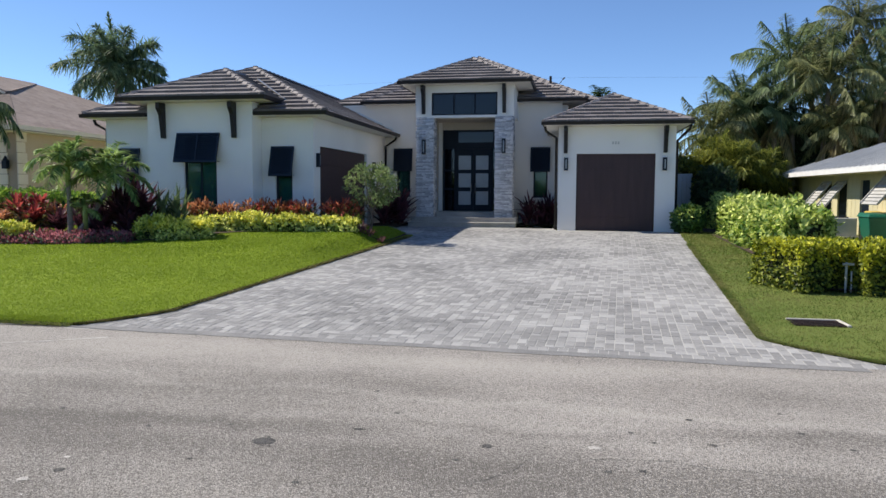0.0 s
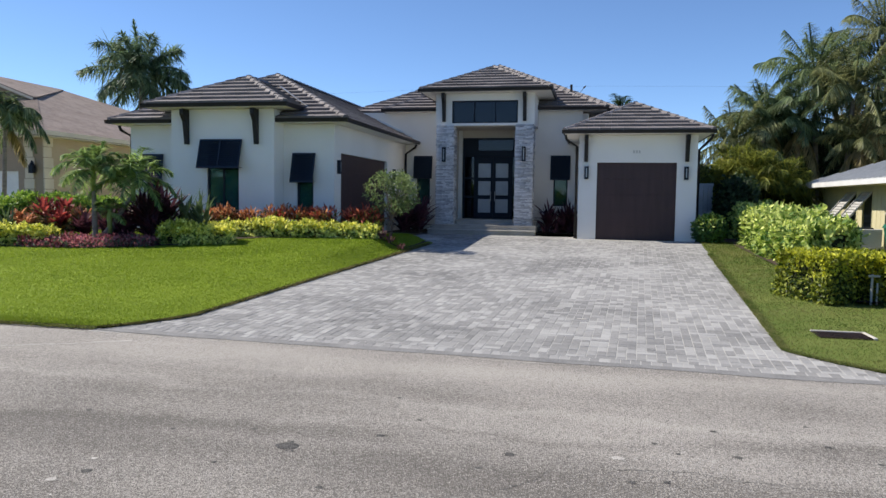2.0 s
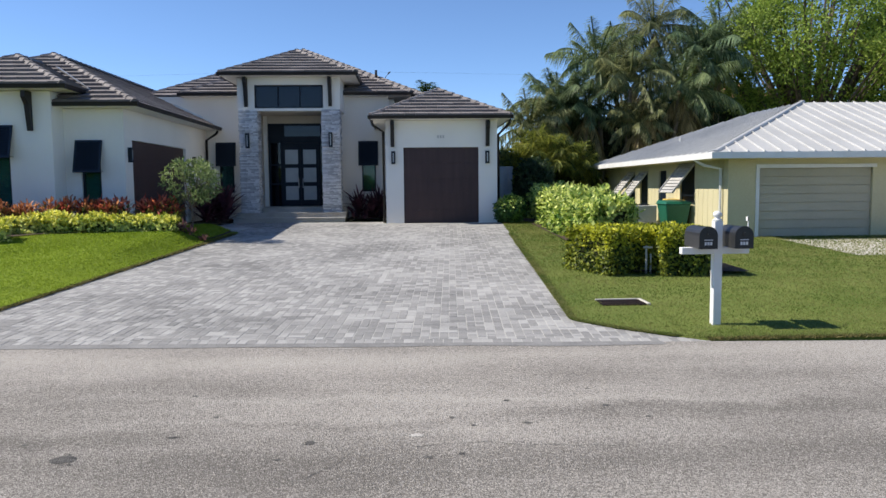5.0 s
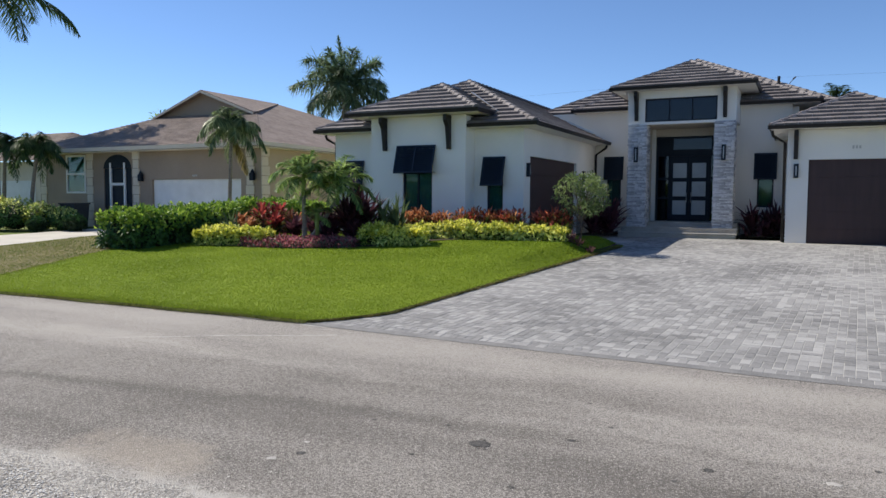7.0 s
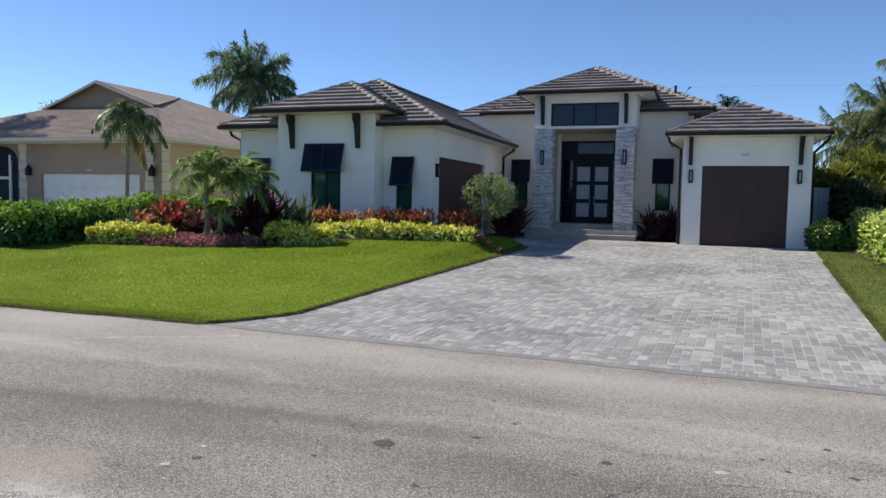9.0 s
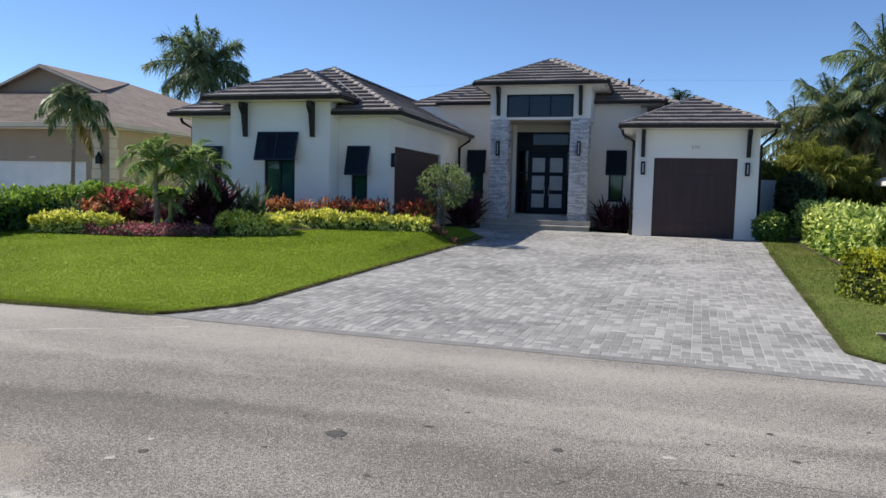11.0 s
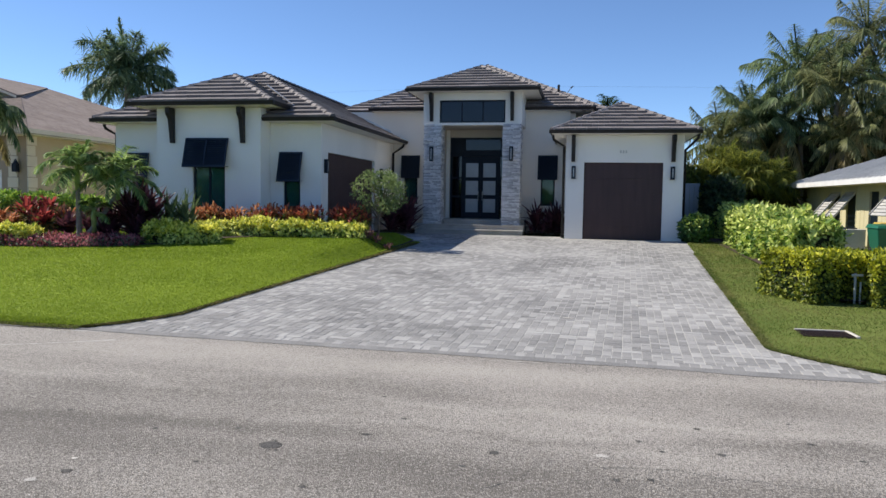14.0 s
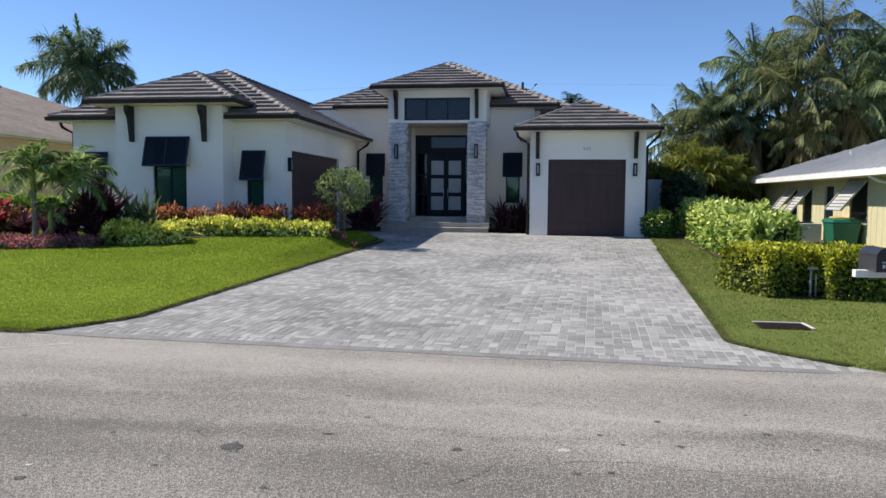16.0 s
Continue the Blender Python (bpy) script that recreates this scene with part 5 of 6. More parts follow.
part("wall", Shape().box(-33.4, -19.75, 43.8, 44, 0.2, 3.85), BEIGE_WALL, BEIGE)
# added dark plane that keeps the beige house's panes dark
part("room_wall", Shape().box(-33.1, -20.0, 27.0, 27.1, 0.3, 3.8), NEAR_BLACK, BEIGE)
gd = part("garage_door", Shape().box(LG[0], LG[1], FY + 0.12, FY + 0.15, LG[2], LG[3]), WHITE_PAINT, BEIGE, "white sectional garage door")
for i in range(4):
    z = LG[2] + i * (LG[3] - LG[2]) / 4
    part("panel", Shape().box(LG[0] + 0.02, LG[1] - 0.02, FY + 0.095, FY + 0.12, z + 0.008, z + (LG[3] - LG[2]) / 4 - 0.008), WHITE_PAINT, gd)
# arched entry with a white screen door
arch = Shape()
n = 14
cxa, ra = (LD[0] + LD[1]) / 2, (LD[1] - LD[0]) / 2
pts = [(cxa + ra * math.cos(math.pi * i / n), 3.05 + 0.62 * math.sin(math.pi * i / n)) for i in range(n + 1)]
for (xa, za), (xb, zb) in zip(pts, pts[1:]):
    arch.poly((xa, FY - 0.012, za), (xb, FY - 0.012, zb), (xb, FY - 0.012, min(zb, 3.05)), (xa, FY - 0.012, min(za, 3.05)))
part("arch_screen", arch, FRAME_DARK, BEIGE, "dark arched screen over the entry")
sd = Shape()
for a, b, c, d in ((-28.55, -28.45, 0.45, 3.3), (-27.65, -27.55, 0.45, 3.3), (-28.45, -27.65, 2.28, 2.40), (-28.45, -27.65, 1.05, 1.13), (-28.45, -27.65, 0.45, 0.55)):
    sd.box(a, b, FY - 0.03, FY + 0.04, c, d)
sdoor = part("screen_door", sd, WHITE_PAINT, BEIGE, "white framed screen door")
part("mesh_panel", Shape().box(-28.95, -27.15, FY + 0.05, FY + 0.06, 0.45, 3.04), FRAME_DARK, sdoor)
fr = Shape()
for a, b, c, d in ((LW[0], LW[1], LW[2], LW[2] + 0.08), (LW[0], LW[1], LW[3] - 0.08, LW[3]), (LW[0], LW[0] + 0.08, LW[2] + 0.08, LW[3] - 0.08), (LW[1] - 0.08, LW[1], LW[2] + 0.08, LW[3] - 0.08), (LW[0] + 0.08, LW[1] - 0.08, 2.78, 2.86)):
    fr.box(a, b, FY - 0.02, FY + 0.08, c, d)
lw = part("window", fr, WHITE_PAINT, BEIGE, "white framed sash window")
part("pane", Shape().box(LW[0] + 0.08, LW[1] - 0.08, FY + 0.03, FY + 0.04, LW[2] + 0.08, LW[3] - 0.08), GLASS_TEAL, lw)
for cx0 in (-29.85, -26.85, -20.35, -33.1):
    for i in range(9):
        w = 0.34 if i % 2 else 0.42
        part("quoin", Shape().box(cx0 - w / 2, cx0 + w / 2, FY - 0.05, FY + 0.003, 0.35 + i * 0.385, 0.35 + i * 0.385 + 0.36), CREAM_TRIM, BEIGE, "cream corner block")
for i in range(9):
    part("quoin", Shape().box(-19.76, -19.71, FY - 0.04, FY + (0.34 if i % 2 else 0.42), 0.35 + i * 0.385, 0.35 + i * 0.385 + 0.36), CREAM_TRIM, BEIGE, "cream corner block")
for x in (-26.45, -20.15):
    ln = part("lantern", Shape().box(x - 0.09, x + 0.09, FY - 0.22, FY - 0.05, 2.45, 2.75).tube([(x, FY - 0.13, 2.75), (x, FY - 0.13, 2.92)], [0.10, 0.01], 8), FRAME_DARK, BEIGE, "black carriage lantern")


def shingle_slope(s, A, B, C, D, course=0.22):
    """Overlapping shingle courses on a slope with corners A, B below and C, D above."""
    A, B, C, D = map(Vector, (A, B, C, D))
    n = (B - A).cross(D - A if (D - A).length > 0.01 else C - A).normalized()
    if n.z < 0:
        n = -n
    rows = max(2, round(((A + B) / 2 - (C + D) / 2).length / course))
    for r in range(rows):
        a, b = r / rows, (r + 1.0) / rows
        p, q = A.lerp(D, a), B.lerp(C, a)
        t, u = A.lerp(D, b), B.lerp(C, b)
        k = max(1, int((q - p).length / 0.9))
        for i in range(k):
            f, g = i / k, (i + 1) / k
            lift = n * (0.03 + prng.uniform(0, 0.006))
            s.hexa((p.lerp(q, f), p.lerp(q, g), t.lerp(u, g), t.lerp(u, f)), (p.lerp(q, f) + lift, p.lerp(q, g) + lift, t.lerp(u, g) + n * 0.008, t.lerp(u, f) + n * 0.008))


ez = 3.95
sh = Shape()
E0, E1, E2, E3 = (-34.0, 22.7, ez), (-19.2, 22.7, ez), (-19.2, 45, ez), (-34.0, 45, ez)
T0, T1, T2 = (-30.3, 28.0, 5.9), (-24.0, 28.0, 5.85), (-27.2, 28.0, 7.05)
R1 = (-27.2, 33.6, 7.05)
shingle_slope(sh, E0, E1, T1, T0)
# side slopes rise to the ridge line behind the gable
sh.poly(E1, E2, R1, T1).poly(E3, E0, T0, R1).poly(E2, E3, R1)
sh.hexa(((-23.85, 27.6, 5.79), T1, R1, (-27.2, 27.6, 7.02)), ((-23.85, 27.6, 5.87), (T1[0] + 0.1, T1[1], 5.93), (R1[0], R1[1], 7.09), (-27.2, 27.6, 7.09)))
sh.hexa(((-30.5, 27.6, 5.78), (-27.2, 27.6, 7.02), R1, T0), ((-30.5, 27.6, 5.85), (-27.2, 27.6, 7.09), (R1[0], R1[1], 7.09), (T0[0], T0[1], 5.93)))
broof = part("roof", sh, SHINGLE, BEIGE, "brown asphalt shingle hip roof")
part("gable", Shape().poly(T0, T1, T2), BEIGE_WALL, broof, "small beige gable")
for sx_ in (-30.5, -23.85):
    part("bargeboard", Shape().hexa(((sx_, 27.54, 5.72), (sx_, 27.59, 5.72), (-27.2, 27.59, 6.94), (-27.2, 27.54, 6.94)), ((sx_, 27.54, 5.82), (sx_, 27.59, 5.78), (-27.2, 27.59, 7.05), (-27.2, 27.54, 7.05))), CREAM_TRIM, broof, "cream gable trim")
part("fascia", Shape().box(-34.0, -19.2, 22.66, 22.7, ez - 0.15, ez + 0.01).box(-19.2, -19.16, 22.66, 45, ez - 0.15, ez + 0.01), CREAM_TRIM, BEIGE)
part("soffit", Shape().box(-34.0, -19.2, 22.7, 23.5, ez - 0.2, ez - 0.17).box(-19.76, -19.2, 23.5, 45, ez - 0.2, ez - 0.17), CREAM_TRIM, BEIGE)
for i in range(3):
    part("number_bar", Shape().box(-23.5 + i * 0.1, -23.44 + i * 0.1, FY - 0.02, FY, 2.64, 2.72), UNIT_GREY, BEIGE)

ob_ = thing("storage_box", (-29.55, 22.2, ground(22)), "dark grey outdoor storage box beside the entry", "storage box")
part("body", Shape().hexa(((-0.42, -0.35, 0), (0.42, -0.35, 0), (0.42, 0.35, 0), (-0.42, 0.35, 0)), ((-0.5, -0.4, 1.0), (0.5, -0.4, 1.0), (0.5, 0.4, 1.0), (-0.5, 0.4, 1.0))), NEAR_BLACK, ob_, bevel=0.03)
part("lid", Shape().box(-0.53, 0.53, -0.43, 0.43, 1.0, 1.08), NEAR_BLACK, ob_, bevel=0.02)

# next house further along the street
FAR = thing("far_house", (-40.5, 25, 0.3), "cream house partly hidden behind small palms", "house")
part("wall", Shape().box(-4, 5, 0, 8, 0, 3.3), CREAM_TRIM, FAR)
s = Shape()
shingle_slope(s, (-4.6, -0.6, 3.3), (5.6, -0.6, 3.3), (2.0, 4, 5.2), (-1.0, 4, 5.2))
shingle_slope(s, (5.6, -0.6, 3.3), (5.6, 8.6, 3.3), (2.0, 4, 5.2), (2.0, 4, 5.2))
part("roof", s, SHINGLE, FAR)
part("garage_door", Shape().box(0.5, 4.3, -0.03, 0.0, 0.05, 2.3), WHITE_PAINT, FAR)

# ---- the yellow house ----
YEL = thing("neighbour_house", (0, 0, 0), "low cream-yellow house with grey metal roof", "house")
YX, YF = 8.15, 18.3
YG = (8.95, 11.9, 0.31, 2.06)
wall_along_x("wall", YX, 17.0, 0.2, 2.45, YF, 0.2, [YG], YELLOW_WALL, YEL)
YW = [(20.5, 21.6, 1.15, 2.2), (24.6, 25.4, 0.9, 2.05), (26.0, 26.8, 0.9, 2.05)]
YD = (22.8, 23.5, 0.45, 2.1)
wall_along_y("wall", YF + 0.2, 30.2, 0.2, 2.45, YX, -0.2, YW + [YD], YELLOW_WALL, YEL)
part("wall", Shape().box(YX, 17, 30.0, 30.2, 0.2, 2.45), YELLOW_WALL, YEL)
part("wall", Shape().box(16.8, 17, YF + 0.2, 30.0, 0.2, 2.45), YELLOW_WALL, YEL)
bd = Shape()
for i in range(36):
    y = YF + 0.25 + i * 0.33
    if not any(a - 0.1 < y < b + 0.1 for a, b, _, _ in YW + [YD]):
        bd.box(YX - 0.006, YX, y, y + 0.04, 0.3, 2.4)
tagged(part("batten", bd, YELLOW_WALL, YEL), kind="stuff")
gd = part("garage_door", Shape().box(YG[0], YG[1], YF + 0.1, YF + 0.13, YG[2], YG[3]), TAN_DOOR, YEL, "tan slatted garage door")
for i in range(8):
    z = YG[2] + i * (YG[3] - YG[2]) / 8
    part("panel", Shape().hexa(((YG[0] + 0.01, YF + 0.05, z + 0.004), (YG[1] - 0.01, YF + 0.05, z + 0.004), (YG[1] - 0.01, YF + 0.1, z + 0.004), (YG[0] + 0.01, YF + 0.1, z + 0.004)), ((YG[0] + 0.01, YF + 0.075, z + 0.214), (YG[1] - 0.01, YF + 0.075, z + 0.214), (YG[1] - 0.01, YF + 0.1, z + 0.214), (YG[0] + 0.01, YF + 0.1, z + 0.214))), TAN_DOOR, gd)
part("door_trim", Shape().box(YG[0] - 0.09, YG[0], YF - 0.02, YF + 0.06, 0.3, YG[3] + 0.09).box(YG[0], YG[1] + 0.09, YF - 0.02, YF + 0.06, YG[3], YG[3] + 0.09), WHITE_PAINT, YEL)
ye, yo = 2.42, 17.75
xo = 7.55
rise = 0.36
apx, apz = xo + 4.7, ye + 4.7 * rise
roof = Shape()
roof.hexa(((xo, yo, ye), (17.6, yo, ye), (17.6, yo + 4.7, apz), (apx, yo + 4.7, apz)), ((xo, yo, ye + 0.03), (17.6, yo, ye + 0.03), (17.6, yo + 4.7, apz + 0.03), (apx, yo + 4.7, apz + 0.03)))
roof.hexa(((xo, 30.6, ye), (xo, yo, ye), (apx, yo + 4.7, apz), (apx, 25.9, apz)), ((xo, 30.6, ye + 0.03), (xo, yo, ye + 0.03), (apx, yo + 4.7, apz + 0.03), (apx, 25.9, apz + 0.03)))
roof.hexa(((17.6, 30.6, ye), (xo, 30.6, ye), (apx, 25.9, apz), (17.6, 25.9, apz)), ((17.6, 30.6, ye + 0.03), (xo, 30.6, ye + 0.03), (apx, 25.9, apz + 0.03), (17.6, 25.9, apz + 0.03)))
yroof = part("roof", roof, METAL_ROOF, YEL, "grey standing-seam metal roof")
seams = Shape()
for i in range(1, 25):
    x = xo + i * 0.42
    t = min(4.7, x - xo)
    seams.hexa(((x - 0.015, yo, ye + 0.025), (x + 0.015, yo, ye + 0.025), (x + 0.015, yo + t, ye + t * rise + 0.025), (x - 0.015, yo + t, ye + t * rise + 0.025)), ((x - 0.015, yo, ye + 0.07), (x + 0.015, yo, ye + 0.07), (x + 0.015, yo + t, ye + t * rise + 0.07), (x - 0.015, yo + t, ye + t * rise + 0.07)))
for i in range(1, 30):
    y = yo + i * 0.42
    t = min(4.7, y - yo, 30.6 - y)
    if t > 0.1:
        seams.hexa(((xo, y - 0.015, ye + 0.025), (xo + t, y - 0.015, ye + t * rise + 0.025), (xo + t, y + 0.015, ye + t * rise + 0.025), (xo, y + 0.015, ye + 0.025)), ((xo, y - 0.015, ye + 0.06), (xo + t, y - 0.015, ye + t * rise + 0.06), (xo + t, y + 0.015, ye + t * rise + 0.06), (xo, y + 0.015, ye + 0.06)))
tagged(part("seam", seams, METAL_ROOF, yroof), kind="stuff")
part("hip_cap", Shape().hexa(((xo - 0.05, yo - 0.0, ye + 0.04), (xo + 0.12, yo - 0.0, ye + 0.04), (apx + 0.1, yo + 4.7, apz + 0.05), (apx - 0.1, yo + 4.7, apz + 0.05)), ((xo - 0.02, yo, ye + 0.08), (xo + 0.06, yo, ye + 0.08), (apx + 0.05, yo + 4.7, apz + 0.1), (apx - 0.05, yo + 4.7, apz + 0.1))), METAL_ROOF, yroof)
part("gutter", Shape().box(xo - 0.1, xo, yo - 0.1, 30.6, ye - 0.13, ye + 0.015).box(xo, 17.6, yo - 0.1, yo, ye - 0.13, ye + 0.015), WHITE_PAINT, yroof, "white metal gutter")
part("soffit", Shape().box(xo, 17.6, yo, YF, ye - 0.13, ye - 0.1).box(xo, YX, YF, 30.6, ye - 0.13, ye - 0.1), YELLOW_WALL, YEL)
part("downpipe", Shape().tube([(7.5, 18.9, 2.3), (7.7, 18.75, 2.15), (8.08, 18.6, 2.05), (8.08, 18.6, 0.4)], [0.04] * 4, 8), WHITE_PAINT, YEL, "white downpipe")
part("roof_vent", Shape().tube([(9.4, 25.0, 2.95), (9.4, 25.0, 3.25)], [0.05, 0.05], 8), METAL_ROOF, yroof)
for i, (a, b, c, d) in enumerate(YW):
    part("window", Shape().box(YX + 0.05, YX + 0.09, a, b, c, d), FRAME_DARK, YEL, "dark window")
    h, out = 1.0, 0.62
    k = 9
    aw = Shape()
    for y in (a - 0.04, b):
        aw.hexa(((YX - 0.02, y, d + 0.02), (YX - 0.02, y + 0.04, d + 0.02), (YX - out, y + 0.04, d - 0.78 * h), (YX - out, y, d - 0.78 * h)), ((YX - 0.02, y, d + 0.07), (YX - 0.02, y + 0.04, d + 0.07), (YX - out - 0.04, y + 0.04, d - 0.74 * h), (YX - out - 0.04, y, d - 0.74 * h)))
    aw.box(YX - 0.05, YX - 0.01, a, b, d + 0.03, d + 0.06)
    shut = part("awning_shutter", aw, AWNING, YEL, "pale grey louvred awning shutter propped open")
    for j in range(k):
        f0, f1 = j / k, (j + 0.8) / k
        part("slat", Shape().hexa(((YX - out * f0, a, d - 0.8 * h * f0), (YX - out * f0, b, d - 0.8 * h * f0), (YX - out * f1, b, d - 0.8 * h * f1), (YX - out * f1, a, d - 0.8 * h * f1)),
                ((YX - out * f0 - 0.02, a, d - 0.8 * h * f0 + 0.02), (YX - out * f0 - 0.02, b, d - 0.8 * h * f0 + 0.02), (YX - out * f1 - 0.02, b, d - 0.8 * h * f1 + 0.02), (YX - out * f1 - 0.02, a, d - 0.8 * h * f1 + 0.02))), AWNING, shut)
part("side_door", Shape().box(YX + 0.06, YX + 0.1, YD[0], YD[1], YD[2], YD[3]), FRAME_DARK, YEL, "dark side door")

# bins and air conditioner beside the yellow house
for (x, y, lid, lab) in ((7.7, 20.9, BIN_GREEN, "green wheeled rubbish bin"), (8.15, 21.75, BIN_YELLOW, "green wheeled bin with yellow lid")):
    z = ground(y)
    b = thing("wheeled_bin", (x, y, z), lab, "bin", "bins beside the yellow house")
    part("body", Shape().hexa(((-0.27, -0.30, 0.06), (0.27, -0.30, 0.06), (0.27, 0.26, 0.06), (-0.27, 0.26, 0.06)), ((-0.36, -0.40, 0.72), (0.36, -0.40, 0.72), (0.36, 0.36, 0.72), (-0.36, 0.36, 0.72))), BIN_GREEN, b, bevel=0.02)
    part("lid", Shape().hexa(((-0.39, -0.43, 0.72), (0.39, -0.43, 0.72), (0.39, 0.40, 0.72), (-0.39, 0.40, 0.72)), ((-0.34, -0.38, 0.80), (0.34, -0.38, 0.80), (0.34, 0.36, 0.83), (-0.34, 0.36, 0.83))), lid, b, bevel=0.015)
    for sx in (-0.3, 0.27):
        part("wheel", Shape().tube([(sx, 0.28, 0.12), (sx + 0.05, 0.28, 0.12)], [0.12, 0.12], 14), BLACK_METAL, b)
ac = thing("air_conditioner", (7.35, 22.9, ground(22.9)), "pale grey outdoor air-conditioning unit", "air conditioner")
part("casing", Shape().box(-0.42, 0.42, -0.38, 0.38, 0.06, 0.58), UNIT_GREY, ac, bevel=0.02)
part("grille", Shape().tube([(0, 0, 0.58), (0, 0, 0.61)], [0.3, 0.29], 20), FRAME_DARK, ac)
part("pad", Shape().box(-0.5, 0.5, -0.46, 0.46, 0.0, 0.06), CONCRETE, ac)

# ---- twin mailbox ----
MX, MY = 3.70, 8.45
mb = thing("mailbox_post", (MX, MY, 0.0), "white timber post with two black mailboxes", "mailbox")
part("post", Shape().box(-0.05, 0.05, -0.05, 0.05, 0.0, 1.25), WHITE_PAINT, mb, bevel=0.008)
fin = Shape()
prof = [(0.05, 1.25), (0.06, 1.262), (0.034, 1.275), (0.026, 1.285), (0.044, 1.30), (0.052, 1.325), (0.044, 1.35), (0.02, 1.366), (0.002, 1.368)]
fin.tube([(0, 0, z) for _, z in prof], [r for r, _ in prof], 14)
part("ball_finial", fin, WHITE_PAINT, mb, "turned white ball finial", smooth=True)
part("crossarm", Shape().box(-0.43, 0.37, -0.045, 0.045, 0.865, 0.945), WHITE_PAINT, mb, bevel=0.006)
for bx in (-0.20, 0.215):
    def tunnel(w, h, y0, y1, z0, n=10):
        s = Shape()
        ring = [(-w / 2, 0)] + [(-w / 2 * math.cos(math.pi * i / n), h - w / 2 + w / 2 * math.sin(math.pi * i / n)) for i in range(n + 1)] + [(w / 2, 0)]
        k = len(ring)
        for y in (y0, y1):
            s.v += [(bx + a, y, z0 + b) for a, b in ring]
        s.f += [tuple(range(k)), tuple(range(k, 2 * k))[::-1]] + [(i, (i + 1) % k, k + (i + 1) % k, k + i) for i in range(k)]
        return s
    box = part("mailbox", tunnel(0.205, 0.25, -0.22, 0.22, 0.945), BLACK_METAL, mb, "black arched metal mailbox")
    part("box_door", tunnel(0.215, 0.258, -0.245, -0.222, 0.942), BLACK_METAL, box)
    part("latch", Shape().box(bx - 0.015, bx + 0.015, -0.265, -0.245, 1.10, 1.125), BLACK_METAL, box)
    for i in range(3):
        part("number_bar", Shape().box(bx - 0.045 + i * 0.032, bx - 0.022 + i * 0.032, -0.249, -0.245, 0.985, 1.022), LETTER_GREY, box, "pale number bar")
    part("name_bar", Shape().box(bx - 0.05, bx + 0.05, -0.249, -0.245, 1.040, 1.050), LETTER_GREY, box, "pale lettering bar")
part("flag", Shape().box(0.322, 0.33, -0.1, -0.085, 1.05, 1.30).box(0.322, 0.33, -0.1, -0.04, 1.25, 1.30), WHITE_PAINT, mb, "raised pale flag")

# storm drain in the verge
dr = thing("storm_drain", (3.08, 10.08, ground(10.08)), "sunken storm drain with pale concrete rim", "drain")
part("rim", Shape().box(-0.40, 0.25, 0.00, 0.03, -0.10, 0.030).box(0.20, 0.25, -0.42, 0.0, -0.10, 0.030), CONCRETE, dr, bevel=0.01)
# flat rusty grate at grass level, the hole's shade put into its colour
part("grate", Shape().box(-0.40, 0.20, -0.42, 0.0, -0.05, 0.0155), SHADED_RUST, dr, "rusty grate, the sunken opening's shade in its colour")
for i in range(7):
    part("grate_bar", Shape().box(-0.40, 0.20, -0.40 + i * 0.055, -0.378 + i * 0.055, 0.0155, 0.022), SHADED_RUST, dr)

# white fence behind the garage
fn = thing("fence", (3.7, 28.0, 0.45), "blue-grey vinyl privacy fence", "fence")
for i in range(6):
    part("board", Shape().box(-0.62 + i * 0.16, -0.47 + i * 0.16, -0.02, 0.02, 0.05, 1.85), VINYL, fn)
part("rail", Shape().box(-0.64, 0.36, -0.035, 0.035, 1.85, 1.95), VINYL, fn)

# ---- planting beds ----
def soil(pts, label="dark mulch in a planting bed"):
    s = Shape()
    s.poly(*[(x, y, ground(y, x) + 0.065) for x, y in pts])
    tagged(part("mulch", s, SOIL), label, "mulch", kind="stuff")


soil([(-14.6, 14.75), (-11.5, 14.9), (-9.6, 15.9), (-9.2, 17.1), (-8.5, 17.75), (-5.9, 18.35), (-5.5, 18.5), (-5.05, 18.7), (-4.95, 19.3), (-4.92, 21.1), (-6.2, 21.3), (-7.4, 21.5), (-7.5, 20.1), (-9.0, 20.1), (-9.1, 19.45), (-12.2, 19.45), (-12.3, 20.1), (-15.5, 20.1)])
soil([(-2.15, 26.6), (-0.68, 26.6), (-0.68, 28.18), (-2.15, 28.18)])
soil([(3.9, 12.4), (5.9, 12.2), (5.9, 25.5), (3.95, 25.5)])
soil([(-7.35, 24.3), (-6.05, 24.3), (-6.05, 28.1), (-7.35, 28.1)])


def on(x, y):
    return (x, y, ground(y, x) + 0.01)


hedge(on(-9.6, 16.35), (1.65, 0.8, 0.43), "low clipped hedge with yellow and green leaves", HEDGE_PALE, 0.10, 3800, bump_=0.2, turn=18, top_leaf=HEDGE_YELLOW)
for i in range(6):
    hedge(on(-9.15 + i * 0.625, 18.22 + i * 0.055), (0.74, 0.72, 0.38 + 0.035 * math.sin(i * 2.3)), "low rounded hedge plant with yellow variegated leaves", HEDGE_PALE, 0.10, 1500, bump_=0.18, turn=5, round_=0.14, group="low yellow hedge along the bed", top_leaf=HEDGE_YELLOW)
hedge(on(-9.8, 17.9), (1.0, 0.7, 0.37), "low clipped hedge end with yellow leaves", HEDGE_PALE, 0.08, 1800, bump_=0.12, turn=15, top_leaf=HEDGE_YELLOW)
for i, x in enumerate((-14.55, -13.9, -13.25)):
    hedge(on(x, 15.08 + 0.12 * i), (0.78, 0.75, 0.40 + 0.03 * (i % 2)), "low yellow variegated hedge plant round the bed", HEDGE_PALE, 0.10, 1500, bump_=0.2, turn=10, group="low yellow hedge round the bed", top_leaf=HEDGE_YELLOW)
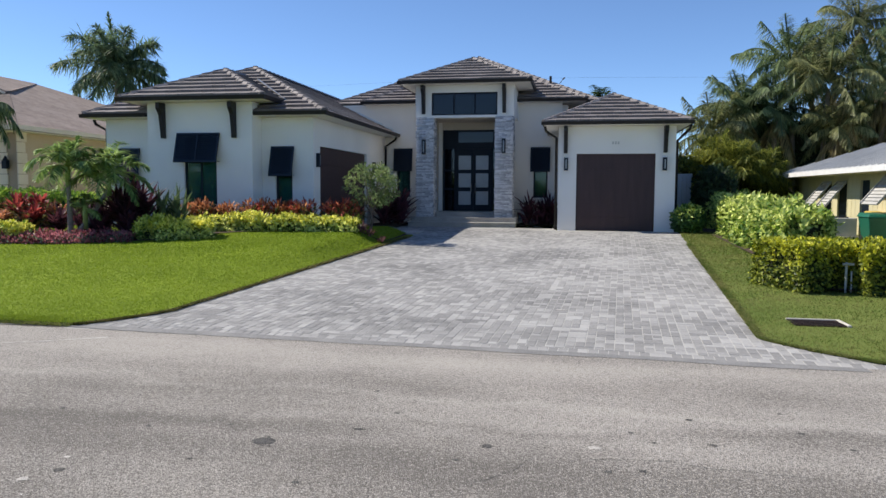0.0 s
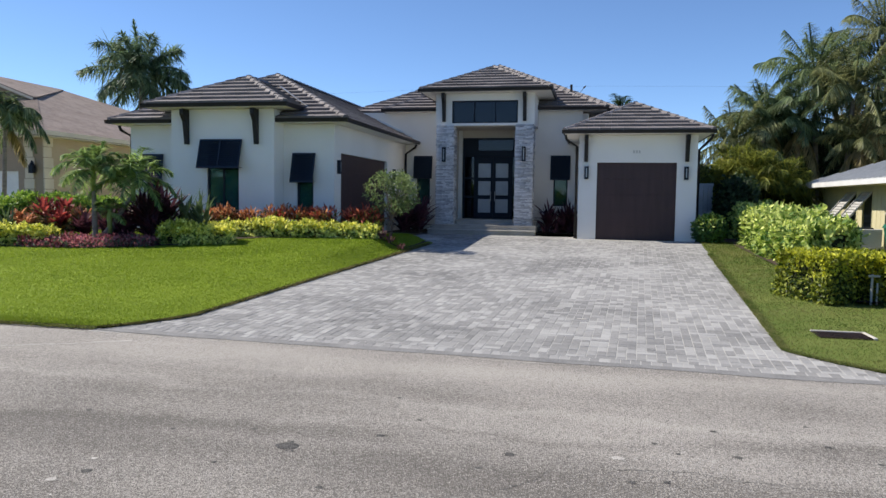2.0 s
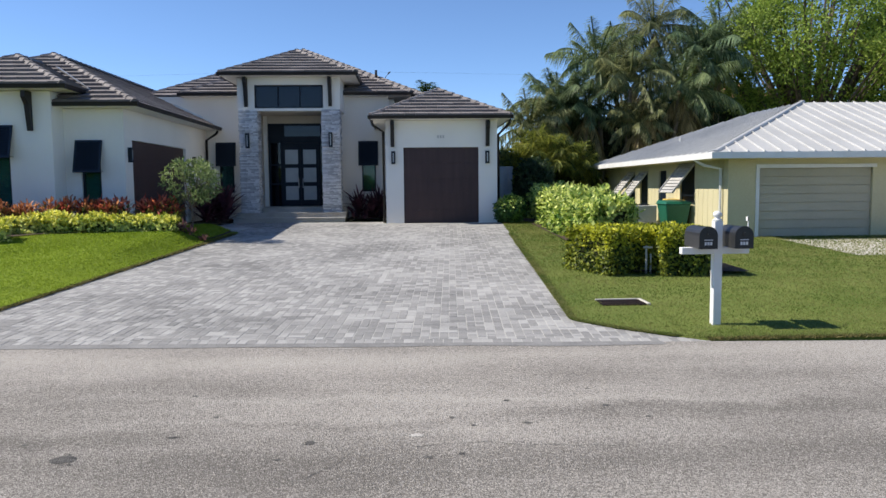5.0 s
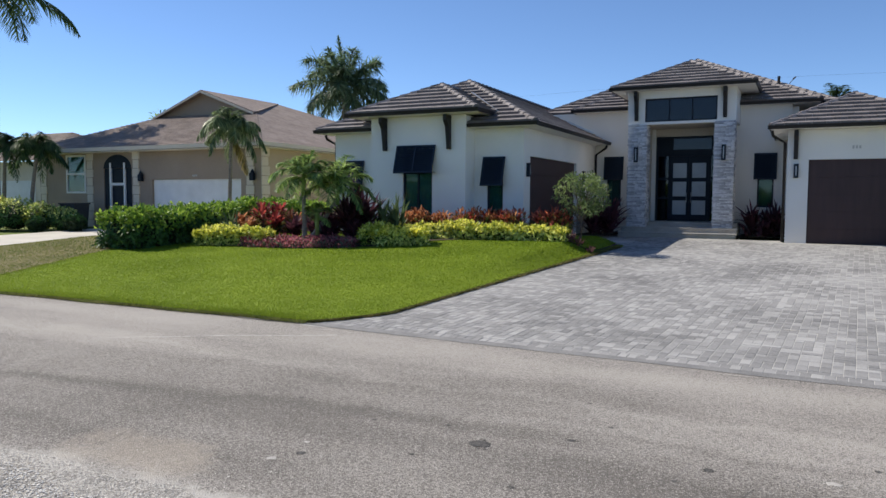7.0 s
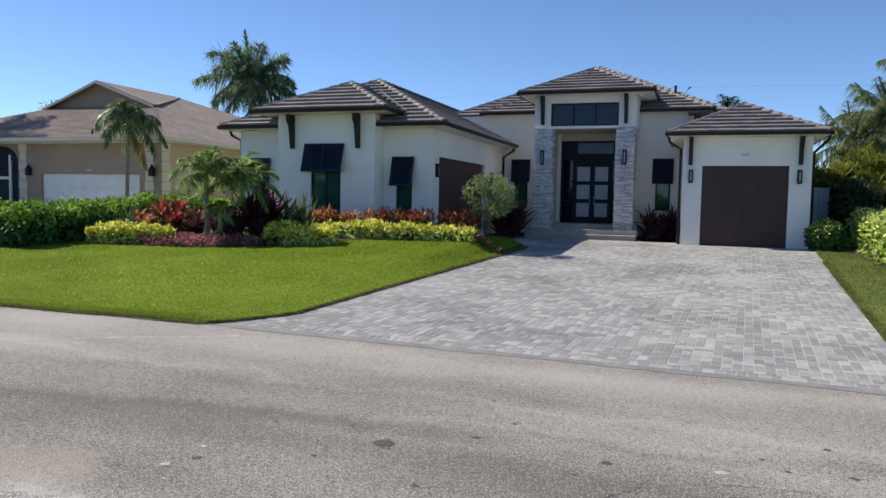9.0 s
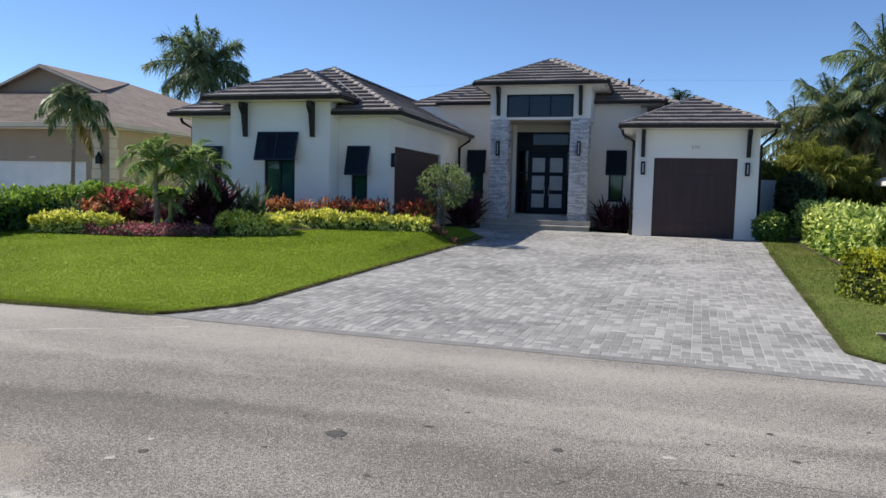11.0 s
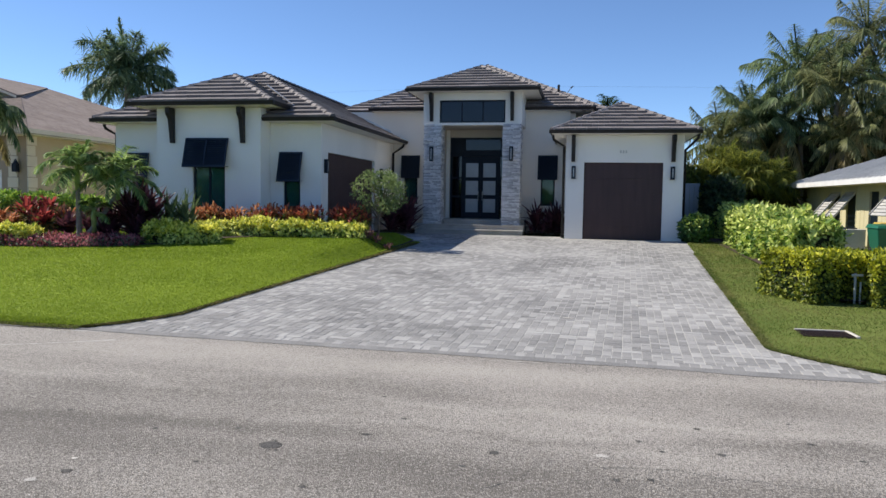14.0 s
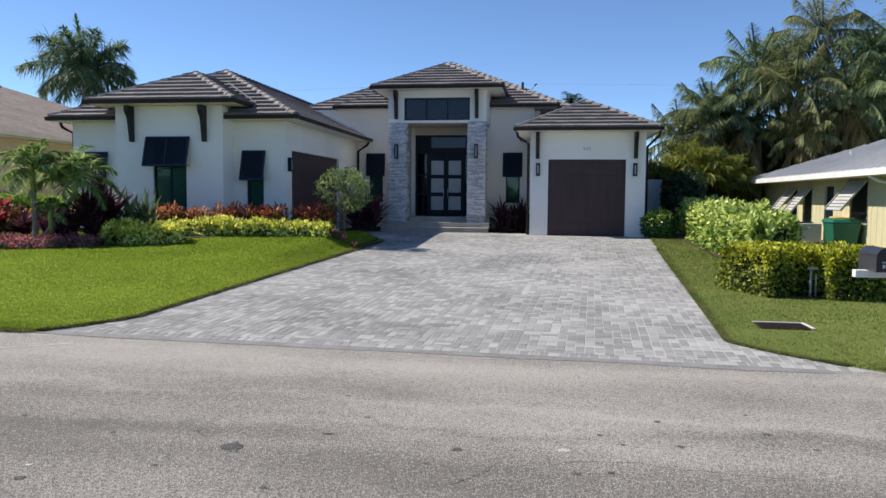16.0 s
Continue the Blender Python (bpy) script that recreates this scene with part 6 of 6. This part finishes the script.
for y in (14.5, 16.3, 18.2, 20.2):
    hedge(on(-16.35 + 0.1 * (y - 14.5), y), (1.55, 2.1, 0.90), "tall green hedge length along the property line", HEDGE_GREEN, 0.13, 4600, bump_=0.34, round_=0.2, group="hedge along the property line", top_leaf=HEDGE_BRIGHT)
for i in range(5):
    y = 16.65 + i * 2.28
    hedge((4.72 - (21.2 - y) * 0.049, y, ground(y)), (0.92 + 0.08 * (i % 2), 2.5, 1.0 + 0.06 * ((i * 2) % 3)), "tall variegated lime and cream hedge length", HEDGE_LIME, 0.14, 4600, bump_=0.26, turn=-2.8, group="lime hedge along the verge", top_leaf=HEDGE_CREAM)
# gold tops over olive sides: sun and shade in the leaf colours
hedge((3.62, 12.9, 0.14), (1.0, 1.2, 0.78), "clipped golden-green hedge block", HEDGE_OLIVE, 0.07, 6200, turn=26, group="golden hedge by the mailbox", top_leaf=HEDGE_GOLD)
hedge((4.78, 12.70, 0.13), (0.95, 1.25, 0.76), "clipped golden-green hedge block", HEDGE_OLIVE, 0.07, 6000, group="golden hedge by the mailbox", top_leaf=HEDGE_GOLD)
hedge((4.30, 13.45, 0.15), (1.9, 0.75, 0.76), "clipped golden-green hedge length behind the tap", HEDGE_OLIVE, 0.07, 4400, group="golden hedge by the mailbox", top_leaf=HEDGE_GOLD)
bush((3.36, 23.7, ground(23.7)), (0.98, 0.95, 0.88), "rounded small green shrub beside the garage", HEDGE_GREEN, HEDGE_LIME, 0.11, 2400)
bush((4.75, 27.3, 0.45), (1.5, 1.6, 2.3), "dark green shrub beside the fence", SHRUB_DARK, SHRUB_DARK, 0.16, 3000)
# spigot pipe between the golden hedges
sp = thing("garden_spigot", (4.17, 12.45, 0.13), "grey metal garden pipe with tap", "tap")
part("pipe", Shape().tube([(0, 0, 0), (0, 0, 0.5)], [0.02, 0.02], 8), UNIT_GREY, sp)
part("pipe", Shape().tube([(0.08, 0, 0), (0.08, 0, 0.36)], [0.015, 0.015], 8), UNIT_GREY, sp)
part("tap", Shape().tube([(-0.06, -0.02, 0.47), (0.1, -0.02, 0.47)], [0.02, 0.02], 8), UNIT_GREY, sp)

# groundcover
k = 6200
P = np.stack([rng.uniform(-13.4, -10.3, k), rng.uniform(14.95, 16.2, k), np.zeros(k)], 1)
P[:, 1] += 0.18 * (P[:, 0] + 12) + 0.12 * np.sin(P[:, 0] * 1.7)
P[:, 2] = np.array([ground(p[1], p[0]) for p in P]) + rng.uniform(0.02, 0.30, k) * (0.75 + 0.25 * np.sin(P[:, 0] * 7) * np.sin(P[:, 1] * 9))
low_, N_ = rng.uniform(size=k) < 0.42, rng.normal(size=(k, 3)) * 0.6 + (0, -0.2, 0.7)
P[low_, 2] -= 0.05
L_ = 0.085 * rng.uniform(0.6, 1.3, k)
for q_, m_, w_ in ((~low_, PINK_LEAF, "mauve-red low groundcover"), (low_, GROUND_GREY, "grey-green low groundcover")):
    tagged(part("groundcover", leaf_cloud(P[q_], N_[q_], L_[q_], 0.05), m_), w_, "groundcover", kind="stuff")

sr = random.Random(5)
jit = lambda a: sr.uniform(-a, a)
def mound(name, spots, label, category, leaf, group, leaves=210, length=0.18, width=0.055):
    """Bushy leafy mounds, one thing each."""
    for (x, y, h) in spots:
        t = thing(name, (x, y, ground(y, x) + 0.02), label, category, group)
        part("stem", Shape().tube([(0, 0, 0), (0.01, 0.01, h * 0.55)], [0.022, 0.012], 6), WOOD_BARK, t)
        dirs = unit(rng.normal(size=(leaves, 3)) + np.array([0, 0, 0.5]))
        dirs[:, 2] = np.abs(dirs[:, 2])
        P = dirs * np.array([0.26, 0.22, 0.42]) * (h / 0.8) * rng.uniform(0.4, 1.0, leaves)[:, None] + np.array([0, 0, h * 0.32])
        D = dirs + rng.normal(size=(leaves, 3)) * 0.35 + np.array([0, 0, 0.25])
        L, W, droop = length * rng.uniform(0.7, 1.2, leaves), width * rng.uniform(0.8, 1.2, leaves), rng.uniform(0.1, 0.6, leaves)
        old = dirs[:, 2] < rng.uniform(0.15, 0.85, leaves)
        part("lower_leaves", strap_cloud(P[old], D[old], L[old], W[old], droop=droop[old], n=2), CROTON_GREEN, t, "dark green and wine lower leaves")
        part("leaves", strap_cloud(P[~old], D[~old], L[~old], W[~old], droop=droop[~old], n=2), leaf, t)


WALL_ROW = "crotons along the wall"
mound("croton", [(-10.5 + i * 0.33 + jit(0.06), 18.45 + jit(0.08), 0.86 + jit(0.1)) for i in range(5)], "orange and green croton before the bay window", "croton", ORANGE_LEAF, WALL_ROW)
mound("croton", [(-8.8 + i * 0.48 + jit(0.06), 18.75 + jit(0.1), 1.0 + jit(0.08)) for i in range(4)], "orange-red croton behind the low hedge", "croton", ORANGE_LEAF, WALL_ROW)
mound("croton", [(-8.55 + i * 0.48 + jit(0.06), 18.8 + jit(0.1), 0.98 + jit(0.1)) for i in range(4)], "red croton behind the low hedge", "croton", CROTON_RED, WALL_ROW)
mound("croton", [(-6.65 + i * 0.28 + jit(0.06), 18.95 + jit(0.12), 1.0 + jit(0.08)) for i in range(4)], "bright red croton beside the small tree", "croton", CROTON_RED, WALL_ROW, 190)
mound("ti_plant", [(-14.1, 16.6, 1.2), (-13.75, 16.9, 1.15), (-14.5, 17.0, 1.1), (-13.5, 16.4, 0.8)], "red ti plant in the bed", "ti plant", RED_LEAF, "ti plants in the bed", 170, 0.30, 0.075)
mound("croton", [(-14.8, 16.5, 0.85), (-14.3, 16.2, 0.7), (-13.2, 16.9, 0.9)], "orange-green croton in the bed", "croton", ORANGE_LEAF, "ti plants in the bed", 150, 0.26, 0.07)
rosettes("ti_plant", [(-11.3, 17.0, 1.6), (-11.0, 17.2, 1.5), (-11.6, 17.3, 1.55), (-11.15, 16.8, 1.2), (-11.9, 16.9, 1.05), (-12.3, 16.7, 0.95), (-11.7, 16.5, 0.8), (-10.9, 16.5, 0.7), (-12.9, 16.5, 0.8), (-12.0, 16.3, 0.6)], "dark purple cordyline in the bed", "cordyline", PURPLE_LEAF, leaves=70, width=0.10, droop=0.3, group="dark cordylines in the bed")
rosettes("sword_plant", [(-10.3, 17.1, 1.35), (-10.0, 17.25, 1.25), (-10.6, 17.3, 1.2)], "upright grey-green sword-leaved plant", "agave", SWORD_LEAF, leaves=26, width=0.09, droop=0.12, group="sword-leaved plants", spread=0.5)
rosettes("sword_plant", [(-14.6, 15.9, 0.95), (-14.9, 16.1, 0.9)], "arching green sword-leaved plant beside the hedge", "agave", SWORD_LEAF, leaves=34, width=0.05, droop=0.5, group="sword-leaved plants")
rosettes("ti_plant", [(-1.8, 27.3, 1.35), (-1.05, 27.4, 1.25), (-0.85, 27.2, 0.9), (-1.4, 27.1, 0.7), (-1.25, 27.5, 1.0)], "dark red ti plant before the window", "ti plant", PURPLE_LEAF, leaves=80, width=0.08, droop=0.55, group="dark ti plants by the entry")
rosettes("ti_plant", [(-6.5, 25.6, 1.4), (-6.2, 25.3, 1.3), (-6.75, 25.0, 1.2), (-6.9, 26.0, 1.3), (-6.35, 26.2, 1.5)], "dark leafy shrub beside the entry steps", "shrub", PURPLE_LEAF, leaves=60, width=0.10, droop=0.35, group="dark shrubs by the entry")
rosettes("bromeliad", [(-5.8 + i * 0.25 + jit(0.05), 18.5 + jit(0.08), 0.32 + jit(0.05)) for i in range(4)], "small muted pink-green bromeliad at the bed's edge", "bromeliad", MUTED_PINK, leaves=26, width=0.045, group="bromeliads at the bed's edge")
rosettes("bromeliad", [(-1.85 + i * 0.4, 26.75 + jit(0.08), 0.4) for i in range(3)], "small dark wine bromeliad under the window", "bromeliad", PURPLE_LEAF, leaves=24, width=0.05, group="bromeliads under the window")

leafy_tree(on(-5.42, 18.95), 1.95, 0.66, "small round clipped tree with olive-green leaves", TREE_LEAF, clumps=40, per=64, leaf_len=0.085, trunk=0.026, crown_base=0.36, seed=4, clump=0.3)

# clump of three short palms in the bed
for i, (x, y, h, lx, ly, n, L) in enumerate(((-12.17, 16.0, 1.42, -0.03, 0.0, 24, 1.28), (-12.0, 16.3, 1.2, 0.62, 0.1, 21, 1.35), (-11.95, 15.9, 0.42, 0.22, 0.05, 7, 0.7))):
    palm(on(x, y), h, "short glossy green palm with arching fronds", n, L, 46, 0.040, 0.075, PALM_LIME, (lx, ly), "clump of short palms in the bed", rise=(-0.1, 1.5), droop=0.60, sag=0.05, spread=0.55, plume=0.13, reach=0.30, seed=i + 2)

# street and garden palms
palm((-19.3, 20.9, ground(21)), 3.55, "young palm before the beige garage", 22, 1.6, 46, 0.05, 0.085, PALM, (0.15, 0), dead=1, rise=(-0.2, 1.45), droop=0.72, sag=0.6, spread=0.45, plume=0.18, reach=0.33, seed=11)
palm((-30.85, 21.0, ground(21)), 3.2, "dark young palm on the far side of the drive", 18, 1.5, 40, 0.06, 0.10, PALM_DARK, (0.55, 0), rise=(-0.4, 1.4), droop=0.8, sag=0.6, spread=0.4, plume=0.16, seed=12)
palm((-32.7, 21.0, ground(21)), 3.3, "dark young palm on the far side of the drive", 18, 1.5, 40, 0.06, 0.10, PALM_DARK, (0.2, 0), rise=(-0.4, 1.4), droop=0.8, sag=0.6, spread=0.4, plume=0.16, seed=13)
palm((-37.9, 24.0, 0.45), 11.5, "tall palm beyond the beige house", 20, 4.6, 60, 0.07, 0.17, PALM_DARK, (0.3, 0.2), rise=(-0.35, 1.3), droop=0.42, sag=0.5, spread=0.4, plume=0.15, reach=0.24, seed=14)
palm((-27.0, 40.0, 0.45), 8.2, "tall full royal palm behind the houses", 30, 4.1, 96, 0.075, 0.24, PALM_BLUE, (0, 0), rise=(-0.75, 1.2), droop=0.40, sag=0.3, spread=0.5, plume=0.34, reach=0.30, spear=True, seed=15)
for x, y, q, m, f in ((-29.2, 20.3, 1.05, HEDGE_OLIVE, HEDGE_PALE), (-27.9, 20.5, 0.85, HEDGE_GREEN, HEDGE_PALE), (-30.4, 20.0, 1.25, HEDGE_GREEN, HEDGE_PALE), (-31.6, 19.8, 1.4, HEDGE_OLIVE, HEDGE_YELLOW), (-33.4, 19.6, 1.3, HEDGE_GREEN, HEDGE_PALE), (-26.9, 20.2, 0.6, SHRUB_DARK, HEDGE_GREEN), (-28.6, 19.7, 0.5, SHRUB_DARK, HEDGE_GREEN)):
    bush((x, y, ground(y)), (1.5 * q, 1.3 * q, 1.05 * q), "loose leafy shrub before the beige house", m, f, 0.12, 2000, "shrubs before the beige house")

# palm grove behind the yellow house: x, y, height of the crown, frond length, trunk's lean, dry fronds
GROVE = "palm grove behind the hedge"
for i, (x, y, h, L, lx, dry, m) in enumerate((
        (6.75, 33.0, 5.3, 2.5, 0.3, 1, PALM), (8.85, 34.2, 7.3, 2.8, -0.3, 1, PALM), (11.9, 35.5, 9.1, 2.9, 0.3, 2, PALM_OLIVE),
        (13.6, 34.0, 7.6, 2.9, 0.4, 2, PALM_BLUE), (9.9, 32.5, 6.2, 2.7, 0.2, 2, PALM_OLIVE), (10.1, 31.8, 4.3, 1.9, 0.3, 6, PALM_OLIVE),
        (12.25, 33.0, 5.9, 3.1, 0.3, 8, PALM), (5.35, 32.0, 4.2, 2.5, -0.1, 1, PALM_OLIVE), (8.1, 33.0, 5.1, 2.4, 0.2, 3, PALM_BLUE),
        (15.4, 36.0, 8.6, 3.2, 0.2, 3, PALM), (10.6, 37.0, 7.9, 2.8, 0.1, 1, PALM_DARK), (7.4, 35.5, 5.6, 2.4, 0.1, 1, PALM_DARK))):
    palm((x - lx, y, 0.45), h - 0.8, "coconut palm with arching weathered fronds", 23, L * 1.04, 72, 0.036, 0.13, m, (lx, 0), GROVE, dead=dry, rise=(-0.5, 1.3), droop=0.40, sag=0.62, spread=0.5, plume=0.16, reach=0.25, seed=20 + i, shaft=False)
for i, (x, y, h) in enumerate(((4.5, 29.5, 1.3), (5.6, 29.0, 1.7), (6.7, 29.4, 1.4), (7.3, 30.2, 0.9), (5.2, 30.4, 2.0), (6.2, 30.6, 1.7), (4.1, 30.4, 0.9))):
    palm((x, y, 0.45), h, "bushy yellow-green areca palm", 28, 1.85, 46, 0.028, 0.08, ARECA, (0, 0), "areca palms behind the hedge", rise=(0.1, 1.5), droop=0.42, sag=0.28, spread=0.6, plume=0.24, reach=0.34, seed=40 + i, shaft=False)
for x, y, sx, sy, sz, k in ((5.4, 31.8, 3.6, 1.6, 2.6, 4200), (9.0, 35.4, 5.0, 1.6, 4.4, 5200), (12.8, 35.9, 4.6, 1.6, 5.2, 5200), (17.0, 37.5, 5.0, 1.8, 5.2, 5200)):
    hedge((x, y, 0.45), (sx, sy, sz), "dense dark shrubs under the palms", SHRUB_DARK, 0.24, k, name="shrub", category="shrub", bump_=0.6, group="dark shrubs under the palms")
leafy_tree((20.5, 37.0, 0.45), 13.5, 6.0, "large broadleaf tree with bright green crown", BIG_TREE_LEAF, clumps=120, per=420, leaf_len=0.19, trunk=0.3, crown_base=0.2, seed=9, clump=0.19)
leafy_tree((27.5, 34.0, 0.45), 12.0, 5.5, "large broadleaf tree behind the yellow house", BIG_TREE_LEAF, clumps=90, per=300, leaf_len=0.22, trunk=0.3, crown_base=0.2, seed=10, clump=0.2)
leafy_tree((-40.0, 38.0, 0.45), 7.2, 3.2, "green tree behind the beige house", BIG_TREE_LEAF, clumps=30, per=130, leaf_len=0.3, trunk=0.2, crown_base=0.3, seed=12)
palm((-17.6, 62.0, 0.45), 8.5, "distant palm peeping over the wing roof", 18, 1.7, 30, 0.08, 0.2, PALM_BLUE, (0, 0), rise=(-0.4, 1.4), droop=0.4, seed=61)
palm((1.6, 62.0, 0.45), 8.2, "distant palm over the garage roof", 24, 2.4, 36, 0.09, 0.2, PALM_DARK, (0, 0), rise=(-0.4, 1.3), droop=0.5, seed=60)
tall = thing("distant_house", (27.0, 62.0, 0.4), "distant white house with a terracotta tile roof", "house")
part("wall", Shape().box(-4.5, 4.5, 0, 8, 0, 8.2), STUCCO, tall)
s_ = Shape()
shingle_slope(s_, (-5.1, -0.6, 8.2), (5.1, -0.6, 8.2), (3.0, 4, 10.2), (-3.0, 4, 10.2), 0.4)
part("roof", s_, TERRACOTTA, tall, "terracotta tile roof")
for q in (-3.0, -0.6, 1.8):
    wn_ = part("window", Shape().box(q, q + 1.2, -0.05, 0.0, 5.4, 7.2), WHITE_PAINT, tall)
    part("pane", Shape().box(q + 0.1, q + 1.1, -0.07, -0.05, 5.5, 7.1), GLASS_DARK, wn_)
k = 16000
ax = rng.uniform(-190, 170, k)
P = np.stack([ax, rng.uniform(95, 118, k), np.zeros(k)], 1)
P[:, 2] = rng.uniform(0, 1, k) * (3.6 + 1.5 * np.sin(ax * 0.13) + 0.9 * np.sin(ax * 0.41))
tagged(part("far_woods", leaf_cloud(P, rng.normal(size=(k, 3)), 1.5, 1.0), SHRUB_DARK), "distant belt of green trees", "trees", kind="stuff")
# unseen trees behind the camera, added for what the windows reflect
k = 20000
ax = rng.uniform(-75, 75, k)
P = np.stack([ax, rng.uniform(-36, -29, k), np.zeros(k)], 1)
P[:, 2] = rng.uniform(0, 1, k) ** 0.8 * (3.6 + 1.2 * np.sin(ax * 0.21) + 0.8 * np.sin(ax * 0.57))
tagged(part("trees_across_street", leaf_cloud(P, rng.normal(size=(k, 3)), 1.1, 0.75), BIG_TREE_LEAF), "unseen belt of green trees, added for window reflections", "trees", kind="stuff")
wire = Shape().tube([(-60 + i * 10, 75, 12.6 - 0.5 * math.cos(i * 0.6)) for i in range(13)], [0.005] * 13, 5)
tagged(part("overhead_cable", wire, BLACK_METAL), "thin overhead cable behind the houses", "cable", kind="structure")

# ---- the pavers, piece by piece ----
near, rest = PAVERS[:300], PAVERS[300:]
cache = {}
for x, y, w, d in near:
    key = (round(w, 3), round(d, 3))
    if key not in cache:
        cache[key] = mesh_of(paver_mesh(w - 0.009, d - 0.009), PAVER_SINGLE)
    o = new("paver", cache[key])
    o.parent = DRIVE
    wx, wy = from_drive(x, y)
    o.matrix_local = pose(wx, wy, ground(wy) + prng.uniform(-0.001, 0.002), SLOPE, 0, -3.2)
big = Shape()
for x, y, w, d in rest:
    s = paver_mesh(w - 0.009, d - 0.009)
    k, z = len(big.v), prng.uniform(-0.001, 0.002)
    for a, b, c in s.v:
        wx, wy = from_drive(x + a, y + b)
        big.v.append((wx, wy, ground(wy) + c + z))
    big.f += [tuple(k + i for i in q) for q in s.f]
tagged(part("paver_field", big, PAVER, DRIVE), kind="stuff")
